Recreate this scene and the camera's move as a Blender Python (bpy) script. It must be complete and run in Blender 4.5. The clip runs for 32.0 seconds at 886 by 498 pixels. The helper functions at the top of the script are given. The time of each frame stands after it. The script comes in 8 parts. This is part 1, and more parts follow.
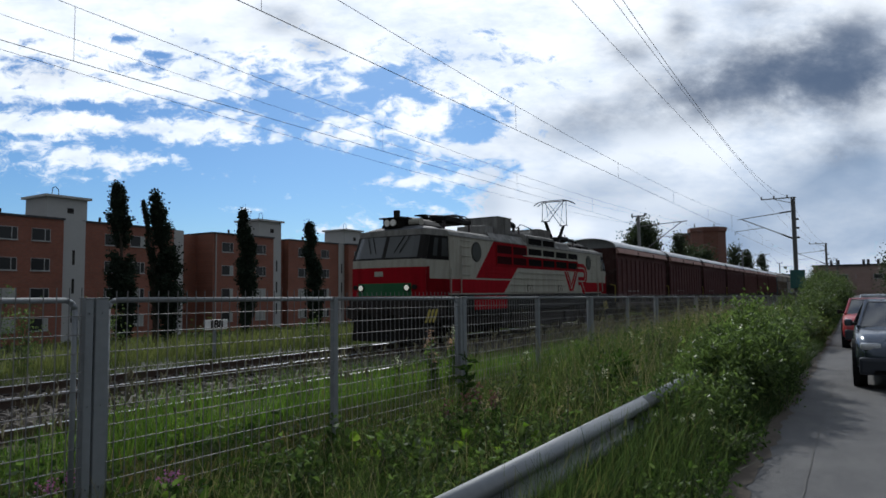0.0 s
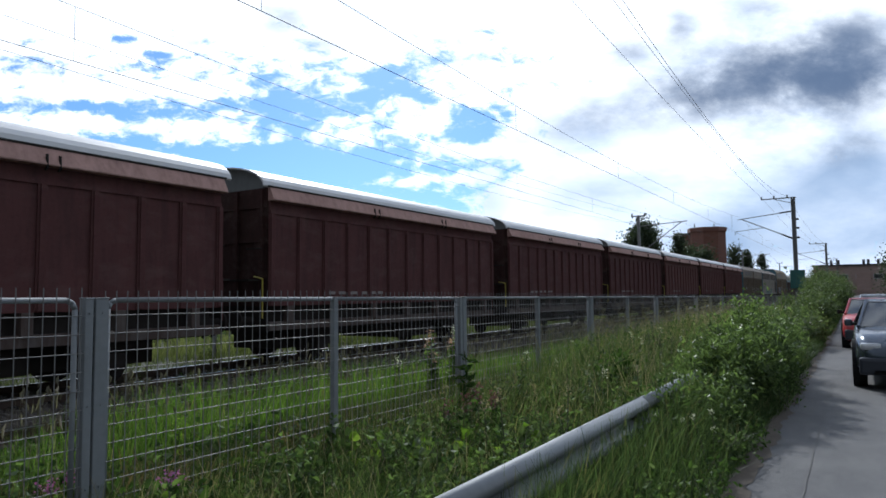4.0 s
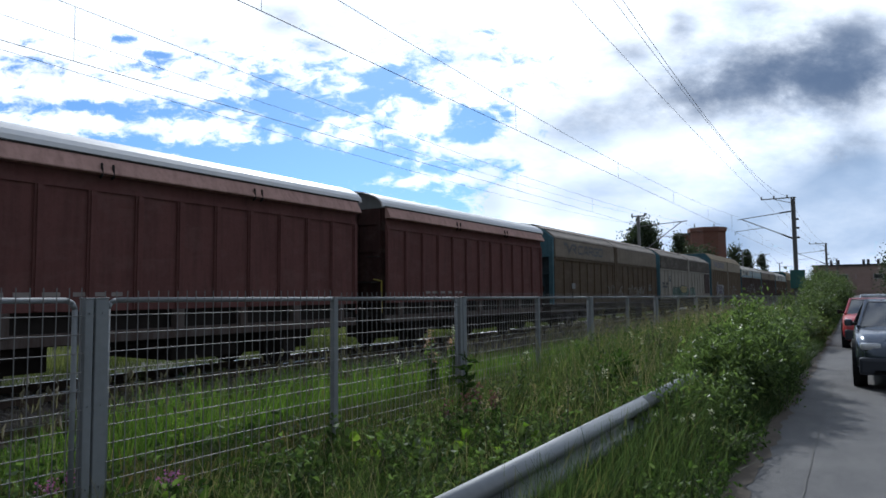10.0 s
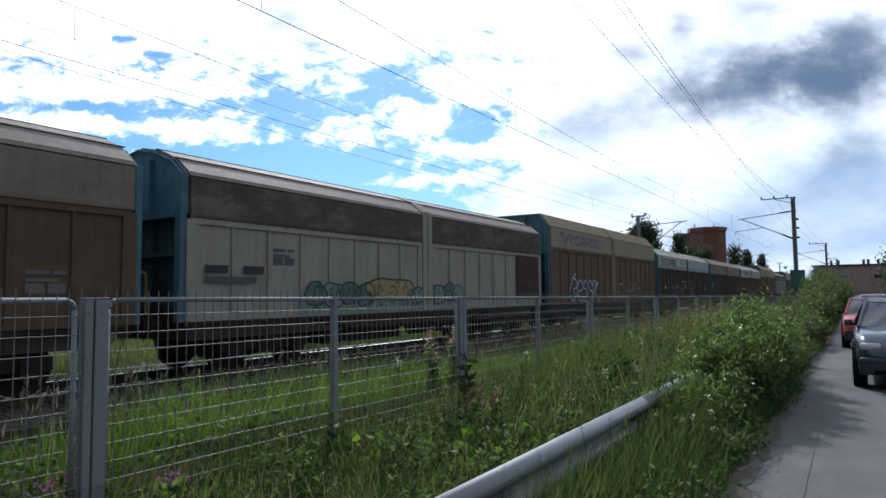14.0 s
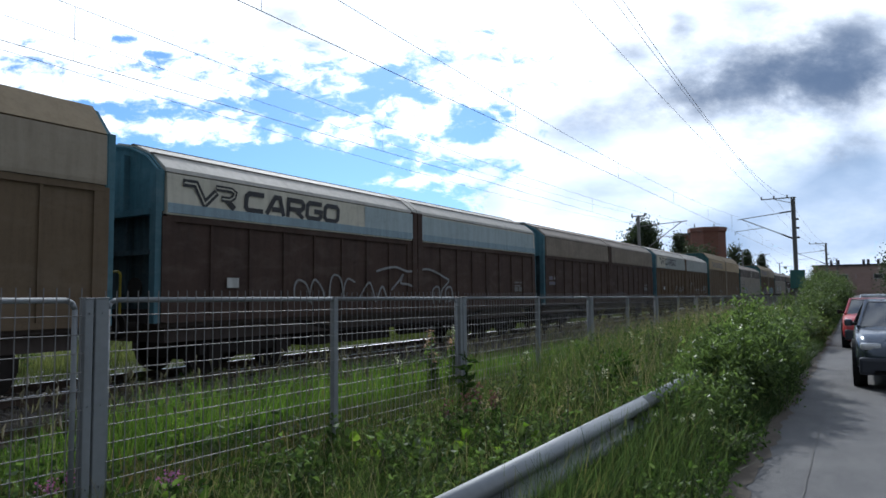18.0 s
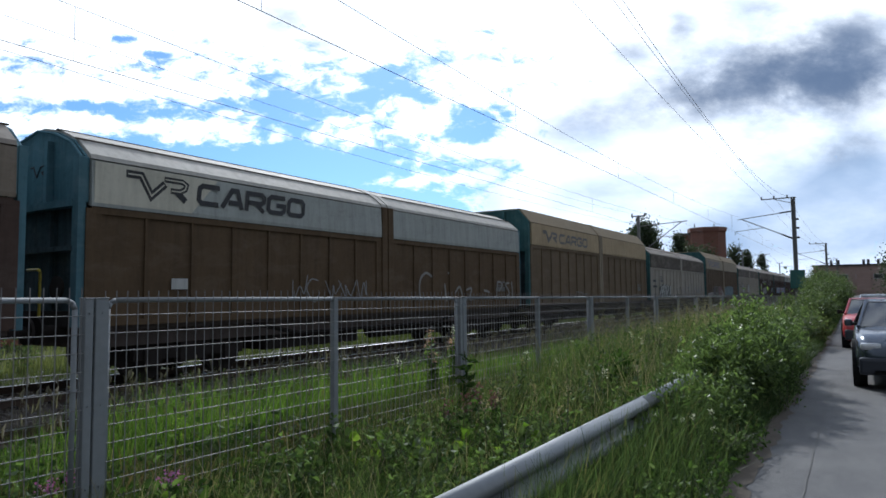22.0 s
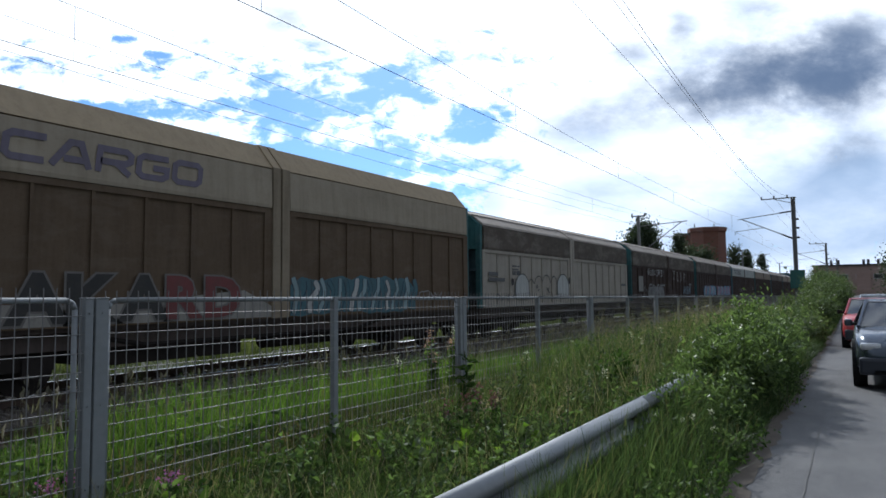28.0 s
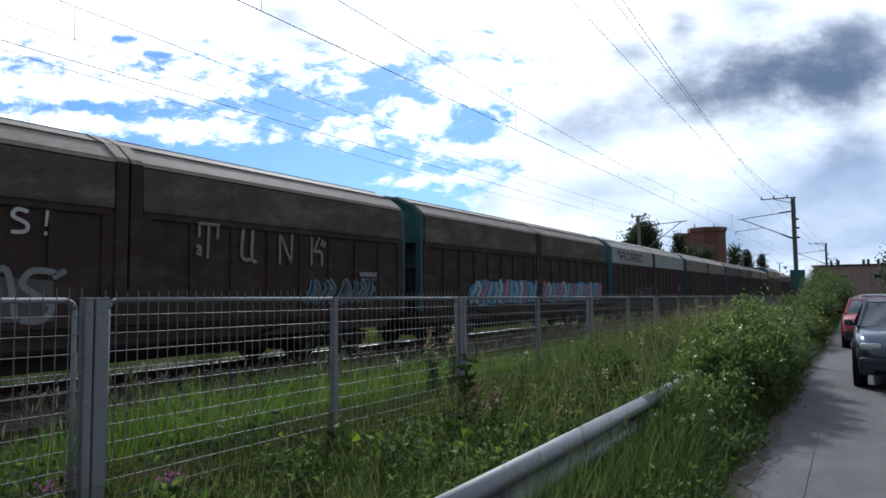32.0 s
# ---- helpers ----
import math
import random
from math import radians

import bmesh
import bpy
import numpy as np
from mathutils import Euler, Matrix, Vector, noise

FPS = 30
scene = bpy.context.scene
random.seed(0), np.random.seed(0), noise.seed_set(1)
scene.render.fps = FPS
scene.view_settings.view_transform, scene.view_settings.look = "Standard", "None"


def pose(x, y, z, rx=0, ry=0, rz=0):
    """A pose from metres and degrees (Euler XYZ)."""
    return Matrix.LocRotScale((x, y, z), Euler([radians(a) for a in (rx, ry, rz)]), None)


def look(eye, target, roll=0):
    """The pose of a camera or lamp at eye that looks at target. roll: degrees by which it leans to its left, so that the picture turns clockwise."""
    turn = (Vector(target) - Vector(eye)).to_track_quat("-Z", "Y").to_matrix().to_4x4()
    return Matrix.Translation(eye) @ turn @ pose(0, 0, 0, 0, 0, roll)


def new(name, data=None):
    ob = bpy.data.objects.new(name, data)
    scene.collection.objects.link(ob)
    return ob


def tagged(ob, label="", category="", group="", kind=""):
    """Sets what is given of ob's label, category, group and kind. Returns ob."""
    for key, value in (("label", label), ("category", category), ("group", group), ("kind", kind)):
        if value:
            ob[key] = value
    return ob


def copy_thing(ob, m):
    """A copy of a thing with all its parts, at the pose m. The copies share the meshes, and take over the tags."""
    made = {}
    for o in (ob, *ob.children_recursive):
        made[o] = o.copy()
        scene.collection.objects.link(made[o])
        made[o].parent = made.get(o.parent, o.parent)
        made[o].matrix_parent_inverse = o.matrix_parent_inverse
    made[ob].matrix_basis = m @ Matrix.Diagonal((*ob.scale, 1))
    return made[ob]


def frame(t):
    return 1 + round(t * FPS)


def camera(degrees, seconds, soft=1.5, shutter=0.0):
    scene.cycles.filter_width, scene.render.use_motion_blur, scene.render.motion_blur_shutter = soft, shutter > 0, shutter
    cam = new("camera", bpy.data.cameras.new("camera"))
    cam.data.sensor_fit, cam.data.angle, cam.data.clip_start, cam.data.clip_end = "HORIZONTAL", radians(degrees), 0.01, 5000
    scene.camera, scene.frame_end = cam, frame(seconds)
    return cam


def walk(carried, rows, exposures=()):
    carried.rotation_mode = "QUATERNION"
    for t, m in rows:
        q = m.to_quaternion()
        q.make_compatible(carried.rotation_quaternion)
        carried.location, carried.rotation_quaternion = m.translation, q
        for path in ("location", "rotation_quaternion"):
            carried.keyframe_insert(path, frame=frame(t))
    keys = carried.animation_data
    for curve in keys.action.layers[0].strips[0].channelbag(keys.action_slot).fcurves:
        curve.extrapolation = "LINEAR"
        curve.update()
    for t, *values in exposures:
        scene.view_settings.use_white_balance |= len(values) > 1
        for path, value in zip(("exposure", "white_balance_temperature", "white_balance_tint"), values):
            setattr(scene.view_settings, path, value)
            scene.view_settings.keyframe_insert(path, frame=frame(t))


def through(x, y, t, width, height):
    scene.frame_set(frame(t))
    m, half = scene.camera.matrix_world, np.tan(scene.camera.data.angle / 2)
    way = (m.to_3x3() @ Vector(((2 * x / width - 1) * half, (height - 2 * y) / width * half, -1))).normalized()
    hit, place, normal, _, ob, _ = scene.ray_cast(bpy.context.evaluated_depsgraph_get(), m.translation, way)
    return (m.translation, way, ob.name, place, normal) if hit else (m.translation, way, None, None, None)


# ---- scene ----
# The line: +y runs along the railway away from the camera, x = 0 at the camera, z = 0 on the footpath.
cam = camera(67.65, 32.0, soft=1.65)
EYE = (0.0, 0.0, 1.6)
AIM = (-0.52994, 0.84530, 1.6 + 0.06798)
walk(cam, [(0.0, look(EYE, AIM, -0.6)), (32.0, look(EYE, AIM, -0.6))], exposures=[(0.0, -0.60, 6060, 9), (0.5, -0.52, 6000, 9), (1.0, -0.37, 5900, 9), (2.0, -0.17, 5820, 9), (4.0, -0.12, 5820, 9), (5.9, -0.09, 5820, 9), (7.0, -0.24, 5820, 9), (10.0, -0.23, 5820, 9), (11.0, -0.15, 5820, 9), (16.0, -0.07, 5820, 9), (25.5, -0.04, 5820, 9), (29.5, -0.12, 5820, 9), (32.0, -0.17, 5820, 9)])

# ---- light ----
SUN_DIR = Vector((-0.58, 0.78, 0.0)).normalized()
SUN_ELEV = 35.0
sun_vec = Vector((SUN_DIR.x * math.cos(radians(SUN_ELEV)), SUN_DIR.y * math.cos(radians(SUN_ELEV)), math.sin(radians(SUN_ELEV))))
sun = new("sun", bpy.data.lights.new("sun", "SUN"))
sun.data.energy = 3.8
sun.data.angle = radians(2.5)
sun.data.color = (1.0, 0.95, 0.87)
sun.matrix_world = look(sun_vec * 100, (0, 0, 0))


class Nodes:
    """Small helper for wiring shader nodes."""

    def __init__(self, tree):
        self.tree = tree
        tree.nodes.clear()

    def add(self, kind, **inputs):
        n = self.tree.nodes.new(kind)
        for key, value in inputs.items():
            name = key.replace("_", " ")
            sock = n.inputs[int(key[1:])] if key[0] == "i" and key[1:].isdigit() else n.inputs[name]
            if isinstance(value, bpy.types.NodeSocket):
                self.tree.links.new(value, sock)
            else:
                sock.default_value = value
        return n

    def math(self, op, a, b=0.0, clamp=False):
        n = self.tree.nodes.new("ShaderNodeMath")
        n.operation, n.use_clamp = op, clamp
        for i, v in enumerate((a, b)):
            if isinstance(v, bpy.types.NodeSocket):
                self.tree.links.new(v, n.inputs[i])
            else:
                n.inputs[i].default_value = v
        return n.outputs[0]

    def mix(self, fac, a, b, blend="MIX"):
        n = self.tree.nodes.new("ShaderNodeMix")
        n.data_type, n.blend_type = "RGBA", blend
        for sock, v in ((n.inputs[0], fac), (n.inputs[6], a), (n.inputs[7], b)):
            if isinstance(v, bpy.types.NodeSocket):
                self.tree.links.new(v, sock)
            else:
                sock.default_value = v if not isinstance(v, tuple) or len(v) == 4 else (*v, 1)
        return n.outputs[2]

    def ramp(self, fac, stops, interp="LINEAR"):
        n = self.tree.nodes.new("ShaderNodeValToRGB")
        n.color_ramp.interpolation = interp
        el = n.color_ramp.elements
        while len(el) < len(stops):
            el.new(0.5)
        for e, (p, c) in zip(el, stops):
            e.position = p
            e.color = (c, c, c, 1) if not isinstance(c, tuple) else (*c, 1)
        self.tree.links.new(fac, n.inputs[0])
        return n.outputs[0]

    def noise(self, vec, scale, detail=4, rough=0.55, distort=0.0):
        n = self.add("ShaderNodeTexNoise", Vector=vec, Scale=scale, Detail=detail, Roughness=rough, Distortion=distort)
        return n.outputs["Fac"]

    def dot(self, vec, const):
        n = self.tree.nodes.new("ShaderNodeVectorMath")
        n.operation = "DOT_PRODUCT"
        self.tree.links.new(vec, n.inputs[0])
        n.inputs[1].default_value = const
        return n.outputs["Value"]


# ---- sky: a physical sky with a deck of broken cloud ----
world = bpy.data.worlds.new("sky")
world.use_nodes = True
scene.world = world
w = Nodes(world.node_tree)
sky = w.add("ShaderNodeTexSky")
sky.sky_type = "NISHITA"
sky.sun_disc = False
sky.sun_elevation = radians(SUN_ELEV)
sky.sun_rotation = math.atan2(SUN_DIR.x, SUN_DIR.y)
sky.air_density, sky.dust_density, sky.ozone_density = 1.0, 0.4, 2.0
gen = w.add("ShaderNodeTexCoord").outputs["Generated"]
# axes of the part of the sky over the line, in units of about five degrees
A_FWD, A_RIGHT, A_UP = (-0.52994, 0.84530, 0.06798), (0.84684, 0.53175, -0.01048), (0.04500, -0.05202, 0.99763)
depth = w.math("MAXIMUM", w.dot(gen, A_FWD), 0.12)
cu = w.math("DIVIDE", w.math("MULTIPLY", w.dot(gen, A_RIGHT), 11.7), depth)
cv = w.math("DIVIDE", w.math("MULTIPLY", w.dot(gen, A_UP), 11.7), depth)
flat = w.add("ShaderNodeCombineXYZ", X=cu, Y=cv, Z=0.3).outputs[0]
lean = w.add("ShaderNodeMapping", Vector=flat, Rotation=(0, 0, radians(14)), Scale=(0.62, 1.5, 1.0)).outputs[0]


def patch(x, y, rx, ry, slope=0.0):
    """A soft patch of the cloud deck: centre, radii, slope."""
    dx = w.math("DIVIDE", w.math("SUBTRACT", cu, x), rx)
    dy = w.math("SUBTRACT", cv, w.math("ADD", w.math("MULTIPLY", w.math("SUBTRACT", cu, x), slope), y))
    dy = w.math("DIVIDE", dy, ry)
    r2 = w.math("ADD", w.math("MULTIPLY", dx, dx), w.math("MULTIPLY", dy, dy))
    return w.math("POWER", 2.718, w.math("MULTIPLY", r2, -1.0))


def total(rows):
    out = None
    for amount, *geo in rows:
        term = w.math("MULTIPLY", patch(*geo), amount)
        out = term if out is None else w.math("ADD", out, term)
    return out


big = w.noise(lean, 0.8, 8, 0.62, 0.35)
fine = w.noise(w.add("ShaderNodeMapping", Vector=flat, Rotation=(0, 0, radians(10)), Scale=(0.8, 1.45, 1.0)).outputs[0], 2.6, 10, 0.66, 0.35)
body = w.math("ADD", 0.62, w.math("ADD", w.math("MULTIPLY", w.math("SUBTRACT", big, 0.5), 1.9), w.math("MULTIPLY", w.math("SUBTRACT", fine, 0.5), 3.6)))
# gaps of blue in the deck (negative) and banks of cloud (positive)
holes = total([
    (-1.5, -4.8, 0.35, 4.3, 0.95, 0.0), (-0.65, -2.1, 1.4, 1.9, 0.5, 0.05), (-0.8, -0.85, 2.95, 0.8, 0.4, 0.0), (-0.5, -2.4, 2.6, 1.5, 0.5, 0.12), (-0.6, 0.55, 2.2, 0.75, 0.3, 0.1),
    (-0.55, -6.2, 2.5, 2.0, 0.16, -0.04), (-0.6, -5.0, 1.8, 2.2, 0.16, -0.05), (-0.5, 0.7, 3.38, 0.9, 0.1, 0.0), (-0.75, -7.2, 3.72, 0.32, 0.12, 0.2), (-0.7, -5.7, 3.74, 0.3, 0.13, -0.2),
    (-0.65, -5.15, 3.45, 0.3, 0.07, -0.2), (-0.6, -4.35, 3.66, 0.2, 0.08, 0.3), (-0.35, -2.9, 4.1, 0.5, 0.3, 0.0), (-0.3, 0.4, 1.1, 0.7, 0.25, 0.3),
    (0.62, -6.2, 1.62, 1.4, 0.2, -0.17), (0.62, -5.6, 2.2, 2.3, 0.16, -0.02), (0.65, -5.8, 2.85, 2.2, 0.2, 0.0), (0.7, -1.65, 2.85, 0.45, 0.15, 0.0), (0.6, 0.0, 3.0, 0.65, 0.22, -0.1),
    (0.5, -0.35, 2.2, 0.38, 0.27, -0.2), (0.5, -1.8, 1.98, 0.5, 0.18, 0.1), (0.7, -0.85, 1.56, 0.2, 0.08, 0.0), (0.95, -0.6, 1.2, 0.75, 0.09, 0.06), (0.7, -4.9, 1.95, 0.25, 0.1, 0.0),
    (0.8, 1.1, 1.76, 1.2, 0.15, -0.03), (1.15, -3.5, 0.7, 0.7, 0.09, 0.0), (0.85, -2.2, 0.32, 1.1, 0.13, 0.0), (1.0, 2.9, 0.75, 2.2, 0.95, 0.0), (0.7, 2.6, 2.3, 1.4, 0.6, 0.0), (1.0, 6.6, 1.2, 3.0, 2.2, 0.0),
    (1.05, -3.0, 4.35, 9.0, 0.85, 0.0), (0.9, 5.6, 3.6, 3.8, 1.4, 0.0),
])
glare = w.ramp(w.math("ADD", w.math("MULTIPLY", w.dot(gen, tuple(sun_vec)), 0.5), 0.5), [(0.30, 0.19), (0.60, 0.33), (0.82, 1.0)], "EASE")
cover = w.math("ADD", w.math("ADD", body, holes), w.math("MULTIPLY", w.math("SUBTRACT", 1.0, glare), 0.65))
density = w.ramp(cover, [(0.22, 0.0), (0.45, 0.2), (0.62, 0.55), (0.9, 1.0)])
# the heavy bank, with a ragged crest and a bright sill below it
shade = total([
    (1.2, 6.4, 3.15, 1.6, 0.62, 0.12), (0.55, 4.6, 2.75, 1.3, 0.42, 0.14), (0.7, 7.4, 3.2, 0.9, 0.7, 0.1), (0.3, 3.0, 2.35, 1.2, 0.3, 0.1), (0.3, 4.2, 3.9, 0.3, 0.4, 0.0), (0.2, 5.6, 4.25, 0.6, 0.2, 0.1),
    (0.3, 7.1, 1.75, 0.9, 0.25, 0.2), (0.35, 3.2, 3.55, 0.5, 0.25, 0.0), (0.2, -2.9, 4.1, 0.6, 0.3, 0.0), (0.2, -2.2, 3.6, 0.4, 0.2, 0.0), (0.16, -6.9, 3.1, 0.6, 0.2, 0.0),
])
billow = w.noise(w.add("ShaderNodeMapping", Vector=flat, Rotation=(0, 0, radians(12)), Scale=(0.8, 1.25, 1.0)).outputs[0], 1.15, 10, 0.6, 0.12)
tumble = w.noise(w.add("ShaderNodeMapping", Vector=flat, Rotation=(0, 0, radians(8)), Scale=(0.7, 1.2, 1.0)).outputs[0], 0.5, 5, 0.5, 0.3)
shade = w.math("MULTIPLY", w.math("MAXIMUM", shade, 0.0), w.math("MULTIPLY", w.ramp(billow, [(0.3, 0.2), (0.48, 1.0), (0.66, 1.9)]), w.ramp(tumble, [(0.35, 0.7), (0.65, 1.35)])))
shade = w.math("SUBTRACT", 1.0, w.math("POWER", 2.718, w.math("MULTIPLY", shade, -1.7)))
veil = w.math("MINIMUM", w.math("MAXIMUM", total([(1.3, 7.3, 0.6, 2.2, 1.0, 0.05), (0.62, 4.6, 0.2, 1.7, 0.75, 0.05), (0.5, 7.4, 1.5, 0.9, 0.7, 0.1), (0.6, 2.6, 1.0, 1.5, 0.45, 0.2), (0.6, 2.8, 2.05, 1.6, 0.35, 0.1), (0.5, 0.8, 0.9, 0.4, 0.6, 0.0)]), 0.0), 1.0)
veil = w.math("MULTIPLY", veil, w.ramp(tumble, [(0.3, 0.6), (0.65, 1.0)]))
bright = w.ramp(w.noise(lean, 0.9, 7, 0.65), [(0.3, (19.0, 21.0, 24.0)), (0.56, (28.5, 29.0, 29.5))])
cloud = w.mix(veil, bright, (7.2, 9.6, 13.2))
cloud = w.mix(shade, cloud, (2.8, 3.9, 6.0))
blue = w.mix(1.0, sky.outputs[0], (1.12, 1.62, 2.15, 1), "MULTIPLY")
cloud = w.mix(1.0, cloud, glare, "MULTIPLY")
heaven = w.mix(density, blue, cloud)
back = w.add("ShaderNodeBackground", Color=heaven, Strength=0.056)
out = w.add("ShaderNodeOutputWorld", Surface=back.outputs[0])

# ---- materials ----
def material(name):
    m = bpy.data.materials.new(name)
    m.use_nodes = True
    return m, Nodes(m.node_tree)


def finish(n, color, rough=0.6, metal=0.0, bump=None, bump_strength=0.3, bump_distance=0.01, spec=0.5):
    b = n.add("ShaderNodeBsdfPrincipled", Base_Color=color, Roughness=rough, Metallic=metal)
    b.inputs["Specular IOR Level"].default_value = spec
    if bump is not None:
        k = n.add("ShaderNodeBump", Height=bump, Strength=bump_strength, Distance=bump_distance)
        n.tree.links.new(k.outputs[0], b.inputs["Normal"])
    n.add("ShaderNodeOutputMaterial", Surface=b.outputs[0])
    return b


def coords(n, scale=(1, 1, 1)):
    c = n.add("ShaderNodeTexCoord").outputs["Object"]
    return n.add("ShaderNodeMapping", Vector=c, Scale=scale).outputs[0]


def rgba(c, k=1.0):
    return (c[0] * k, c[1] * k, c[2] * k, 1)


def painted(name, col, dirt=(0.06, 0.05, 0.04), amount=0.5, rough=0.5, streak=True, metal=0.0, grain=14.0, spec=0.3, worn=0.0):
    """Weathered paint: fading, vertical streaks of dirt, fine grain."""
    m, n = material(name)
    v = coords(n)
    long = coords(n, (2.2, 2.2, 0.25)) if streak else v
    fade = n.noise(v, 0.9, 5, 0.6)
    run = n.noise(long, 2.6, 6, 0.65)
    speck = n.noise(v, grain, 4, 0.6)
    base = n.mix(fade, rgba(col, 0.82), rgba(col, 1.14))
    dirtf = n.math("MULTIPLY", n.ramp(run, [(0.42, 0.0), (0.7, 1.0)]), amount)
    base = n.mix(dirtf, base, rgba(dirt))
    base = n.mix(n.math("MULTIPLY", n.ramp(speck, [(0.52, 0.0), (0.75, 1.0)]), amount * 0.45), base, rgba(dirt, 0.8))
    if worn:
        rub = n.noise(coords(n, (1.0, 0.6, 1.5)), 1.7, 8, 0.7, 0.4)
        base = n.mix(n.math("MULTIPLY", n.ramp(rub, [(0.5, 0.0), (0.66, 1.0)]), worn), base, rgba((0.9 * col[0] + 0.075, 0.9 * col[1] + 0.068, 0.9 * col[2] + 0.06)))
        base = n.mix(n.math("MULTIPLY", n.ramp(rub, [(0.30, 1.0), (0.44, 0.0)]), worn * 0.8), base, rgba(dirt, 0.9))
    r = n.math("ADD", rough, n.math("MULTIPLY", n.math("SUBTRACT", speck, 0.5), 0.35))
    finish(n, base, r, metal, n.math("ADD", speck, n.math("MULTIPLY", fade, 0.6)), 0.12, 0.01, spec)
    return m


def plain(name, col, rough=0.6, metal=0.0, vary=0.25, scale=9.0, bump=0.15, spec=0.5):
    m, n = material(name)
    v = coords(n)
    a = n.noise(v, scale, 5, 0.6)
    b = n.noise(v, scale * 0.17, 3, 0.5)
    k = n.math("ADD", n.math("MULTIPLY", a, 0.6), n.math("MULTIPLY", b, 0.4))
    finish(n, n.mix(k, rgba(col, 1 - vary), rgba(col, 1 + vary)), rough, metal, a, bump, 0.01, spec)
    return m


def foliage(name, dark, light, through=0.45, rough=0.55, spec=0.18, dry=0.0):
    """Leaves: each island its own green, with light coming through; dry: the share of them that has yellowed."""
    m, n = material(name)
    rnd = n.add("ShaderNodeNewGeometry").outputs["Random Per Island"]
    blot = n.noise(coords(n), 3.0, 3)
    k = n.math("ADD", n.math("MULTIPLY", n.math("POWER", rnd, 1.5), 0.85), n.math("MULTIPLY", blot, 0.3))
    col = n.mix(k, rgba(dark), rgba(light))
    if dry:
        lot = n.math("FRACT", n.math("MULTIPLY", rnd, 37.0))
        patch = n.ramp(n.noise(coords(n), 0.9, 3), [(0.35, 0.2), (0.65, 1.0)])
        col = n.mix(n.math("MULTIPLY", n.math("LESS_THAN", lot, dry), patch), col, (0.23, 0.2, 0.105, 1))
    b = n.add("ShaderNodeBsdfPrincipled", Base_Color=col, Roughness=rough)
    b.inputs["Specular IOR Level"].default_value = spec
    warm = n.mix(1.0, col, (1.2, 1.28, 0.74, 1), "MULTIPLY")
    t = n.add("ShaderNodeBsdfTranslucent", Color=warm)
    mix = n.add("ShaderNodeMixShader", i0=through, i1=b.outputs[0], i2=t.outputs[0])
    n.add("ShaderNodeOutputMaterial", Surface=mix.outputs[0])
    return m


def glass(name, tint=(0.03, 0.035, 0.04), rough=0.06):
    m, n = material(name)
    finish(n, (*tint, 1), rough, 0.0, spec=0.8)
    return m


def brickwork(name, col, mortar, sx=0.27, sz=0.075):
    m, n = material(name)
    c = n.add("ShaderNodeTexCoord").outputs["Object"]
    mp = n.add("ShaderNodeMapping", Vector=c, Rotation=(0, radians(90), radians(90))).outputs[0]
    sep = n.add("ShaderNodeSeparateXYZ", Vector=c)
    flat_v = n.add("ShaderNodeCombineXYZ", X=sep.outputs[1], Y=sep.outputs[2], Z=0.0).outputs[0]
    t = n.add("ShaderNodeTexBrick", Vector=flat_v, Color1=rgba(col, 0.85), Color2=rgba(col, 1.15), Mortar=rgba(mortar),
              Scale=1.0, Mortar_Size=0.008, Brick_Width=sx, Row_Height=sz)
    stain = n.noise(c, 0.35, 5, 0.6)
    colr = n.mix(n.ramp(stain, [(0.4, 0.0), (0.75, 0.5)]), t.outputs[0], rgba(col, 0.6))
    finish(n, colr, 0.85, 0.0, t.outputs["Fac"], 0.3, 0.01)
    return m


def asphalt():
    """Old asphalt: grit, patches of wear, dusty edges."""
    m, n = material("asphalt")
    v = coords(n)
    grit, patch_, worn = n.noise(v, 90, 3, 0.7), n.noise(v, 1.3, 6, 0.65), n.noise(coords(n, (1.0, 0.25, 1.0)), 5.0, 5, 0.6)
    col = n.mix(n.ramp(patch_, [(0.35, 0.0), (0.65, 1.0)]), (0.064, 0.064, 0.068, 1), (0.098, 0.097, 0.098, 1))
    col = n.mix(n.math("MULTIPLY", n.ramp(worn, [(0.5, 0.0), (0.75, 1.0)]), 0.5), col, (0.135, 0.132, 0.127, 1))
    col = n.mix(n.math("MULTIPLY", n.ramp(grit, [(0.4, 0.0), (0.7, 1.0)]), 0.55), col, (0.15, 0.147, 0.143, 1))
    finish(n, col, 0.88, 0.0, n.math("ADD", grit, n.math("MULTIPLY", patch_, 0.4)), 0.6, 0.012)
    return m


M_ASPHALT = asphalt()
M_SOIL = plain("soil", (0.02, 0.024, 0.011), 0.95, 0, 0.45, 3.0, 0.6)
M_BALLAST = plain("ballast", (0.06, 0.05, 0.042), 0.95, 0, 0.5, 26.0, 1.0)
M_STONE = plain("crushed_stone", (0.095, 0.082, 0.07), 0.9, 0, 0.45, 5.0, 0.5)
M_RAIL = plain("rail_steel", (0.075, 0.05, 0.038), 0.6, 0.35, 0.3, 12.0, 0.3)
M_RAILTOP = plain("rail_polished", (0.4, 0.4, 0.41), 0.36, 1.0, 0.12, 20.0, 0.05)
M_SLEEPER = plain("sleeper_concrete", (0.1, 0.09, 0.08), 0.9, 0, 0.3, 7.0, 0.4)
M_GALV = plain("galvanised_steel", (0.2, 0.212, 0.222), 0.55, 0.35, 0.2, 18.0, 0.1)
M_FENCE = plain("fence_steel", (0.235, 0.25, 0.262), 0.8, 0.1, 0.25, 18.0, 0.15, 0.25)
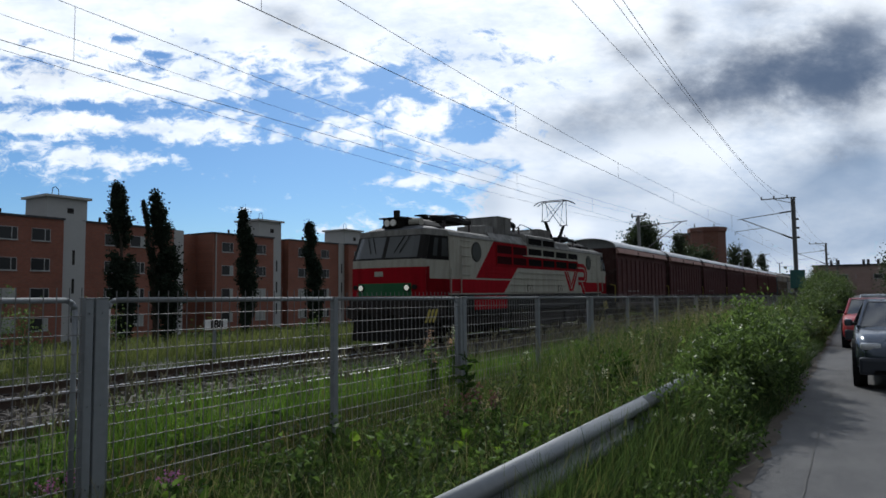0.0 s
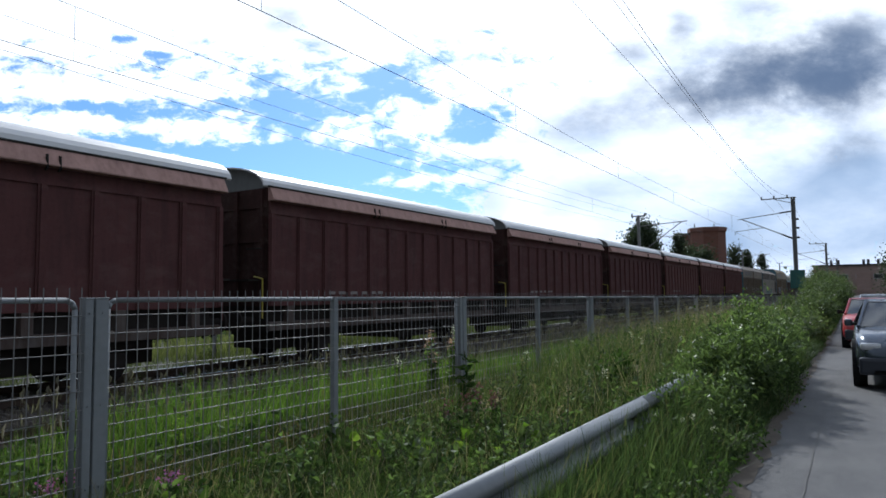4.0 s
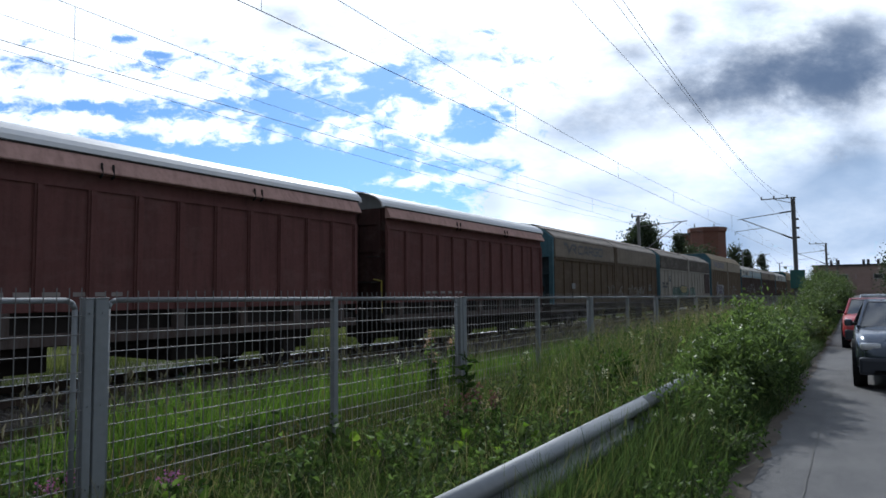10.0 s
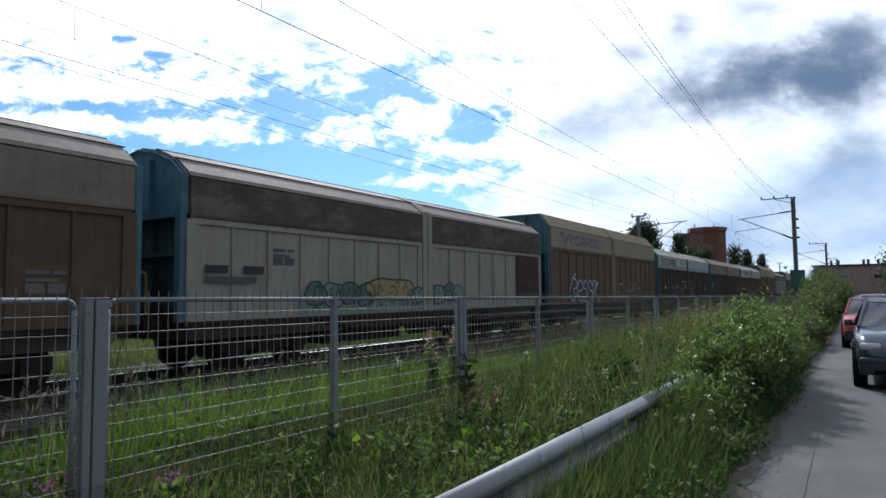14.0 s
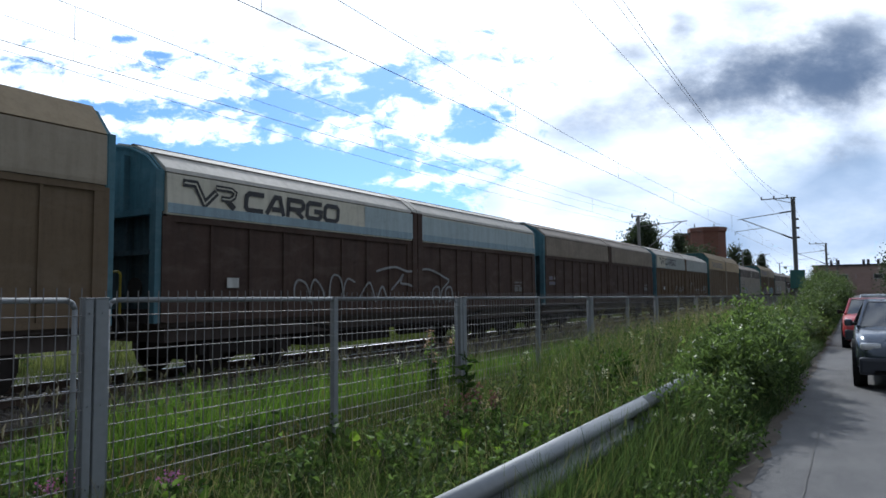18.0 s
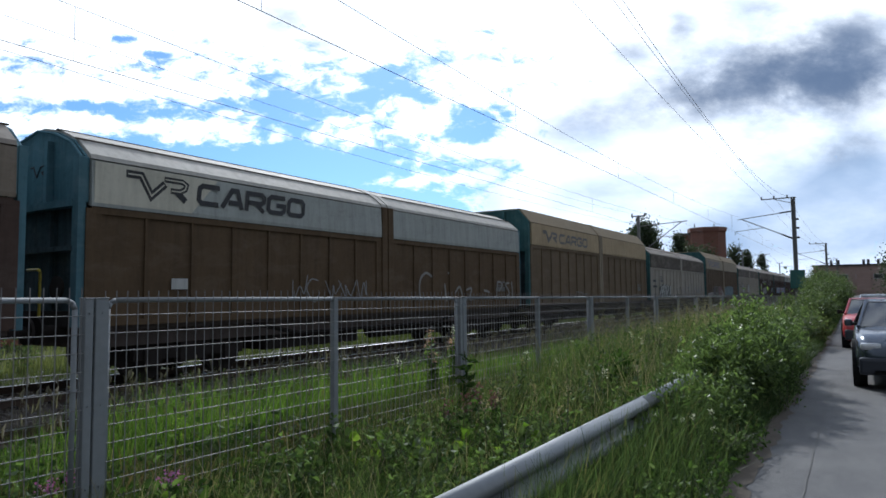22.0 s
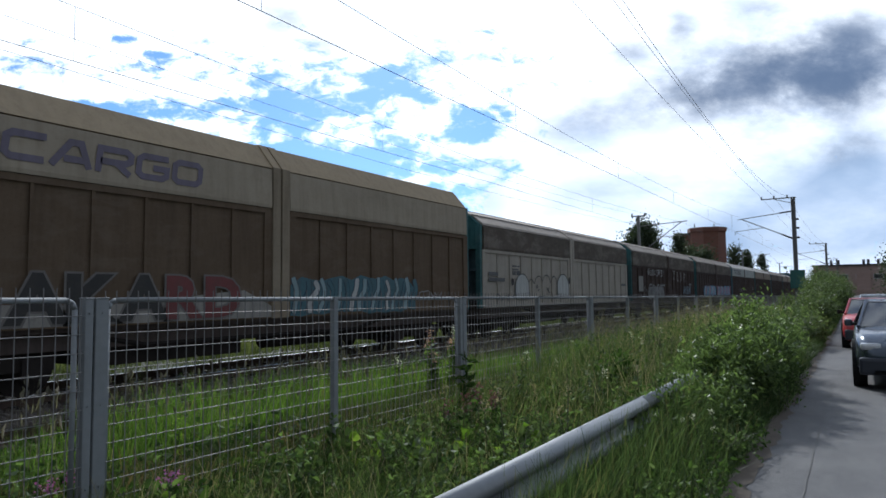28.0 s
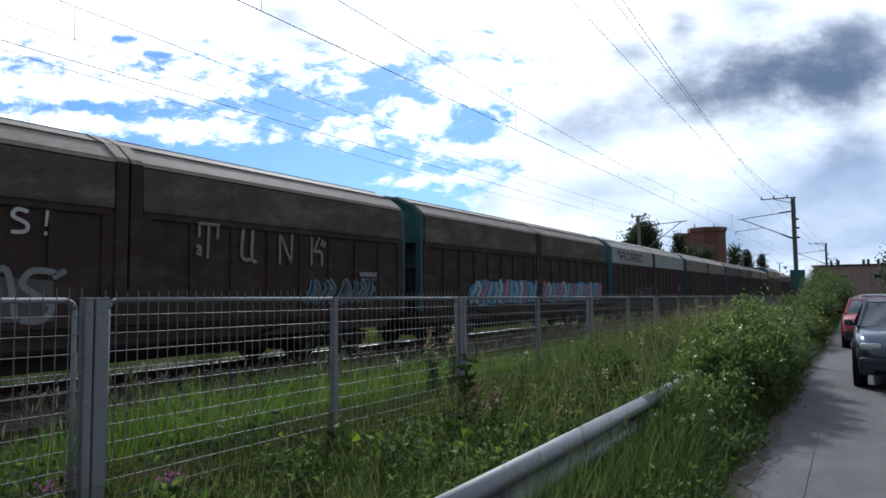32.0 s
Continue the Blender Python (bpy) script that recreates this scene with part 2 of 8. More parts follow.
M_MESH = plain("mesh_wire", (0.19, 0.185, 0.185), 0.65, 0.2, 0.2, 18.0, 0.1)
M_DARK = plain("dark_iron", (0.03, 0.027, 0.025), 0.7, 0.1, 0.4, 10.0, 0.3, 0.2)
M_WIRE = plain("wire_copper", (0.035, 0.035, 0.035), 0.6, 0.4, 0.2)
M_MAST = plain("mast_steel", (0.19, 0.19, 0.19), 0.6, 0.4, 0.25, 6.0, 0.15)
M_BRICK = brickwork("red_brick", (0.27, 0.095, 0.06), (0.2, 0.12, 0.095))
M_RENDER = plain("grey_render", (0.42, 0.42, 0.41), 0.9, 0, 0.12, 4.0, 0.3)
M_ROOF = plain("roof_felt", (0.06, 0.058, 0.06), 0.9, 0, 0.3, 5.0, 0.4)
M_WHITE = plain("white_frame", (0.42, 0.42, 0.41), 0.6, 0, 0.1)
M_PANE = plain("window_pane", (0.035, 0.036, 0.038), 0.15, 0, 0.3, 0.6, 0.0, 0.25)
M_RUBBER = plain("rubber", (0.014, 0.014, 0.014), 0.85, 0, 0.2, 9.0, 0.15, 0.2)
M_GRASS = foliage("grass", (0.014, 0.03, 0.011), (0.145, 0.205, 0.075), 0.48, dry=0.16)
M_STRAW = foliage("dry_grass", (0.16, 0.14, 0.085), (0.36, 0.32, 0.21), 0.35)
M_LEAF = foliage("leaf", (0.02, 0.043, 0.017), (0.17, 0.25, 0.09), 0.5, 0.55, 0.08)
M_BUSH = foliage("willow_leaf", (0.033, 0.058, 0.024), (0.225, 0.315, 0.115), 0.46, 0.45, 0.3)
# tree green lightened, with distance haze mixed into the colour
M_TREE = foliage("haze_tree_leaf", (0.034, 0.05, 0.034), (0.085, 0.11, 0.064), 0.25)
M_POPLAR = foliage("poplar_leaf", (0.016, 0.026, 0.02), (0.045, 0.06, 0.042), 0.04, 0.8, 0.05)
M_LIME = foliage("lime_leaf", (0.09, 0.17, 0.02), (0.2, 0.3, 0.05), 0.5)
M_STEM = plain("stem", (0.075, 0.09, 0.04), 0.8, 0, 0.3)
M_BARK = plain("bark", (0.05, 0.04, 0.03), 0.9, 0, 0.4, 14.0, 0.8)
M_PINK = foliage("pink_flower", (0.26, 0.08, 0.27), (0.48, 0.2, 0.46), 0.3)
M_PALE = foliage("pale_flower", (0.45, 0.45, 0.38), (0.8, 0.8, 0.72), 0.3)
M_RUSSET = foliage("russet_seed", (0.10, 0.045, 0.055), (0.2, 0.1, 0.11), 0.3)


# ---- mesh helpers ----
def mesh_object(name, verts, faces, mat, parent=None, smooth=False):
    me = bpy.data.meshes.new(name)
    me.from_pydata(verts, [], faces)
    me.update()
    if smooth:
        me.polygons.foreach_set("use_smooth", [True] * len(me.polygons))
    if isinstance(mat, (list, tuple)):
        for q in mat:
            me.materials.append(q)
    else:
        me.materials.append(mat)
    ob = new(name, me)
    if parent is not None:
        ob.parent = parent
    return ob


def part(name, bm, mat, parent, label="", smooth=False):
    me = bpy.data.meshes.new(name)
    bm.to_mesh(me)
    bm.free()
    if smooth:
        me.polygons.foreach_set("use_smooth", [True] * len(me.polygons))
    for q in (mat if isinstance(mat, (list, tuple)) else [mat]):
        me.materials.append(q)
    ob = new(name, me)
    if parent is not None:
        ob.parent = parent
    if label:
        ob["label"] = label
    return ob


def share(name, data, m, parent):
    ob = new(name, data)
    ob.parent = parent
    ob.matrix_local = m
    return ob


def box(bm, x0, x1, y0, y1, z0, z1, bevel=0.0):
    v = [bm.verts.new(p) for p in ((x0, y0, z0), (x1, y0, z0), (x1, y1, z0), (x0, y1, z0), (x0, y0, z1), (x1, y0, z1), (x1, y1, z1), (x0, y1, z1))]
    fs = [bm.faces.new([v[i] for i in q]) for q in ((3, 2, 1, 0), (4, 5, 6, 7), (0, 1, 5, 4), (1, 2, 6, 5), (2, 3, 7, 6), (3, 0, 4, 7))]
    if bevel:
        es = {e for f in fs for e in f.edges}
        bmesh.ops.bevel(bm, geom=list(es), offset=bevel, segments=2, affect="EDGES", profile=0.6)
    return bm


def slab(x0, x1, y0, y1, z0, z1, bevel=0.0):
    return box(bmesh.new(), x0, x1, y0, y1, z0, z1, bevel)


def tube(bm, a, b, r0, r1=None, seg=8):
    """A tapered round bar from a to b."""
    a, b = Vector(a), Vector(b)
    r1 = r0 if r1 is None else r1
    q = (b - a).to_track_quat("Z", "Y")
    rings = []
    for p, r in ((a, r0), (b, r1)):
        rings.append([bm.verts.new(p + q @ Vector((r * math.cos(2 * math.pi * i / seg), r * math.sin(2 * math.pi * i / seg), 0))) for i in range(seg)])
    for i in range(seg):
        j = (i + 1) % seg
        bm.faces.new((rings[0][i], rings[0][j], rings[1][j], rings[1][i]))
    bm.faces.new(rings[0][::-1])
    bm.faces.new(rings[1])
    return bm


def pipe(bm, pts, r, seg=6):
    for a, b in zip(pts, pts[1:]):
        tube(bm, a, b, r, r, seg)
    return bm


def loft(bm, profile, stations, cap=True, closed=True):
    """Sweep a profile of (x, z) along y; stations are (y, sx, dz) scales."""
    rings = []
    for y, sx, dz in stations:
        rings.append([bm.verts.new((x * sx, y, z + dz)) for x, z in profile])
    n = len(profile)
    for r0, r1 in zip(rings, rings[1:]):
        for i in range(n if closed else n - 1):
            j = (i + 1) % n
            bm.faces.new((r0[i], r0[j], r1[j], r1[i]))
    if cap and closed:
        bm.faces.new(rings[0][::-1])
        bm.faces.new(rings[-1])
    bmesh.ops.recalc_face_normals(bm, faces=bm.faces)
    return bm


def prism(bm, outline, x0, x1):
    """A plate in the yz plane: outline of (y, z), thick from x0 to x1."""
    a = [bm.verts.new((x0, y, z)) for y, z in outline]
    b = [bm.verts.new((x1, y, z)) for y, z in outline]
    bm.faces.new(a)
    bm.faces.new(b[::-1])
    n = len(a)
    for i in range(n):
        j = (i + 1) % n
        bm.faces.new((a[j], a[i], b[i], b[j]))
    bmesh.ops.recalc_face_normals(bm, faces=bm.faces)
    return bm


def empty(name, m=None):
    ob = new(name)
    if m is not None:
        ob.matrix_basis = m
    return ob

# ---- ground ----
RAIL_Z = 0.02          # top of rail
FAR_X, NEAR_X = -12.25, -7.9   # track centres
FENCE_X = -4.5


def ground_z(x, y):
    """Height of the ground sheet: verge, two track beds, and the lower land behind the railway."""
    xs = [-400, -60, -30, -24, -19, -15.2, -14.2, -9.6, -5.9, -4.9, -3.4, -2.2, -1.2, -0.85, 4.5, 5.2, 400]
    zs = [-2.6, -2.5, -2.3, -1.5, -0.35, -0.2, -0.28, -0.30, -0.28, -0.10, -0.05, -0.02, -0.01, -0.05, -0.05, 0.05, 0.3]
    z = float(np.interp(x, xs, zs))
    if -30 < x < -0.9:
        z += 0.05 * noise.noise(Vector((x * 0.7, y * 0.5, 0)))
    return z


def build_ground():
    xs = [-3000, -1200, -400, -150, -80, -60, -45, -36, -30, -27, -24, -21, -19, -17.5, -16.2, -15.2, -14.2, -13, -11, -9.6, -8.5, -7, -5.9, -5.3,
          -4.9, -4.4, -3.9, -3.4, -2.8, -2.2, -1.7, -1.2, -1.0, -0.85, 4.5, 5.2, 8, 20, 80, 400, 1200, 3000]
    ys = [-300, -60, -20] + [i * 1.5 for i in range(-6, 54)] + [84, 90, 100, 120, 150, 200, 300, 450, 700, 1200, 3000]
    verts = [(x, y, ground_z(max(-400, min(400, x)), y)) for y in ys for x in xs]
    k = len(xs)
    faces = [(j * k + i, j * k + i + 1, (j + 1) * k + i + 1, (j + 1) * k + i) for j in range(len(ys) - 1) for i in range(k - 1)]
    tagged(mesh_object("ground", verts, faces, M_SOIL, smooth=True), "rough grassy earth running along the railway", "ground", kind="structure")


def build_path():
    rng = random.Random(4)
    ys = [-30 + i * 1.0 for i in range(40)] + [10 + i * 1.5 for i in range(60)] + [110, 140, 200, 320]
    verts, faces = [], []
    for y in ys:
        e = -0.92 + 0.07 * noise.noise(Vector((y * 0.9, 3, 0))) + 0.05 * noise.noise(Vector((y * 3.1, 8, 0)))
        verts += [(e - 0.12, y, -0.09), (e, y, -0.004), (0.8, y, 0.0), (2.6, y, 0.0), (4.55, y, -0.01), (4.6, y, -0.1)]
    for j in range(len(ys) - 1):
        for i in range(5):
            faces.append((j * 6 + i, j * 6 + i + 1, j * 6 + 7 + i, j * 6 + 6 + i))
    tagged(mesh_object("pavement", verts, faces, M_ASPHALT), "worn grey asphalt path with a ragged grassy edge", "path", kind="structure")
    # soil and litter crept over the edge of the asphalt
    so, sf = [], []
    for k in range(220):
        y = 2.0 + k * 0.16
        w_ = 0.10 + 0.10 * noise.noise(Vector((y * 1.7, 11, 0))) + 0.05 * rng.uniform(-1, 1)
        so += [(-1.02, y, 0.006), (-0.93 + max(0.0, w_), y, 0.0042)]
        if k:
            sf.append((2 * k - 2, 2 * k - 1, 2 * k + 1, 2 * k))
    tagged(mesh_object("edge_soil", so, sf, plain("edge_soil", (0.075, 0.06, 0.045), 0.95, 0, 0.5, 12.0, 0.6)), "brown soil and litter along the path edge", "soil", kind="structure")
    # a long sealed crack that runs with the path
    cr, fc = [], []
    for k, y in enumerate([5.2 + 0.3 * i for i in range(30)]):
        x = -0.45 + 0.008 * math.sin(y * 1.3) + 0.006 * rng.uniform(-1, 1)
        cr += [(x - 0.003 - 0.004 * rng.random(), y, 0.0045), (x + 0.002 + 0.004 * rng.random(), y, 0.0045)]
        if k:
            fc.append((2 * k - 2, 2 * k - 1, 2 * k + 1, 2 * k))
    tagged(mesh_object("pavement_crack", cr, fc, plain("crack_fill", (0.1, 0.098, 0.094), 0.95, 0, 0.35, 30.0, 0.0)), "faint gritty crack along the asphalt path", "crack", kind="structure")


def build_track(name, cx, y0, y1, label, overgrown):
    bed = bmesh.new()
    prof = [(-2.5, -0.42), (-1.75, -0.15), (1.75, -0.15), (2.5, -0.42)]
    st = [(-40, 1, 0)] + [(i * 4.0, 1, 0.02 * math.sin(i * 1.7)) for i in range(-2, 30)] + [(200, 1, 0), (420, 1, 0)]
    loft(bed, prof, st, cap=False, closed=False)
    ob = part(name + "_ballast", bed, M_BALLAST, None)
    ob.location.x = cx
    tagged(ob, "brown-grey crushed stone ballast under the rails" if not overgrown else "old ballast half hidden by grass", "ballast", kind="structure")
    # rails: foot, web and head, with a polished running surface
    for side in (-1, 1):
        bm = bmesh.new()
        head = [(-0.075, -0.17), (0.075, -0.17), (0.075, -0.158), (0.012, -0.14), (0.012, -0.045), (0.036, -0.035), (0.036, -0.004), (0.03, 0.0),
                (-0.03, 0.0), (-0.036, -0.004), (-0.036, -0.035), (-0.012, -0.045), (-0.012, -0.14), (-0.075, -0.158)]
        loft(bm, head, [(-40, 1, 0), (0, 1, 0), (20, 1, 0), (60, 1, 0), (420, 1, 0)])
        rail = part("rail", bm, M_RAIL, None)
        rail.location = (cx + side * 0.798, 0, RAIL_Z)
        tagged(rail, "rusty steel rail with a bright worn head", "rail", group="rails")
        top = part("running_surface", slab(-0.033, 0.033, -40, 420, 0.0005, 0.004), M_RAILTOP, rail)
    # sleepers with their fastenings
    base = bmesh.new()
    box(base, -1.3, 1.3, -0.13, 0.13, -0.21, 0.0, 0.02)
    sleeper = part("sleeper", base, M_SLEEPER, None)
    sleeper.location = (cx, y0, -0.145)
    for sx in (-0.9, -0.7, 0.7, 0.9):
        part("rail_clip", slab(sx - 0.045, sx + 0.045, -0.06, 0.06, 0.0, 0.05, 0.012), M_DARK, sleeper)
    tagged(sleeper, "grey concrete sleeper bedded in stone", "sleeper", group="sleepers")
    for i in range(1, int((y1 - y0) / 0.61)):
        copy_thing(sleeper, pose(cx, y0 + i * 0.61, -0.145, 0, 0, 0.4 * math.sin(i * 2.3)))


def build_stones():
    """Loose crushed stone on the shoulders of the two beds."""
    rng = np.random.default_rng(5)
    cube = np.array([(-1, -1, -1), (1, -1, -1), (1, 1, -1), (-1, 1, -1), (-0.8, -0.7, 1), (0.7, -0.8, 1), (0.8, 0.7, 1), (-0.7, 0.8, 1)], float)
    quad = [(3, 2, 1, 0), (4, 5, 6, 7), (0, 1, 5, 4), (1, 2, 6, 5), (2, 3, 7, 6), (3, 0, 4, 7)]
    verts, faces = [], []
    for n, xa, xb, z in ((5200, -14.6, -9.9, -0.14), (2600, -10.2, -8.9, -0.2)):
        for k in range(n):
            x, y = rng.uniform(xa, xb), 3.0 + 30 * rng.random() ** 1.6
            s = rng.uniform(0.018, 0.045)
            zz = z + (-(abs(x - FAR_X) - 1.75) * 0.3 if abs(x - FAR_X) > 1.75 else 0.0) * (1 if n == 5200 else 0)
            p = cube * rng.uniform(0.6, 1.2, (8, 3)) * s
            a = rng.uniform(0, 6.3)
            c, d = math.cos(a), math.sin(a)
            p = np.stack([p[:, 0] * c - p[:, 1] * d + x, p[:, 0] * d + p[:, 1] * c + y, p[:, 2] * 0.8 + zz + 0.01], 1)
            o = len(verts)
            verts += p.tolist()
            faces += [tuple(o + i for i in q) for q in quad]
    tagged(mesh_object("ballast_stones", verts, faces, M_STONE), "loose angular grey-brown ballast stones", "stones", kind="stuff")


# ---- fence along the railway ----
def build_fence():
    fence = empty("fence", pose(FENCE_X, 0, 0))
    tagged(fence, "grey galvanised welded-mesh fence with steel posts", "fence")
    Y0, STEP = 2.595, 2.5
    top = lambda y: 1.633 - 0.0079 * y
    bot = lambda y: top(y) - 1.56
    vw = bmesh.new()
    tube(vw, (0, 0, 0), (0, 0, 1.575), 0.0038, None, 5)
    me_v = bpy.data.meshes.new("vertical_wire")
    vw.to_mesh(me_v), vw.free()
    me_v.materials.append(M_MESH)
    hw = bmesh.new()
    tube(hw, (0, 0, 0), (0, STEP, -0.0079 * STEP), 0.0034, None, 5)
    me_h = bpy.data.meshes.new("horizontal_wire")
    hw.to_mesh(me_h), hw.free()
    me_h.materials.append(M_MESH)
    rails = [k * 0.1265 for k in range(1, 13)]
    for i in range(-2, 26):
        y = Y0 + STEP * i
        double = i % 2 == 0
        if double:
            for dy in (-0.055, 0.055):
                wd = 0.047 if dy > 0 else 0.029
                dy = dy if dy > 0 else -0.036
                p = part("post", slab(-0.04, 0.04, y + dy - wd, y + dy + wd, bot(y) - 0.5, top(y) - 0.022, 0.008), M_FENCE, fence)
                part("post_cap", slab(-0.043, 0.043, y + dy - wd - 0.003, y + dy + wd + 0.003, top(y) - 0.022, top(y) - 0.012, 0.004), M_GALV, p)
                for zz in (0.12, 0.75, 1.3):
                    part("bolt", tube(bmesh.new(), (0.04, y + dy, top(y) - zz), (0.052, y + dy, top(y) - zz), 0.007, None, 6), M_FENCE, p)
        else:
            part("post", slab(-0.03, 0.03, y - 0.03, y + 0.03, bot(y) - 0.5, top(y) - 0.01, 0.006), M_FENCE, fence)
        a, b = y + (0.115 if double else 0.0), y + STEP - (0.0 if double else 0.115)
        # top rail with rounded ends where the frame bends down beside a double post
        bm = bmesh.new()
        pts = [(0.0, a, top(a) - 0.03), (0.0, b, top(b) - 0.03)]
        if double:
            pts = [(0.0, a, top(a) - 1.5), (0.0, a, top(a) - 0.09), (0.0, a + 0.02, top(a) - 0.05), (0.0, a + 0.06, top(a) - 0.03), pts[1]]
        else:
            pts = [pts[0], (0.0, b - 0.06, top(b) - 0.03), (0.0, b - 0.02, top(b) - 0.05), (0.0, b, top(b) - 0.09), (0.0, b, top(b) - 1.5)]
        pipe(bm, pts, 0.019, 8)
        part("panel_frame", bm, M_FENCE, fence, smooth=True)
        if i < 5:
            for k in range(1, 30):
                share("vertical_wire", me_v, pose(0.024, y + k * 0.0833, bot(y) + 0.02), fence)
            for r in rails:
                share("horizontal_wire", me_h, pose(0.026, y, top(y) - 0.03 - r + 0.02), fence)
        else:
            bm = bmesh.new()
            for k in range(1, 30):
                tube(bm, (0.024, y + k * 0.0833, bot(y)), (0.024, y + k * 0.0833, top(y) + 0.03), 0.0038, None, 3)
            for r in rails:
                tube(bm, (0.026, y, top(y) - 0.03 - r), (0.026, y + STEP, top(y + STEP) - 0.03 - r), 0.0034, None, 3)
            part("mesh_panel", bm, M_MESH, fence)["kind"] = "stuff"


def build_guardrail():
    g = empty("guard_rail", pose(-1.79, 0, 0.0))
    tagged(g, "dull galvanised steel crash barrier sunk in weeds", "guard rail")
    # the wavy beam: two rounded ridges facing the path
    prof = [(0.0, 0.31), (0.02, 0.318), (0.05, 0.30), (0.082, 0.27), (0.085, 0.235), (0.06, 0.20), (0.01, 0.175), (0.0, 0.16), (0.01, 0.145), (0.06, 0.12),
            (0.085, 0.085), (0.082, 0.05), (0.05, 0.02), (0.02, 0.004), (0.0, 0.01)]
    inner = [(x - 0.008, z) for x, z in prof][::-1]
    for y0 in (-6.0, -1.99, 2.02, 6.03, 10.04):
        bm = bmesh.new()
        loft(bm, prof + inner, [(y0, 1, 0), (y0 + 2, 1, 0.0), (y0 + 4.28, 1.006, 0.002)])
        b = part("beam", bm, M_GALV, g, smooth=True)
        b.location = (0, 0, 0.30)
        for dz in (0.09, 0.23):
            part("bolt", tube(bmesh.new(), (0.07, y0 - 0.05, dz), (0.092, y0 - 0.05, dz), 0.010, None, 7), M_GALV, b)
    for y in (-5, -1, 3, 7, 11, 14):
        part("post", slab(-0.12, -0.012, y - 0.04, y + 0.04, -0.4, 0.5, 0.01), M_GALV, g)
        part("spacer", slab(-0.012, 0.03, y - 0.05, y + 0.05, 0.36, 0.5, 0.008), M_GALV, g)


# ---- overhead line ----
def build_overhead():
    def mast_near(y, top, scale_detail=True):
        m = empty("catenary_mast", pose(-4.1, y, 0))
        tagged(m, "dark steel railway mast with a cantilever arm", "mast", group="catenary masts")
        bm = bmesh.new()
        for dx in (-0.12, 0.12):
            box(bm, dx - 0.035, dx + 0.035, -0.12, 0.12, -0.3, top)
        box(bm, -0.10, 0.10, -0.03, 0.03, -0.3, top - 0.05)
        part("shaft", bm, M_MAST, m)
        bm = bmesh.new()
        box(bm, -2.3, 0.2, -0.05, 0.05, top - 0.02, top + 0.06)
        tube(bm, (-1.3, 0, top - 0.02), (-0.1, 0, top - 0.42), 0.03, None, 5)
        part("crossarm", bm, M_MAST, m)
        for x in (-2.25, -1.35, -0.4):
            part("insulator", tube(bmesh.new(), (x, 0, top + 0.06), (x, 0, top + 0.26), 0.07, 0.05, 8), M_MAST, m)
        bm = bmesh.new()
        tube(bm, (-0.15, 0, 7.85), (-4.1, 0, 7.42), 0.035, None, 6)
        part("stay_tube", bm, M_MAST, m)
        part("stay_insulator", tube(bmesh.new(), (-0.15, 0, 7.85), (-1.0, 0, 7.76), 0.06, None, 8), M_DARK, m)
        part("bracket_tube", tube(bmesh.new(), (-0.15, 0, 5.7), (-3.7, 0, 7.4), 0.04, None, 6), M_MAST, m)
        part("bracket_insulator", tube(bmesh.new(), (-0.15, 0, 5.7), (-0.95, 0, 6.08), 0.065, None, 8), M_DARK, m)
        bm = pipe(bmesh.new(), [(-2.2, 0, 6.65), (-4.3, 0, 6.45), (-4.3, 0, 6.2)], 0.022, 5)
        part("registration_arm", bm, M_MAST, m)
        for z in (7.2, 6.5, 5.75):
            part("clamp", slab(0.15, 0.36, -0.06, 0.06, z - 0.07, z + 0.07, 0.02), M_DARK, m)
        return m

    near = mast_near(58.7, 8.92)
    bm = slab(-0.42, 0.62, -0.28, -0.14, 1.75, 3.2, 0.03)
    part("green_cabinet", bm, plain("green_paint", (0.03, 0.12, 0.11), 0.6), near, "dark green box on the mast")
    copy_thing(near, pose(-4.1, -3.0, 0))
    for y in (120.0, 181.0):
        far = copy_thing(near, pose(-4.1, y, 0))

    def mast_far(y, top):
        m = empty("catenary_mast", pose(-16.1, y, 0))
        tagged(m, "dark steel railway mast with a short crossarm on top", "mast", group="catenary masts")
        bm = slab(-0.11, 0.11, -0.1, 0.1, -0.8, top, 0.01)
        part("shaft", bm, M_MAST, m)
        bm = slab(-0.62, 0.62, -0.05, 0.05, top - 0.12, top - 0.02)
        part("crossarm", bm, M_MAST, m)
        for x in (-0.56, 0.56):
            part("insulator", tube(bmesh.new(), (x, 0, top - 0.02), (x, 0, top + 0.2), 0.09, 0.06, 8), M_MAST, m)
        part("stay_tube", tube(bmesh.new(), (0.15, 0, 7.35), (4.1, 0, 7.55), 0.04, None, 6), M_MAST, m)
        part("bracket_tube", tube(bmesh.new(), (0.15, 0, 5.0), (3.6, 0, 7.5), 0.04, None, 6), M_MAST, m)
        part("registration_arm", pipe(bmesh.new(), [(1.9, 0, 6.3), (4.2, 0, 6.4), (4.2, 0, 6.1)], 0.025, 5), M_MAST, m)
        return m

    a = mast_far(58.0, 8.3)
    for y in (-3.0, 119.0, 180.0):
        copy_thing(a, pose(-16.1, y, 0))

    def wire(name, label, x, z_of, r, y0=-60.0, y1=240.0, n=60, stray=0.0):
        bm = bmesh.new()
        pts = [(x + stray * math.sin(y * 0.05), y, z_of(y)) for y in np.linspace(y0, y1, n)]
        pipe(bm, [tuple(map(float, p)) for p in pts], r, 5)
        tagged(part(name, bm, M_WIRE, None), label, "overhead wire", group="overhead wires")

    def sag(base, depth, start=-3.0, span=61.0):
        return lambda y: base - depth * 4 * (((y - start) / span) % 1.0) * (1 - ((y - start) / span) % 1.0)

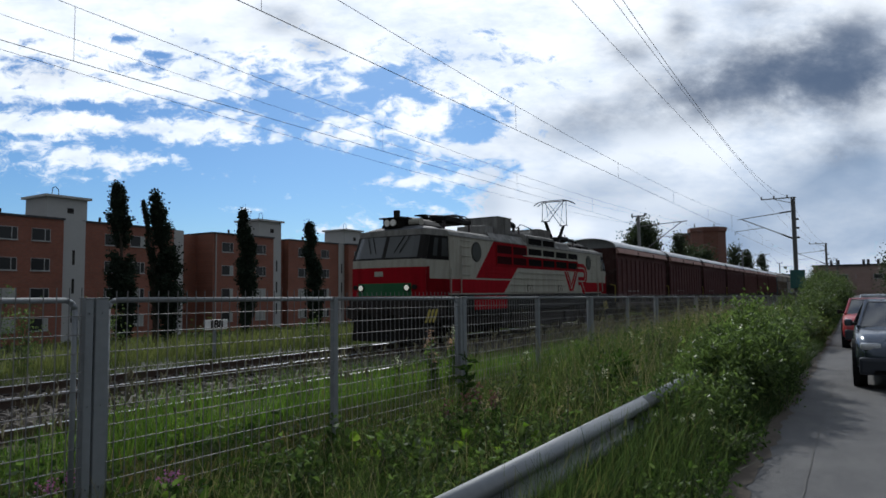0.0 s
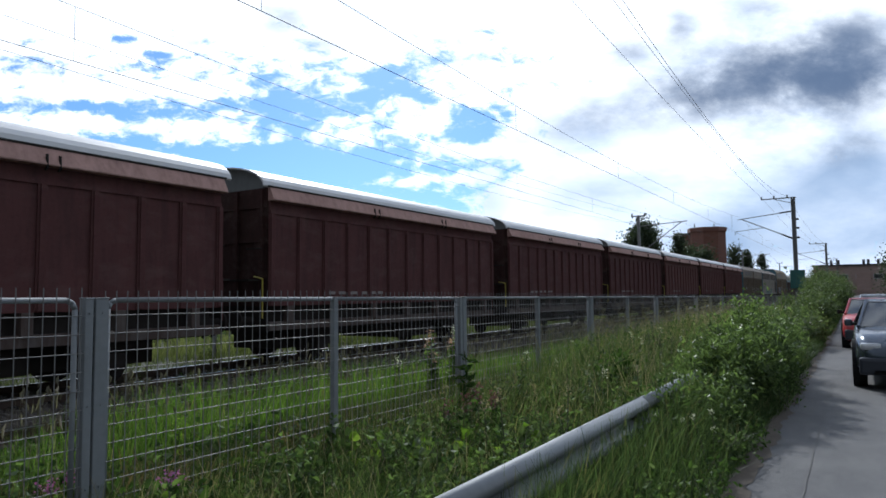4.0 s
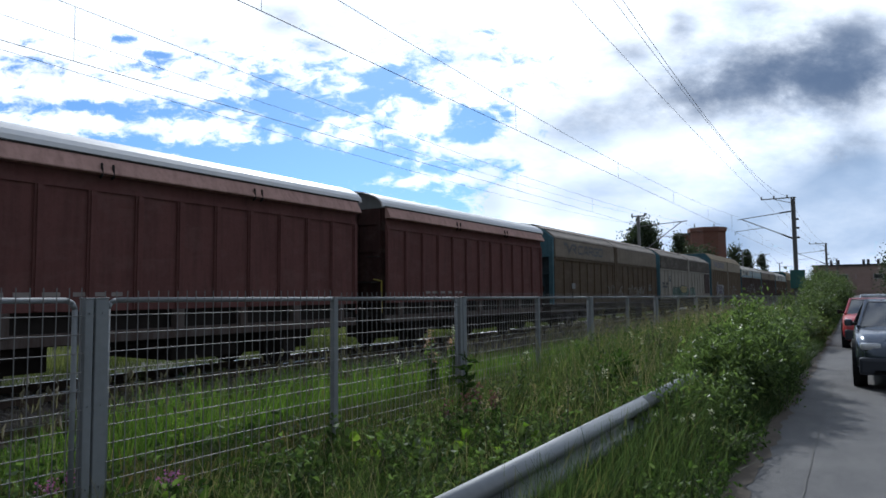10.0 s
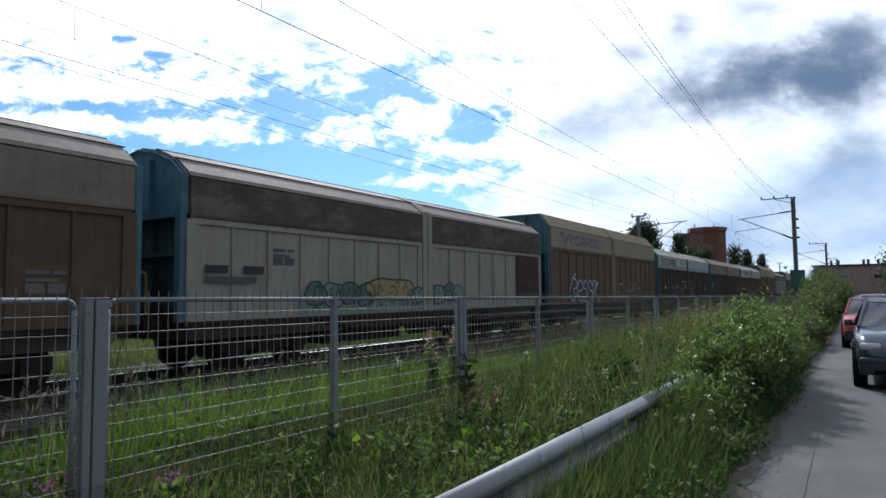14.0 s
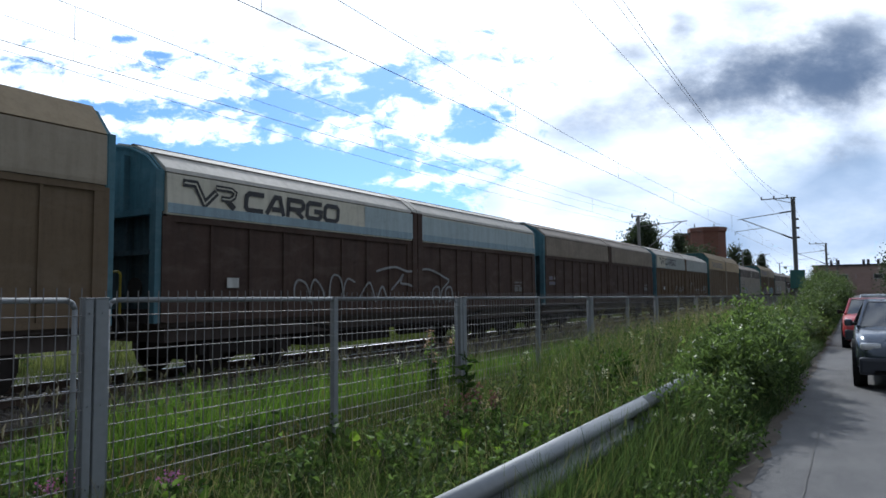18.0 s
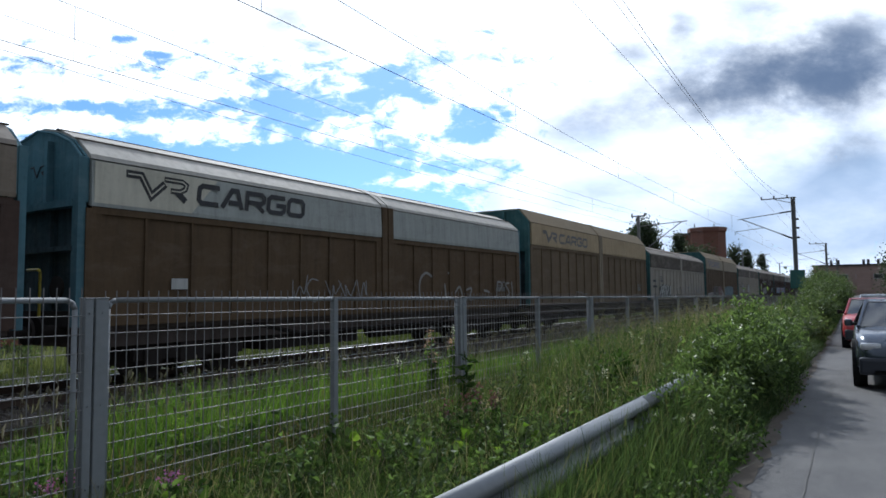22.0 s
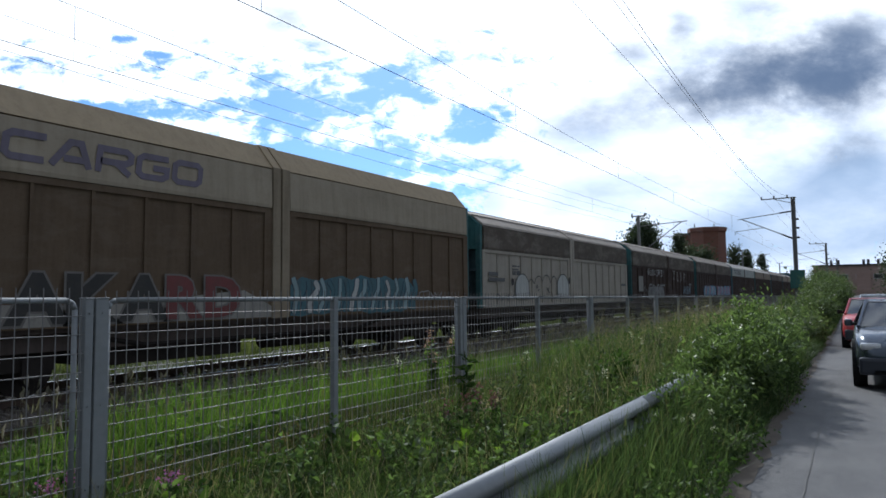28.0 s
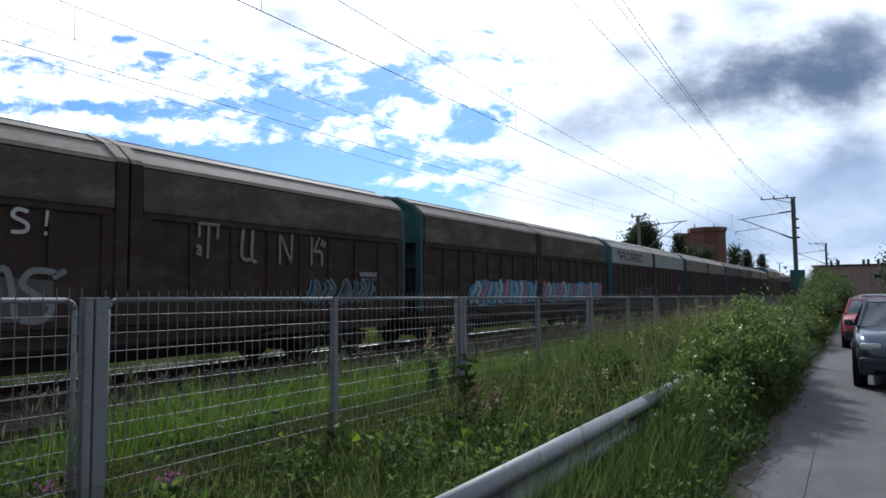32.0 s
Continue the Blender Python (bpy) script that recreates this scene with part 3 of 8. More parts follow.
    nm, fm = sag(7.55, 0.82), sag(7.45, 0.72)
    wire("contact_wire", "black copper contact wire over the near track", NEAR_X, lambda y: 6.15, 0.0075)
    wire("messenger_wire", "thin black messenger wire above the contact wire", NEAR_X, nm, 0.006)
    wire("contact_wire", "black copper contact wire over the train", FAR_X, lambda y: 6.02, 0.0075)
    wire("messenger_wire", "thin black messenger wire above the contact wire", FAR_X, fm, 0.006)
    def hung(p, q, r):
        """A wire through three points (y, z) of one span, and ordinary sag beyond the mast."""
        k = np.polyfit((p[0], q[0], r[0]), (p[1], q[1], r[1]), 2)
        beyond = sag(9.1, 0.55)
        return lambda y: float(np.polyval(k, y)) if -3.0 < y < 58.7 else beyond(y)

    for x, z_of in ((-6.3, hung((16.8, 9.59), (36.9, 9.15), (58.7, 9.05))), (-5.42, hung((17.7, 9.71), (34.0, 9.1), (58.7, 9.1))), (-4.5, hung((15.6, 8.6), (26.0, 8.0), (58.7, 9.1)))):
        wire("feeder_wire", "thin dark feeder wire on mast insulators", x, z_of, 0.008, -2.9, 240.0, 120)
    for x, z_of in ((-16.66, sag(8.5, 0.5)), (-15.54, sag(7.35, 0.65))):
        wire("return_wire", "thin dark return wire on mast insulators", x, z_of, 0.006)
    for x, zz, mz in ((NEAR_X, 6.15, nm), (FAR_X, 6.02, fm)):
        for k in range(9):
            y = 7.2 + 9.3 * k if x == NEAR_X else 6.6 + 9.5 * k
            tagged(part("dropper", tube(bmesh.new(), (x, y, zz), (x, y, mz(y)), 0.005, None, 4), M_WIRE, None),
                   "thin vertical dropper between two overhead wires", "dropper", group="droppers")


build_ground()
build_path()
build_track("far", FAR_X, -2.0, 46.0, "", False)
build_track("near", NEAR_X, -2.0, 14.0, "", True)
build_stones()
build_fence()
build_guardrail()
build_overhead()

# ---- the train ----
TRAIN = []   # (thing, distance of its leading end along the line at the start)


def colours(name, col, **k):
    """Dull, chalky wagon paint."""
    return painted(name, col, **{"rough": 0.82, "spec": 0.1, **k})


M_TRED = colours("wagon_oxide_red", (0.122, 0.054, 0.053), dirt=(0.064, 0.036, 0.036), amount=0.6, worn=0.25)
M_TROOF = plain("wagon_roof", (0.6, 0.6, 0.6), 0.5, 0.1, 0.14, 3.0, 0.1, 0.4)
# wagon ends: about half as bright as the wall red
M_ENDDARK = colours("wagon_end_dark", (0.06, 0.03, 0.027), dirt=(0.03, 0.022, 0.02), amount=0.7, worn=0.4)
# cornice red lightened: sky light on its slope is put into the colour
M_TLIP_LIT = colours("wagon_cornice_skylit", (0.46, 0.29, 0.25), dirt=(0.2, 0.12, 0.105), amount=0.5)
M_UNDER = plain("underframe", (0.034, 0.029, 0.027), 0.9, 0, 0.4, 6.0, 0.4, 0.12)
M_SOLEB = colours("dusty_frame", (0.11, 0.088, 0.08), dirt=(0.055, 0.045, 0.04), amount=0.5, rough=0.9, spec=0.2)
M_SOLE = colours("sole_bar", (0.085, 0.062, 0.055), dirt=(0.15, 0.135, 0.125), amount=0.75)
M_BLUE = colours("end_blue", (0.095, 0.19, 0.23), dirt=(0.05, 0.085, 0.1), amount=0.5, worn=0.4)
M_BLUE2 = colours("end_teal", (0.065, 0.15, 0.155), dirt=(0.03, 0.055, 0.055), amount=0.5, worn=0.4)
M_BAND_ROOF = colours("sheet_roof", (0.29, 0.255, 0.22), dirt=(0.17, 0.145, 0.12), amount=0.5, rough=0.75, worn=0.5, spec=0.12)
M_PALEROOF = colours("pale_sheet_roof", (0.46, 0.44, 0.4), dirt=(0.25, 0.23, 0.2), amount=0.5, rough=0.75, worn=0.4, spec=0.12)
M_SEAM = colours("roof_seam", (0.17, 0.145, 0.12), dirt=(0.08, 0.07, 0.06), amount=0.5)
# bay colour darkened: the recess shade is mixed in with the dirt
M_BAY_SHADE_DIRT = colours("end_bay_shade_dirt", (0.07, 0.105, 0.12), dirt=(0.032, 0.032, 0.033), amount=0.8, worn=0.4)
M_YELLOW = plain("yellow_paint", (0.42, 0.34, 0.05), 0.5)


def bogie(parent, y, label=""):
    """Running gear: side frame, axle boxes and wheels."""
    for sx in (-1, 1):
        bm = bmesh.new()
        box(bm, sx * 1.06 - 0.06, sx * 1.06 + 0.06, y - 1.25, y + 1.25, 0.42, 0.66)
        for dy in (-0.9, 0.9):
            box(bm, sx * 1.06 - 0.13, sx * 1.06 + 0.13, y + dy - 0.17, y + dy + 0.17, 0.3, 0.62)
        box(bm, sx * 1.06 - 0.1, sx * 1.06 + 0.1, y - 0.3, y + 0.3, 0.35, 0.8)
        part("bogie_frame", bm, M_UNDER, parent)
    part("bogie_bolster", slab(-0.7, 0.7, y - 1.2, y + 1.2, 0.3, 0.72, 0.03), M_UNDER, parent)
    for dy in (-0.9, 0.9):
        wheelset(parent, y + dy)


def wheelset(parent, y, r=0.46):
    bm = bmesh.new()
    for sx in (-1, 1):
        tube(bm, (sx * 0.73, 0, 0), (sx * 0.87, 0, 0), r, r, 20)
        tube(bm, (sx * 0.87, 0, 0), (sx * 0.89, 0, 0), r * 0.72, r * 0.72, 20)
        for k in range(4):
            a = math.pi / 2 * k
            tube(bm, (sx * 0.87, 0.2 * math.cos(a), 0.2 * math.sin(a)), (sx * 0.9, 0.2 * math.cos(a), 0.2 * math.sin(a)), 0.06, None, 6)
    tube(bm, (-0.98, 0, 0), (0.98, 0, 0), 0.08, None, 8)
    ob = part("wheelset", bm, M_UNDER, parent)
    ob.location = (0, y, r)
    return ob


def buffers(parent, y, sign):
    for sx in (-0.95, 0.95):
        bm = tube(bmesh.new(), (sx, y, 1.05), (sx, y + sign * 0.42, 1.05), 0.09, None, 10)
        tube(bm, (sx, y + sign * 0.42, 1.05), (sx, y + sign * 0.47, 1.05), 0.22, None, 14)
        part("buffer", bm, M_UNDER, parent)
    bm = slab(-0.13, 0.13, min(y, y + sign * 0.55), max(y, y + sign * 0.55), 0.9, 1.15, 0.03)
    part("coupler", bm, M_UNDER, parent)


def wagon_red(M_TRED):
    """Short covered wagon: ribbed walls, sloping cornice, barrel roof."""
    L, HW = 10.24, 1.5
    wgn = empty("freight_wagon")
    bm = box(slab(-HW, HW, 0.0, L, 1.36, 3.72), -1.44, 1.44, 0.004, L - 0.004, 3.72, 3.97)
    part("body", bm, M_TRED, wgn)
    ribs = 13
    me = None
    for sx in (-1, 1):
        for i in range(ribs):
            y = 0.04 + (L - 0.08) * i / (ribs - 1)
            if me is None:
                r = bmesh.new()
                box(r, 0.0, 0.055, -0.04, 0.04, 1.38, 3.36)
                box(r, 0.0, 0.03, -0.075, 0.075, 1.38, 3.36)
                me = bpy.data.meshes.new("rib")
                r.to_mesh(me), r.free()
                me.materials.append(M_TRED)
            share("rib", me, pose(sx * HW, y, 0, 0, 0, 0 if sx > 0 else 180), wgn)
        part("cornice", loft(bmesh.new(), [(sx * 1.49, 3.64), (sx * 1.67, 3.645), (sx * 1.675, 3.665), (sx * 1.535, 3.935), (sx * 1.49, 3.94)],
                             [(-0.04, 1, 0), (L + 0.04, 1, 0)]), M_TLIP_LIT, wgn)
        part("top_rail", slab(min(sx * 1.5, sx * 1.53), max(sx * 1.5, sx * 1.53), 0.0, L, 3.36, 3.44), M_TRED, wgn)
        part("eave_strip", slab(min(sx * 1.47, sx * 1.55), max(sx * 1.47, sx * 1.55), -0.1, L + 0.1, 3.935, 3.975, 0.012), M_DARK, wgn)
        for y in (3.6, 6.9):
            hook = bmesh.new()
            for d in (-0.1, 0.1):
                pipe(hook, [(sx * 1.64, y + d, 3.82), (sx * 1.66, y + d, 3.62), (sx * 1.6, y + d, 3.58)], 0.022, 5)
            part("door_hook", hook, M_DARK, wgn)
        sole = bmesh.new()
        box(sole, sx * 1.46 - 0.06, sx * 1.46 + 0.06, 0.0, L, 0.83, 1.02)
        part("sole_bar", sole, M_SOLE, wgn)
        for i in range(7):
            y = 0.6 + i * (L - 1.2) / 6
            part("bracket", slab(min(sx * 1.4, sx * 1.56), max(sx * 1.4, sx * 1.56), y - 0.09, y + 0.09, 0.98, 1.36, 0.01), M_SOLE, wgn)
        # small stencilled lines, too worn to read
        for k, (a, b) in enumerate(((1.9, 2.12), (2.25, 2.95), (3.15, 3.7), (3.8, 4.0))):
            part("stencil_bar", slab(min(sx * 1.503, sx * 1.507), max(sx * 1.503, sx * 1.507), a, b, 1.60, 1.67), M_STENCIL, wgn)
    arc = [(1.54 * math.cos(a), 3.96 + 0.52 * math.sin(a)) for a in np.linspace(0, math.pi, 17)]
    bm = bmesh.new()
    loft(bm, arc + [(x * 0.985, z - 0.03) for x, z in arc[::-1]], [(-0.22, 1, 0), (L * 0.5, 1, 0), (L + 0.22, 1, 0)])
    part("roof", bm, M_TROOF, wgn, smooth=False)
    endarc = [(x * 0.975, z - 0.03) for x, z in arc]
    for y, s in ((0.0, 1), (L, -1)):
        bm = bmesh.new()
        loft(bm, endarc, [(y - s * 0.03, 1, 0), (y + s * 0.03, 1, 0)])
        part("roof_end", bm, M_ENDGREY, wgn)
        bm = bmesh.new()
        for x in (-1.3, -0.5, 0.5, 1.3):
            box(bm, x - 0.06, x + 0.06, min(y, y - s * 0.09), max(y, y - s * 0.09), 1.36, 3.9)
        for z in (2.0, 2.8, 3.55):
            box(bm, -1.45, 1.45, min(y, y - s * 0.06), max(y, y - s * 0.06), z - 0.05, z + 0.05)
        part("end_frame", bm, M_ENDDARK, wgn)
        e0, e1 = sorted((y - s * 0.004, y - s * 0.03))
        part("end_sheet", slab(-1.46, 1.46, e0, e1, 1.37, 3.94), M_ENDDARK, wgn)
        part("end_step", slab(0.7, 1.3, min(y - s * 0.1, y - s * 0.4), max(y - s * 0.1, y - s * 0.4), 1.9, 1.94), M_UNDER, wgn)
        part("brake_hose", pipe(bmesh.new(), [(0.35, y - s * 0.1, 1.1), (0.4, y - s * 0.4, 0.85), (0.3, y - s * 0.55, 0.7)], 0.03, 6), M_RUBBER, wgn)
        part("end_rung", pipe(bmesh.new(), [(1.0, y - s * 0.1, 2.6), (1.0, y - s * 0.22, 2.6), (1.35, y - s * 0.22, 2.6), (1.35, y - s * 0.1, 2.6)], 0.016, 5), M_UNDER, wgn)
        part("handrail", pipe(bmesh.new(), [(1.42, y - s * 0.12, 1.1), (1.42, y - s * 0.12, 1.95), (1.15, y - s * 0.12, 2.0)], 0.018, 5), M_YELLOW if s > 0 else M_TRED, wgn)
        buffers(wgn, y, -s)
    bm = bmesh.new()
    box(bm, -1.3, 1.3, 0.1, L - 0.1, 0.8, 1.36)
    part("brake_gear", slab(-1.05, 1.05, 5.3, L - 3.3, 0.36, 0.79, 0.03), M_UNDER, wgn)
    for a, b in ((0.9, 3.2), (L - 3.3, L - 0.9)):
        part("axle_guard", slab(-0.68, 0.68, a, b, 0.34, 0.79, 0.02), M_UNDER, wgn)
    part("underframe", bm, M_UNDER, wgn)
    for y in (2.0, L - 2.0):
        for sx in (-1, 1):
            part("leaf_spring", slab(sx * 1.08 - 0.1, sx * 1.08 + 0.1, y - 0.75, y + 0.75, 0.62, 0.79, 0.02), M_UNDER, wgn)
            part("axle_box", slab(sx * 1.08 - 0.14, sx * 1.08 + 0.14, y - 0.2, y + 0.2, 0.3, 0.62, 0.02), M_UNDER, wgn)
    wheelset(wgn, 2.0), wheelset(wgn, L - 2.0)
    part("brake_tank", tube(bmesh.new(), (0.7, 4.2, 0.72), (0.7, 5.6, 0.72), 0.18, None, 12), M_UNDER, wgn)
    return wgn


def wagon_sliding(kind, door, band, roof, end, spec):
    """Long wagon with two sliding walls on each side. kind: 'low' or 'tall'."""
    L, HW = 16.4, 1.54
    tall = kind == "tall"
    wgn = empty("freight_wagon")
    zb = 3.5 if tall else 3.12           # bottom of the upper band
    ze = 4.36 if tall else 3.9           # eave
    mid = 8.2
    part("floor", slab(-1.45, 1.45, 0.1, L - 0.1, 1.1, 1.3), M_UNDER, wgn)
    part("inner_body", slab(-1.40, 1.40, 0.15, L - 0.15, 1.3, ze), M_DARK, wgn)
    if tall:
        prof = [(1.53, ze), (1.06, 4.92), (-1.06, 4.92), (-1.53, ze), (-1.40, ze - 0.02), (1.40, ze - 0.02)]
    else:
        prof = [(1.53, ze), (1.5, ze + 0.08), (1.12, 4.28), (0.6, 4.5), (0.0, 4.62), (-0.6, 4.5), (-1.12, 4.28), (-1.5, ze + 0.08), (-1.53, ze), (-1.4, ze - 0.02), (1.4, ze - 0.02)]
    for a, b in ((0.03, mid - 0.04), (mid + 0.04, L - 0.03)):
        part("roof", loft(bmesh.new(), prof, [(max(a, 0.05), 1, 0), (min(b, L - 0.05), 1, 0)]), roof, wgn)
    for dy in (-0.135, 0.135):
        part("roof_arch", loft(bmesh.new(), [(x * 1.012, z + 0.022) for x, z in prof[:-2]] + prof[-2:], [(mid + dy - 0.11, 1, 0), (mid + dy + 0.11, 1, 0)]), roof, wgn)
    if not tall:
        for sx in (-1, 1):
            part("roof_seam", slab(min(sx * 1.1, sx * 1.14), max(sx * 1.1, sx * 1.14), 0.0, L, 4.275, 4.30), M_SEAM, wgn)
            part("roof_walk", slab(min(sx * 0.5, sx * 0.56), max(sx * 0.5, sx * 0.56), 0.0, L, 4.5, 4.53), M_SEAM, wgn)
    for sx in (-1, 1):
        for h, (a, b) in enumerate(((0.06, mid - 0.27), (mid + 0.27, L - 0.06))):
            bm = bmesh.new()
            loft(bm, [(sx * 1.42, zb), (sx * 1.555, zb - 0.02), (sx * 1.565, zb + 0.05), (sx * 1.545, ze - 0.03), (sx * 1.42, ze)], [(a, 1, 0), (b, 1, 0)])
            part("upper_panel", bm, band, wgn)
            d = part("sliding_door", slab(min(sx * 1.42, sx * 1.50), max(sx * 1.42, sx * 1.50), a + 0.02, b - 0.02, 1.1, zb - 0.03), door, wgn)
            n = 8
            for i in range(n + 1):
                y = a + 0.06 + (b - a - 0.12) * i / n
                edge = i in (0, n)
                part("door_rib", slab(min(sx * 1.50, sx * 1.535), max(sx * 1.50, sx * 1.535), y - (0.13 if edge else 0.028), y + (0.13 if edge else 0.028), 1.12, zb - 0.06), door, d)
            for z0, z1 in ((1.1, 1.2), (zb - 0.14, zb - 0.03)):
                part("door_rail", slab(min(sx * 1.50, sx * 1.54), max(sx * 1.50, sx * 1.54), a + 0.02, b - 0.02, z0, z1), door, d)
        for dy in (-0.135, 0.135):
            part("centre_post", slab(min(sx * 1.4, sx * 1.572), max(sx * 1.4, sx * 1.572), mid + dy - 0.112, mid + dy + 0.112, 1.1, ze + 0.02, 0.01), door if not tall else M_POST, wgn)
        for h in (0, 1):
            if spec.get("stripe"):
                y0, y1 = ((0.07, mid - 0.28), (mid + 0.28, L - 0.07))[h]
                part("blue_stripe", slab(min(sx * 1.50, sx * 1.573), max(sx * 1.50, sx * 1.573), y0, y1, zb + 0.01, zb + 0.2, 0.004), M_BLUESTRIPE, wgn)
        part("sole_bar", slab(min(sx * 1.30, sx * 1.42), max(sx * 1.30, sx * 1.42), 0.05, L - 0.05, 1.02, 1.3, 0.01), spec.get("sole", M_SOLEB), wgn)
        bm = pipe(bmesh.new(), [(sx * 1.2, 3.6, 1.05), (sx * 1.2, 5.2, 0.72), (sx * 1.2, 11.2, 0.72), (sx * 1.2, 12.8, 1.05)], 0.05, 6)
        part("truss_rod", bm, M_UNDER, wgn)
    for y, s in ((0.0, 1), (L, -1)):
        # end wall: a flush upper part over a set-back bay between the corner posts; its dark colour holds shade and
        # dirt
        if tall:
            up = [(1.5, 3.28), (1.5, ze), (1.03, 4.88), (-1.03, 4.88), (-1.5, ze), (-1.5, 3.28)]
        else:
            up = [(1.5, 3.16), (1.5, ze), (1.1, 4.25), (0.58, 4.46), (0.0, 4.58), (-0.58, 4.46), (-1.1, 4.25), (-1.5, ze), (-1.5, 3.16)]
        zu = up[0][1]
        part("end_wall", loft(bmesh.new(), up, [(y - s * 0.005, 1, 0), (y + s * 0.04, 1, 0)]), end, wgn)
        lo, hi = min(y - s * 0.005, y - s * 0.12), max(y - s * 0.005, y - s * 0.12)
        d0, d1 = sorted((y + s * 0.03, y + s * 0.11))
        part("end_bay", slab(-1.4, 1.4, d0, d1, 1.2, zu), M_BAY_SHADE_DIRT, wgn)
        for x in (-1.42, 1.42):
            part("corner_post", slab(x - 0.09, x + 0.09, lo - 0.02, hi, 1.1, ze + 0.02, 0.01), end, wgn)
        for x in (-0.62, 0.42):
            part("end_post", slab(x - 0.05, x + 0.05, lo, hi, zu, ze + (0.45 if tall else 0.4)), end, wgn)
            part("bay_post", slab(x - 0.045, x + 0.045, d0 - 0.06, d1 + 0.06, 1.3, zu), M_BAY_SHADE_DIRT, wgn)
        bm = bmesh.new()
        pts = up[1:-1]
        pipe(bm, [(x * 0.985, y - s * 0.05, z - 0.035) for x, z in pts], 0.026, 6)
        part("end_rim", bm, end, wgn)
        part("end_beam", slab(-1.36, 1.36, lo - 0.06, hi, zu - 0.07, zu + 0.05), end, wgn)
        part("end_beam", slab(-1.36, 1.36, lo - 0.03, hi, 2.36, 2.44), M_BAY_SHADE_DIRT, wgn)
        part("bay_box", slab(-0.95, -0.6, d0 - 0.1, d1 + 0.1, 2.6, 2.95, 0.02), M_UNDER, wgn)
        part("brake_wheel", tube(bmesh.new(), (0.9, y - s * 0.1, 1.75), (0.9, y - s * 0.14, 1.75), 0.2, None, 16), M_UNDER, wgn)
        part("end_beam", slab(-1.35, 1.35, lo - 0.02, hi, 1.1, 1.36), M_UNDER, wgn)
        part("handrail", pipe(bmesh.new(), [(-1.0, y - s * 0.3, 1.1), (-1.0, y - s * 0.3, 1.98), (-1.3, y - s * 0.3, 2.02)], 0.02, 5), end, wgn)
        part("handrail", pipe(bmesh.new(), [(0.72, y - s * 0.3, 1.1), (0.72, y - s * 0.3, 2.0), (0.66, y - s * 0.3, 2.06), (0.3, y - s * 0.3, 2.06)], 0.024, 5), M_YELLOW, wgn)
        buffers(wgn, y, -s)
    part("underframe", slab(-1.2, 1.2, 0.3, L - 0.3, 0.72, 1.08), M_SOLEB, wgn)
    part("brake_gear", slab(-0.9, 1.0, 4.4, 7.6, 0.38, 0.74, 0.03), M_UNDER, wgn)
    part("brake_tank", tube(bmesh.new(), (0.75, 8.4, 0.6), (0.75, 10.4, 0.6), 0.2, None, 12), M_UNDER, wgn)
    part("brake_gear", slab(-0.8, 0.9, 10.6, 12.0, 0.4, 0.74, 0.03), M_UNDER, wgn)
    bogie(wgn, 2.4), bogie(wgn, L - 2.4)
    return wgn


M_STENCIL = plain("stencil_white", (0.27, 0.235, 0.22), 0.8)
M_ENDGREY = colours("roof_end_grey", (0.2, 0.21, 0.21), dirt=(0.1, 0.1, 0.1), amount=0.3)

# the red wagons
A0, A_STEP = 34.5, 11.54
# brighter copy of the wagon red: the extra brightness is put into the colour
M_TRED_BRIGHT = colours("wagon_brighter_red", (0.158, 0.072, 0.066), dirt=(0.08, 0.042, 0.039), amount=0.55, worn=0.25)
first, faded = wagon_red(M_TRED), wagon_red(M_TRED_BRIGHT)
tagged(first, "oxide-red covered freight wagon with ribbed walls and silver barrel roof", "freight wagon", group="red covered wagons")
tagged(faded, "brighter red covered freight wagon with ribbed walls and silver barrel roof", "freight wagon", group="red covered wagons")
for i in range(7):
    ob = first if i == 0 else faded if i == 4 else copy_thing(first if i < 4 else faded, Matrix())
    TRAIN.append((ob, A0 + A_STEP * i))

# the long wagons, each with its own paint
M_BROWN = colours("wagon_brown", (0.12, 0.082, 0.05), dirt=(0.066, 0.046, 0.031), amount=0.55, worn=0.3)
M_UMBER = colours("wagon_umber", (0.062, 0.043, 0.037), dirt=(0.034, 0.027, 0.025), amount=0.55, worn=0.3)
M_DKBROWN = colours("wagon_dark_brown", (0.083, 0.056, 0.046), dirt=(0.042, 0.031, 0.028), amount=0.55, worn=0.3)
M_OLIVEDOOR = colours("wagon_olive_brown", (0.124, 0.09, 0.061), dirt=(0.068, 0.05, 0.036), amount=0.55, worn=0.3)
M_OFFWHITE = colours("wagon_off_white", (0.37, 0.34, 0.295), dirt=(0.18, 0.16, 0.135), amount=0.38, worn=0.3)
M_TAN2 = colours("wagon_grey_tan", (0.36, 0.31, 0.24), dirt=(0.21, 0.178, 0.135), amount=0.45, worn=0.3)
M_POST = colours("post_grey_tan", (0.27, 0.225, 0.165), dirt=(0.14, 0.115, 0.085), amount=0.5, worn=0.3)
M_TAN = colours("wagon_tan", (0.45, 0.35, 0.225), dirt=(0.245, 0.195, 0.125), amount=0.45, worn=0.3)
M_TANDOOR = colours("wagon_tan_door", (0.165, 0.122, 0.08), dirt=(0.098, 0.073, 0.051), amount=0.5, worn=0.3)
M_RUSTDOOR = colours("wagon_rust_door", (0.132, 0.096, 0.066), dirt=(0.076, 0.056, 0.04), amount=0.5, worn=0.3)
M_TANROOF = colours("wagon_tan_roof", (0.315, 0.25, 0.165), dirt=(0.19, 0.15, 0.1), amount=0.4)
M_BLUESTRIPE = colours("band_dull_blue", (0.3, 0.39, 0.44), dirt=(0.15, 0.19, 0.21), amount=0.5)
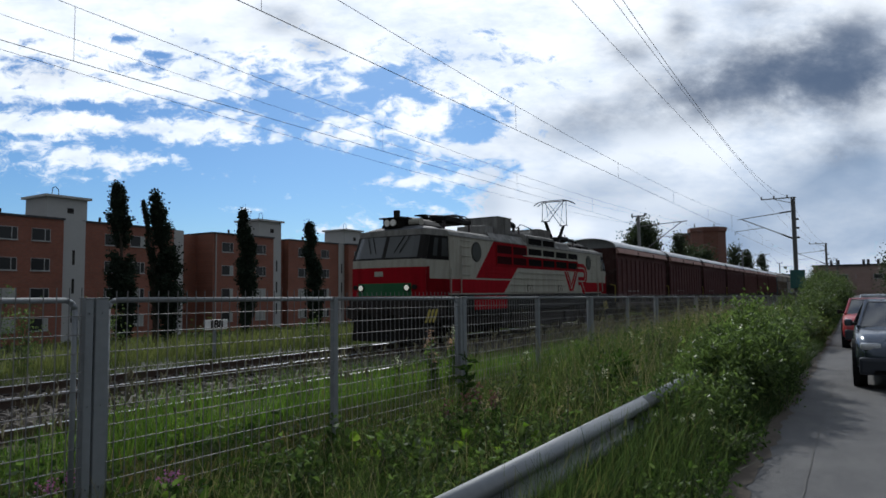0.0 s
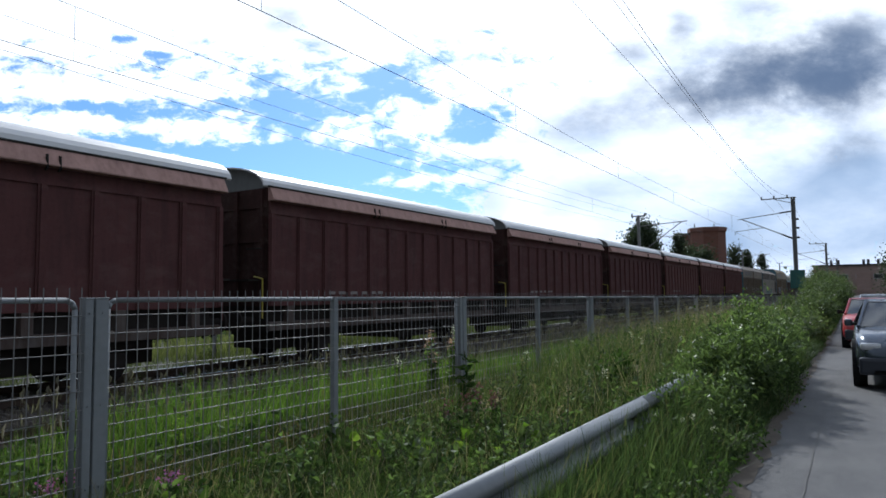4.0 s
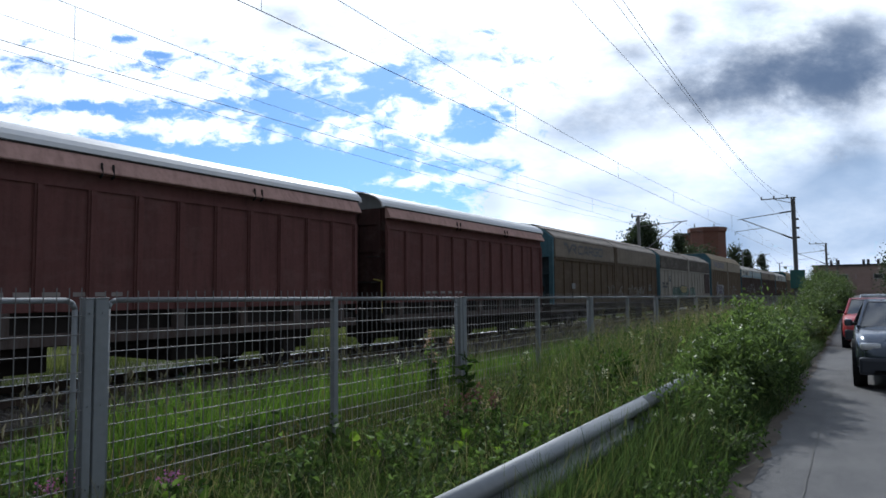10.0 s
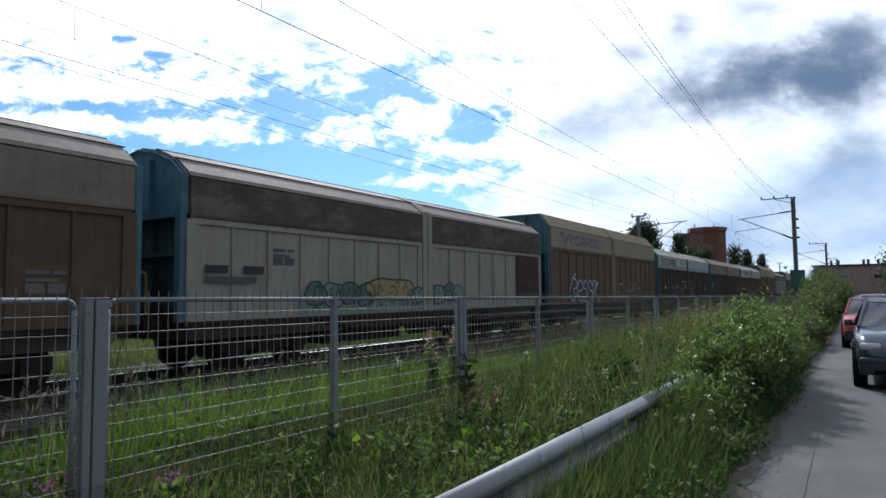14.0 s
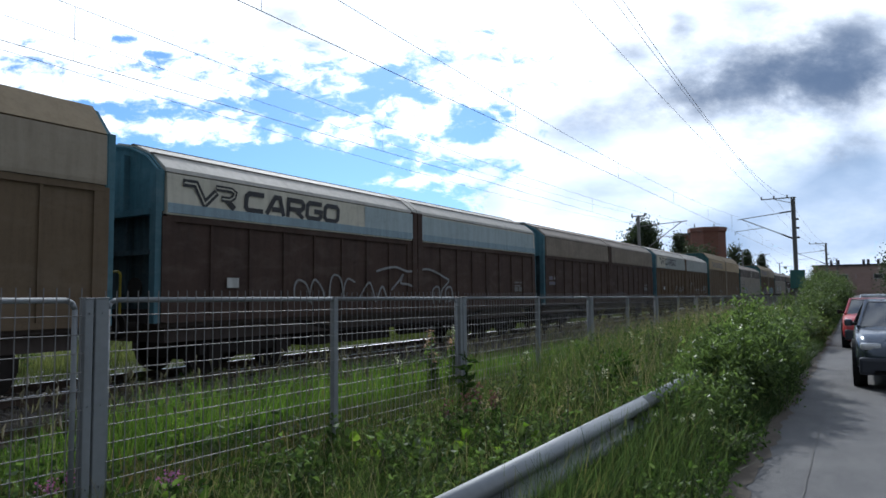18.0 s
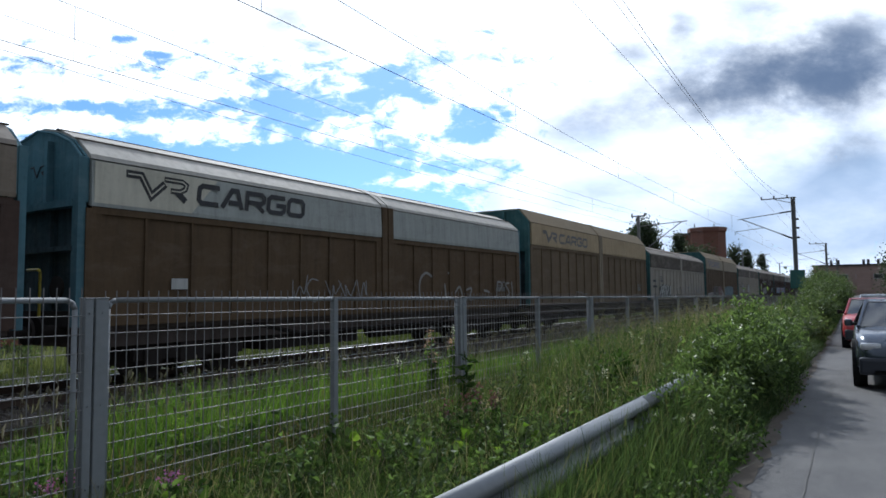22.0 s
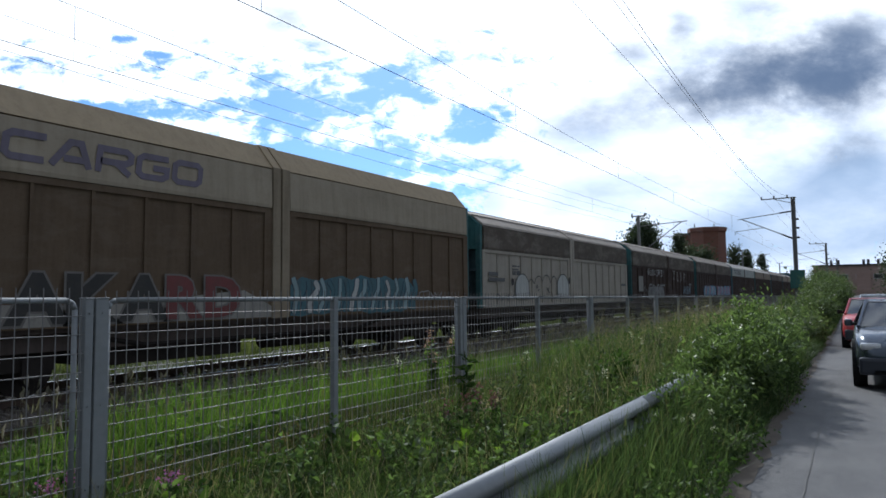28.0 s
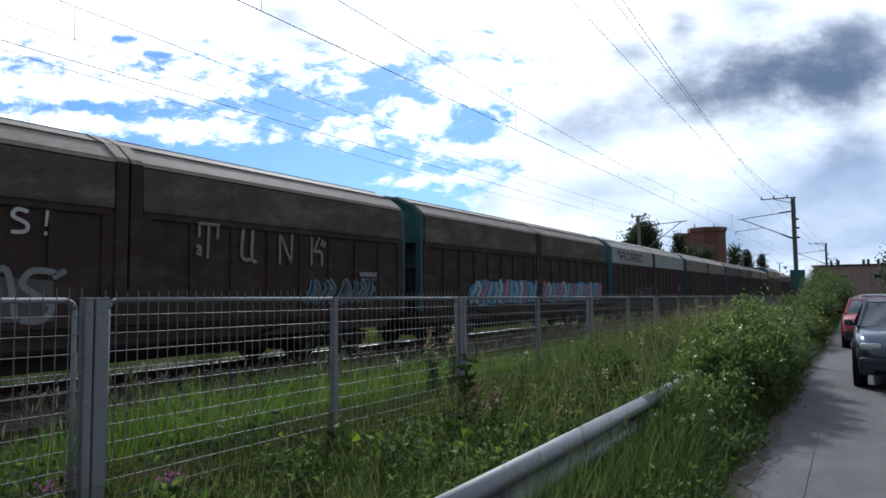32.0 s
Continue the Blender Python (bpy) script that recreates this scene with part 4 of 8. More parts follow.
M_GREYBAND = colours("band_grey", (0.112, 0.094, 0.078), dirt=(0.062, 0.054, 0.047), amount=0.4, worn=1.0)
M_OLIVEBAND = colours("band_olive", (0.25, 0.208, 0.165), dirt=(0.14, 0.115, 0.09), amount=0.5, worn=0.5)
M_PALEBAND = colours("band_pale", (0.62, 0.59, 0.49), dirt=(0.3, 0.28, 0.23), amount=0.45, worn=0.4)
M_DOVEBAND = colours("band_dove_grey", (0.40, 0.42, 0.40), dirt=(0.2, 0.205, 0.19), amount=0.5, worn=0.4)
M_SKYBAND = colours("band_blue_grey", (0.42, 0.50, 0.52), dirt=(0.2, 0.23, 0.23), amount=0.4, worn=0.35)
B0, B_STEP = 115.32, 17.444
LONG = [
    ("low", M_OLIVEDOOR, M_OLIVEBAND, M_BAND_ROOF, M_BLUE, "brown sliding-wall freight wagon with blue ends and a faded mark"),
    ("low", M_OFFWHITE, M_GREYBAND, M_BAND_ROOF, M_BLUE, "off-white sliding-wall freight wagon with green graffiti and grey top"),
    ("tall", M_TANDOOR, M_TAN2, M_TANROOF, M_BLUE, "tall tan sliding-wall freight wagon with purple and white graffiti"),
    ("low", M_DKBROWN, M_PALEBAND, M_PALEROOF, M_BLUE, "brown sliding-wall freight wagon with pale blue top and white tags"),
    ("low", M_DKBROWN, M_OLIVEBAND, M_BAND_ROOF, M_BLUE, "dull brown sliding-wall freight wagon with bright blue ends"),
    ("low", M_BROWN, M_DOVEBAND, M_PALEROOF, M_BLUE, "brown sliding-wall freight wagon with a blue-grey top panel"),
    ("tall", M_TANDOOR, M_TAN, M_TANROOF, M_BLUE2, "tall brown sliding-wall freight wagon with tan upper panels"),
    ("low", M_OFFWHITE, M_GREYBAND, M_BAND_ROOF, M_BLUE2, "off-white sliding-wall freight wagon with black graffiti and grey top"),
    ("tall", M_RUSTDOOR, M_TAN2, M_TANROOF, M_BLUE2, "tall tan sliding-wall freight wagon with red and blue graffiti"),
    ("low", M_OFFWHITE, M_GREYBAND, M_BAND_ROOF, M_BLUE2, "off-white sliding-wall freight wagon with round black outline graffiti"),
    ("low", M_UMBER, M_GREYBAND, M_BAND_ROOF, M_BLUE2, "dark brown sliding-wall freight wagon with white painted letters"),
    ("low", M_UMBER, M_GREYBAND, M_BAND_ROOF, M_BLUE2, "dark brown sliding-wall freight wagon with pink and blue graffiti"),
    ("low", M_UMBER, M_DOVEBAND, M_PALEROOF, M_BLUE, "dark brown sliding-wall freight wagon with pale grey top panels"),
    ("low", M_UMBER, M_OLIVEBAND, M_PALEROOF, M_BLUE2, "dark brown sliding-wall freight wagon with an olive top"),
    ("low", M_UMBER, M_GREYBAND, M_BAND_ROOF, M_BLUE, "dark brown sliding-wall freight wagon with grey top"),
    ("low", M_UMBER, M_OLIVEBAND, M_BAND_ROOF, M_BLUE2, "dark brown sliding-wall freight wagon with an olive top"),
    ("tall", M_RUSTDOOR, M_TAN2, M_PALEROOF, M_BLUE, "tall brown sliding-wall freight wagon with a pale roof"),
    ("low", M_UMBER, M_GREYBAND, M_BAND_ROOF, M_BLUE, "dark brown sliding-wall freight wagon with grey top"),
    ("low", M_UMBER, M_OLIVEBAND, M_BAND_ROOF, M_BLUE2, "dark brown sliding-wall freight wagon with an olive top"),
]
WAGONS = []
for i, (kind, door, band, roof, end, label) in enumerate(LONG):
    ob = wagon_sliding(kind, door, band, roof, end, {"stripe": i == 3})
    tagged(ob, label, "freight wagon", group="sliding-wall wagons")
    TRAIN.append((ob, B0 + B_STEP * i))
    WAGONS.append(ob)

# ---- the locomotive ----
M_LGREY = painted("loco_pale_grey", (0.41, 0.395, 0.335), dirt=(0.2, 0.185, 0.155), amount=0.5, rough=0.75, spec=0.12)
M_LRED = painted("loco_red", (0.32, 0.008, 0.016), dirt=(0.10, 0.008, 0.01), amount=0.4, rough=0.85, spec=0.05)
M_LGREEN = painted("loco_green", (0.012, 0.11, 0.035), dirt=(0.01, 0.04, 0.02), amount=0.3, rough=0.4)
M_LDARK = plain("loco_dark", (0.014, 0.0125, 0.0115), 0.7, 0, 0.3, 9.0, 0.15, 0.15)
M_LROOF = painted("loco_roof_grey", (0.27, 0.265, 0.25), dirt=(0.06, 0.055, 0.05), amount=0.7, rough=0.85, spec=0.1)
M_LOUVRE = plain("louvre_black", (0.009, 0.008, 0.008), 0.9, 0, 0.25, 9.0, 0.15, 0.08)
M_LOUVRE_RED = plain("louvre_dark_red", (0.035, 0.004, 0.006), 0.9, 0, 0.25, 9.0, 0.15, 0.08)
M_LCAP = plain("cab_roof_grey", (0.085, 0.088, 0.092), 0.7, 0, 0.25, 5.0, 0.2, 0.3)
M_PORTHOLE = plain("porthole_glass", (0.06, 0.063, 0.06), 0.18, 0, 0.5, 2.0, 0.0, 0.3)
M_CERAMIC = plain("insulator_brown", (0.035, 0.02, 0.018), 0.3)
M_CHROME = plain("lamp_glass", (0.75, 0.74, 0.68), 0.12, 0.4, 0.08)
M_LAMP, _n = material("lamp_glow")
finish(_n, (0.8, 0.78, 0.7, 1), 0.2)
_e = _n.tree.nodes["Principled BSDF"]
_e.inputs["Emission Color"].default_value, _e.inputs["Emission Strength"].default_value = (1, 0.95, 0.8, 1), 0.45


def stroke(pts, lw, x, closed=False):
    """A broad mitred stroke on the wall through the points (y, z)."""
    p = [Vector(q) for q in pts]
    n = len(p)
    bm, rows = bmesh.new(), []
    for i in range(n):
        a = (p[i] - p[i - 1]).normalized() if i or closed else (p[1] - p[0]).normalized()
        b = (p[(i + 1) % n] - p[i]).normalized() if i < n - 1 or closed else a
        d = (a + b).normalized()
        s = Vector((-d.y, d.x)) * lw * 0.5 / max(0.62, d.dot(b))
        rows.append((bm.verts.new((x, p[i].x + s.x, p[i].y + s.y)), bm.verts.new((x, p[i].x - s.x, p[i].y - s.y))))
    for a, b in zip(rows, rows[1:] + rows[:1] if closed else rows[1:]):
        bm.faces.new((a[0], b[0], b[1], a[1]))
    bm.normal_update()
    flip = [f for f in bm.faces if f.normal.x < 0]
    if flip:
        bmesh.ops.reverse_faces(bm, faces=flip)
    return bm


def side_plate(name, outline, mat, parent, out=0.004, label="", thick=0.02):
    return part(name, prism(bmesh.new(), outline, 1.5 - thick, 1.5 + out), mat, parent, label)


def insulator(parent, x, y, z0, z1, r=0.055):
    bm = bmesh.new()
    n = max(3, int((z1 - z0) / 0.06))
    tube(bm, (x, y, z0), (x, y, z1), r * 0.6, None, 8)
    for i in range(n):
        z = z0 + (z1 - z0) * (i + 0.5) / n
        tube(bm, (x, y, z - 0.012), (x, y, z + 0.012), r, r * 0.8, 10)
    part("insulator", bm, M_CERAMIC, parent)


def ring(z, front):
    """Plan of the cab at height z: from one flank round the nose to the other."""
    rake = max(0.0, z - 2.62) * 0.40
    tuck = max(0.0, z - 2.62) * 0.06
    pts = [(-1.38, 0.20), (-1.31, 0.05), (-1.0, -0.03), (0.0, -0.09), (1.0, -0.03), (1.31, 0.05), (1.38, 0.20)]
    pts = [(x * (1 - tuck / 1.4), y + rake) for x, y in pts]
    if not front:
        pts = [(-1.5 + tuck * 0.6, 1.3)] + pts + [(1.5 - tuck * 0.6, 1.3)]
    return pts


def band(z0, z1, pts_of, push=0.0):
    bm = bmesh.new()
    rows = []
    for z in (z0, z1):
        rows.append([bm.verts.new((x * (1 + push / 1.4), y - push, z)) for x, y in pts_of(z)])
    for i in range(len(rows[0]) - 1):
        bm.faces.new((rows[0][i], rows[0][i + 1], rows[1][i + 1], rows[1][i]))
    return bm


def flank_band(z0, z1, a, b, sx, push=0.004):
    """A strip on the tapered flank of the cab, a and b from 0 (nose) to 1 (body)."""
    bm = bmesh.new()
    vs = []
    for z, ks in ((z0, (a, b)), (z1, (b, a))):
        p0, p1 = Vector((*ring(z, True)[-1], z)), Vector((*ring(z, False)[-1], z))
        for k in ks:
            p = p0.lerp(p1, k)
            vs.append(bm.verts.new((sx * (p.x + push), p.y, p.z)))
    bm.faces.new(vs)
    bmesh.ops.solidify(bm, geom=bm.faces[:], thickness=0.003)
    return bm


def cab(loco, lit):
    """One driver's cab at the y = 0 end; returned as a list of parts."""
    c = empty("cab")
    c.parent = loco
    bm = bmesh.new()
    rows = []
    for z in (1.5, 1.55, 1.92, 2.40, 2.62, 3.0, 3.40):
        rows.append([bm.verts.new((x, y, z)) for x, y in ring(z, False)])
    for r0, r1 in zip(rows, rows[1:]):
        for i in range(len(r0) - 1):
            bm.faces.new((r0[i], r0[i + 1], r1[i + 1], r1[i]))
    part("cab_shell", bm, M_LGREY, c, "pale grey cab shell")
    bm = bmesh.new()
    rows = [[bm.verts.new((x, y, 3.40)) for x, y in ring(3.40, False)]]
    rows.append([bm.verts.new((x * 0.93, y + 0.12 if y < 1.2 else y, 3.58)) for x, y in ring(3.40, False)])
    rows.append([bm.verts.new((x * 0.6, max(y + 0.35, 0.75) if y < 1.2 else y, 3.72)) for x, y in ring(3.40, False)])
    for r0, r1 in zip(rows, rows[1:]):
        for i in range(len(r0) - 1):
            bm.faces.new((r0[i], r0[i + 1], r1[i + 1], r1[i]))
    bm.faces.new(rows[-1])
    part("cab_roof", bm, M_LCAP, c, "dark grey cab roof", smooth=True)
    part("brow", band(3.385, 3.56, lambda z: ring(3.39, False), 0.006), M_LROOF, c)
    part("window_band", band(2.64, 3.385, lambda z: ring(z, True), 0.005), M_LDARK, c, "black surround of the windscreens")
    for sx in (-1, 1):
        part("flank_band", flank_band(2.63, 3.38, 0.0, 1.0, sx, 0.005), M_LDARK, c)
        for a, b in ((0.22, 0.42), (0.62, 0.92)):
            part("side_window", flank_band(2.74, 3.3, a, b, sx, 0.03), M_SCREEN, c)
        part("side_band", flank_band(1.52, 2.05, 0.0, 1.0, sx, 0.006), M_LRED, c)
        part("corner_band", flank_band(2.05, 2.41, 0.0, 0.14, sx, 0.006), M_LRED, c)
        # windscreen panes
        bm = bmesh.new()
        vs = []
        for z in (2.69, 3.35):
            pts = ring(z, True)
            o, q, e = (Vector((*pts[3 + sx * k], z)) for k in (0, 1, 2))
            row = [o.lerp(q, 0.07), q, q.lerp(e, 0.55)]
            vs.append([bm.verts.new(p + Vector((0, -0.016, 0.004))) for p in row])
        for i in (0, 1):
            bm.faces.new((vs[0][i], vs[0][i + 1], vs[1][i + 1], vs[1][i]))
        bmesh.ops.recalc_face_normals(bm, faces=bm.faces)
        bmesh.ops.solidify(bm, geom=bm.faces[:], thickness=0.004)
        part("windscreen", bm, M_SCREEN, c)
        for k in (0.35, 0.55):
            part("wiper", pipe(bmesh.new(), [(sx * (k + 0.25), 0.20, 3.36), (sx * k, 0.0, 2.85)], 0.012, 5), M_LDARK, c)
        lamp = tube(bmesh.new(), (sx * 0.87, 0.0, 1.78), (sx * 0.87, -0.1, 1.78), 0.11, None, 18)
        h = part("headlight", lamp, M_LDARK, c)
        part("lens", tube(bmesh.new(), (sx * 0.87, -0.1, 1.78), (sx * 0.87, -0.115, 1.78), 0.085, 0.07, 18), M_LAMP if lit else M_CHROME, c, "lit headlight lens" if lit else "")
        part("marker_lamp", tube(bmesh.new(), (sx * 1.12, 0.0, 1.8), (sx * 1.12, -0.07, 1.8), 0.075, None, 14), M_LDARK, c)
        # hazard-striped step plate
        st = part("step_plate", slab(min(sx * 1.1, sx * 1.42), max(sx * 1.1, sx * 1.42), 0.15, 0.75, 0.72, 1.14, 0.01), M_LDARK, c)
        for k in range(3):
            y = 0.05 + k * 0.2
            part("hazard_stripe", prism(bmesh.new(), [(y, 0.74), (y + 0.13, 0.74), (y + 0.34, 1.13), (y + 0.21, 1.13)], sx * 1.415, sx * 1.424), M_YELLOW, c)
    part("red_band", band(1.52, 2.40, lambda z: ring(z, True), 0.007), M_LRED, c, "red band across the nose")
    part("green_panel", band(1.53, 1.92, lambda z: ring(z, True)[2:-2], 0.012), M_LGREEN, c, "green panel with the headlights")
    part("nose_mark", slab(-0.32, 0.0, -0.108, -0.088, 2.13, 2.28), M_LGREY, c)
    part("buffer_beam", slab(-1.42, 1.42, -0.02, 1.3, 0.95, 1.5, 0.03), M_UNDER, c)
    part("snow_plough", loft(bmesh.new(), [(-1.35, 0.14), (1.35, 0.14), (1.25, 0.96), (-1.25, 0.96)], [(0.06, 1, 0), (0.5, 1, 0)]), M_LDARK, c)
    # lamp cluster, horn and ventilator dome on the cab roof
    r = part("roof_lamp_box", slab(-0.42, 0.22, 0.45, 0.95, 3.66, 3.98, 0.05), M_LDARK, c)
    for x in (-0.22, 0.02):
        part("roof_lamp", tube(bmesh.new(), (x, 0.46, 3.82), (x, 0.40, 3.82), 0.1, 0.105, 16), M_CHROME, c)
    part("visor", slab(-0.5, 0.3, 0.36, 0.7, 3.95, 3.99, 0.01), M_LDARK, c)
    part("horn", slab(-0.03, 0.13, 0.5, 0.64, 3.97, 4.22, 0.01), M_LDARK, c)
    bm = bmesh.new()
    loft(bm, [(0.85 * math.cos(a), 3.6 + 0.46 * math.sin(a)) for a in np.linspace(0, math.pi, 9)], [(0.8, 0.9, 0), (1.2, 1, 0), (2.0, 1, 0.0), (2.5, 0.8, -0.06)])
    part("ventilator", bm, M_LDARK, c)
    part("ventilator_drum", tube(bmesh.new(), (0.35, 0.9, 3.85), (0.75, 0.9, 3.85), 0.13, None, 14), M_LGREY, c)
    return c


def pantograph(loco, y, up):
    p = empty("pantograph")
    p.parent = loco
    bm = bmesh.new()
    for x in (-0.55, 0.55):
        box(bm, x - 0.05, x + 0.05, y - 0.95, y + 0.92, 4.06, 4.16)
    for yy in (y - 0.85, y, y + 0.85):
        box(bm, -0.6, 0.6, yy - 0.06, yy + 0.06, 4.04, 4.17)
    part("base_frame", bm, M_LDARK, p)
    part("spring_box", slab(-0.34, 0.34, y - 0.72, y + 0.62, 4.0, 4.2, 0.06), M_LDARK, p)
    for x in (-0.42, 0.42):
        part("spring", tube(bmesh.new(), (x, y - 0.6, 4.2), (x, y + 0.5, 4.2), 0.055, None, 10), M_LDARK, p)
    part("spring_bolt", tube(bmesh.new(), (0.42, y + 0.2, 4.2), (0.42, y + 0.2, 4.36), 0.025, None, 6), M_LDARK, p)
    for x in (-0.55, 0.55):
        for yy in (y - 0.85, y + 0.85):
            insulator(p, x, yy, 3.66, 4.06, 0.07)
    zt = 5.96 if up else 4.26
    ze, ye = (4.9, 1.12) if up else (4.2, 1.45)
    for sx in (-1, 1):
        for sy in (-1, 1):
            part("lower_arm", tube(bmesh.new(), (sx * 0.05, y + sy * (0.42 if up else 0.62), 4.1), (sx * 0.04, y + sy * ye, ze), 0.055, 0.04, 7), M_LDARK, p)
            part("upper_arm", tube(bmesh.new(), (sx * 0.16, y + sy * ye, ze), (sx * 0.55, y + sy * 0.12, zt), 0.02, 0.016, 5), M_LDARK, p)
    for sy in (-1, 1):
        part("cross_tube", tube(bmesh.new(), (-0.22, y + sy * ye, ze), (0.22, y + sy * ye, ze), 0.026, None, 6), M_LDARK, p)
        for sx in (-1, 1):
            part("brace", tube(bmesh.new(), (-sx * 0.16, y + sy * ye, ze), (sx * 0.4, y + sy * 0.12, zt), 0.011, None, 5), M_LDARK, p)
    bm = bmesh.new()
    for sy in (-0.2, 0.2):
        pipe(bm, [(-0.98, y + sy, zt - 0.16), (-0.78, y + sy, zt - 0.02), (-0.55, y + sy, zt + 0.03), (0.55, y + sy, zt + 0.03), (0.78, y + sy, zt - 0.02), (0.98, y + sy, zt - 0.16)], 0.022, 6)
    for sx in (-0.55, 0.55):
        tube(bm, (sx, y - 0.2, zt), (sx, y + 0.2, zt), 0.02, None, 5)
    part("collector_head", bm, M_LDARK, p)


def build_loco():
    L = 16.9
    loco = empty("electric_locomotive")
    tagged(loco, "pale grey electric locomotive with red stripes and green nose", "locomotive")
    prof = [(1.5, 1.56), (1.5, 3.42), (1.44, 3.54), (1.2, 3.64), (0.0, 3.72), (-1.2, 3.64), (-1.44, 3.54), (-1.5, 3.42), (-1.5, 1.56)]
    part("body", loft(bmesh.new(), prof, [(1.3, 1, 0), (L - 1.3, 1, 0)]), M_LGREY, loco)
    cover = [(1.506, 3.435), (1.446, 3.546), (1.205, 3.646), (0.0, 3.726), (-1.205, 3.646), (-1.446, 3.546), (-1.506, 3.435), (-1.45, 3.44), (0.0, 3.6), (1.45, 3.44)]
    part("roof_cover", loft(bmesh.new(), cover, [(1.3, 1, 0), (L - 1.3, 1, 0)]), M_LROOF, loco, "sooty grey roof sheet")
    part("gutter", slab(1.495, 1.525, 1.3, L - 1.3, 3.40, 3.43), M_LROOF, loco)
    front = cab(loco, True)
    rear = cab(loco, False)
    rear.matrix_basis = pose(0, L, 0, 0, 0, 180)
    # raised middle of the roof over the louvres
    part("roof_hatch", loft(bmesh.new(), [(1.46, 3.5), (1.46, 3.80), (1.36, 3.86), (-1.36, 3.86), (-1.46, 3.80), (-1.46, 3.5)], [(7.0, 1, 0), (9.8, 1, 0)]), M_LROOF, loco)
    part("roof_hatch", loft(bmesh.new(), [(1.47, 3.45), (1.40, 3.70), (1.26, 3.78), (-1.26, 3.78), (-1.40, 3.70), (-1.47, 3.45)], [(9.84, 1, 0), (11.6, 1, 0)]), M_LROOF, loco)
    part("roof_hatch", loft(bmesh.new(), [(1.40, 3.55), (1.30, 3.72), (-1.30, 3.72), (-1.40, 3.55)], [(4.2, 1, 0), (7.0, 1, 0)]), M_LROOF, loco)
    # red paint: the low band, the slanting flash and the field round the louvres
    side_plate("side_band", [(1.3, 1.6), (5.05, 1.6), (5.6, 2.05), (1.3, 2.05)], M_LRED, loco, 0.004)
    side_plate("side_band", [(12.9, 1.6), (L - 1.3, 1.6), (L - 1.3, 2.05), (13.1, 2.05)], M_LRED, loco, 0.004)
    side_plate("red_flash", [(3.0, 2.1), (5.66, 2.1), (6.2, 2.52), (12.45, 2.52), (12.45, 2.98), (7.0, 2.98), (7.0, 3.40), (4.3, 3.40)], M_LRED, loco, 0.005)
    side_plate("lower_panel", [(2.9, 1.05), (5.3, 1.05), (5.3, 1.52), (2.9, 1.52)], M_LRED, loco, 0.006)
    part("skirt", slab(-1.45, 1.47, 1.3, L - 1.3, 0.98, 1.555), M_LDARK, loco)
    # stamped ribs along the flank
    for z, a, b in ((1.64, 5.3, 12.8), (1.9, 5.6, 11.2), (2.14, 5.9, 11.0), (2.36, 6.3, 10.9)):
        part("flank_rib", slab(1.49, 1.53, a, b, z - 0.014, z + 0.014, 0.006), M_LGREY, loco)
    for z in (2.2, 2.5, 2.8, 3.1, 3.3):
        part("flank_rib", slab(1.49, 1.528, 2.02, 2.62, z - 0.014, z + 0.014, 0.006), M_LGREY, loco)
        part("flank_rib", slab(1.49, 1.528, 14.2, 14.85, z - 0.014, z + 0.014, 0.006), M_LGREY, loco)
    # louvres: dark openings in frames, with slats
    def louvre(y0, y1, z0, z1, frame_mat, dark):
        lv = part("louvre", slab(1.46, 1.507, y0, y1, z0, z1), dark, loco)
        bm = bmesh.new()
        for a, b, c, d in ((y0 - 0.04, y1 + 0.04, z0 - 0.04, z0), (y0 - 0.04, y1 + 0.04, z1, z1 + 0.04), (y0 - 0.04, y0, z0, z1), (y1, y1 + 0.04, z0, z1)):
            box(bm, 1.48, 1.53, a, b, c, d)
        part("louvre_frame", bm, frame_mat, lv)
        bm = bmesh.new()
        for k in range(6):
            z = z0 + (z1 - z0) * (k + 0.5) / 6
            box(bm, 1.495, 1.517, y0, y1, z - 0.008, z + 0.008)
        part("louvre_slats", bm, dark, lv)

    for y0, y1 in ((4.5, 5.7), (5.78, 6.95)):
        louvre(y0, y1, 3.0, 3.3, M_LRED, M_LOUVRE_RED)
        louvre(y0, y1, 2.62, 2.9, M_LRED, M_LOUVRE_RED)
    for y0, y1 in ((7.12, 8.4), (8.5, 9.72), (9.85, 11.1), (11.22, 12.38)):
        louvre(y0, y1, 3.05, 3.3, M_LGREY, M_LOUVRE)
        louvre(y0, y1, 2.62, 2.9, M_LRED, M_LOUVRE)
        if y0 < 9:
            louvre(y0, y1, 3.46, 3.7, M_LROOF, M_LOUVRE)
    part("handrail", tube(bmesh.new(), (1.56, 6.6, 2.99), (1.56, 12.3, 2.99), 0.02, None, 6), M_LGREY, loco)
    for y in (3.05, 13.85):
        w1 = part("round_window", tube(bmesh.new(), (1.49, y, 2.97), (1.515, y, 2.97), 0.33, None, 28), M_LDARK, loco)
        part("pane", tube(bmesh.new(), (1.515, y, 2.97), (1.52, y, 2.97), 0.29, None, 28), M_PORTHOLE, w1)
    for y0, y1 in ((1.34, 1.92), (L - 1.92, L - 1.34)):
        d = part("cab_door", slab(1.49, 1.516, y0, y1, 1.64, 3.28, 0.006), M_LGREY, loco)
        part("door_band", slab(1.515, 1.519, y0 + 0.01, y1 - 0.01, 1.65, 2.05), M_LRED, d)
        part("door_handle", slab(1.516, 1.55, y0 + 0.06, y0 + 0.14, 2.35, 2.39, 0.005), M_CHROME, d)
        part("grab_rail", tube(bmesh.new(), (1.57, y1 + 0.02, 1.6), (1.57, y1 + 0.02, 3.1), 0.018, None, 6), M_LGREY, d)
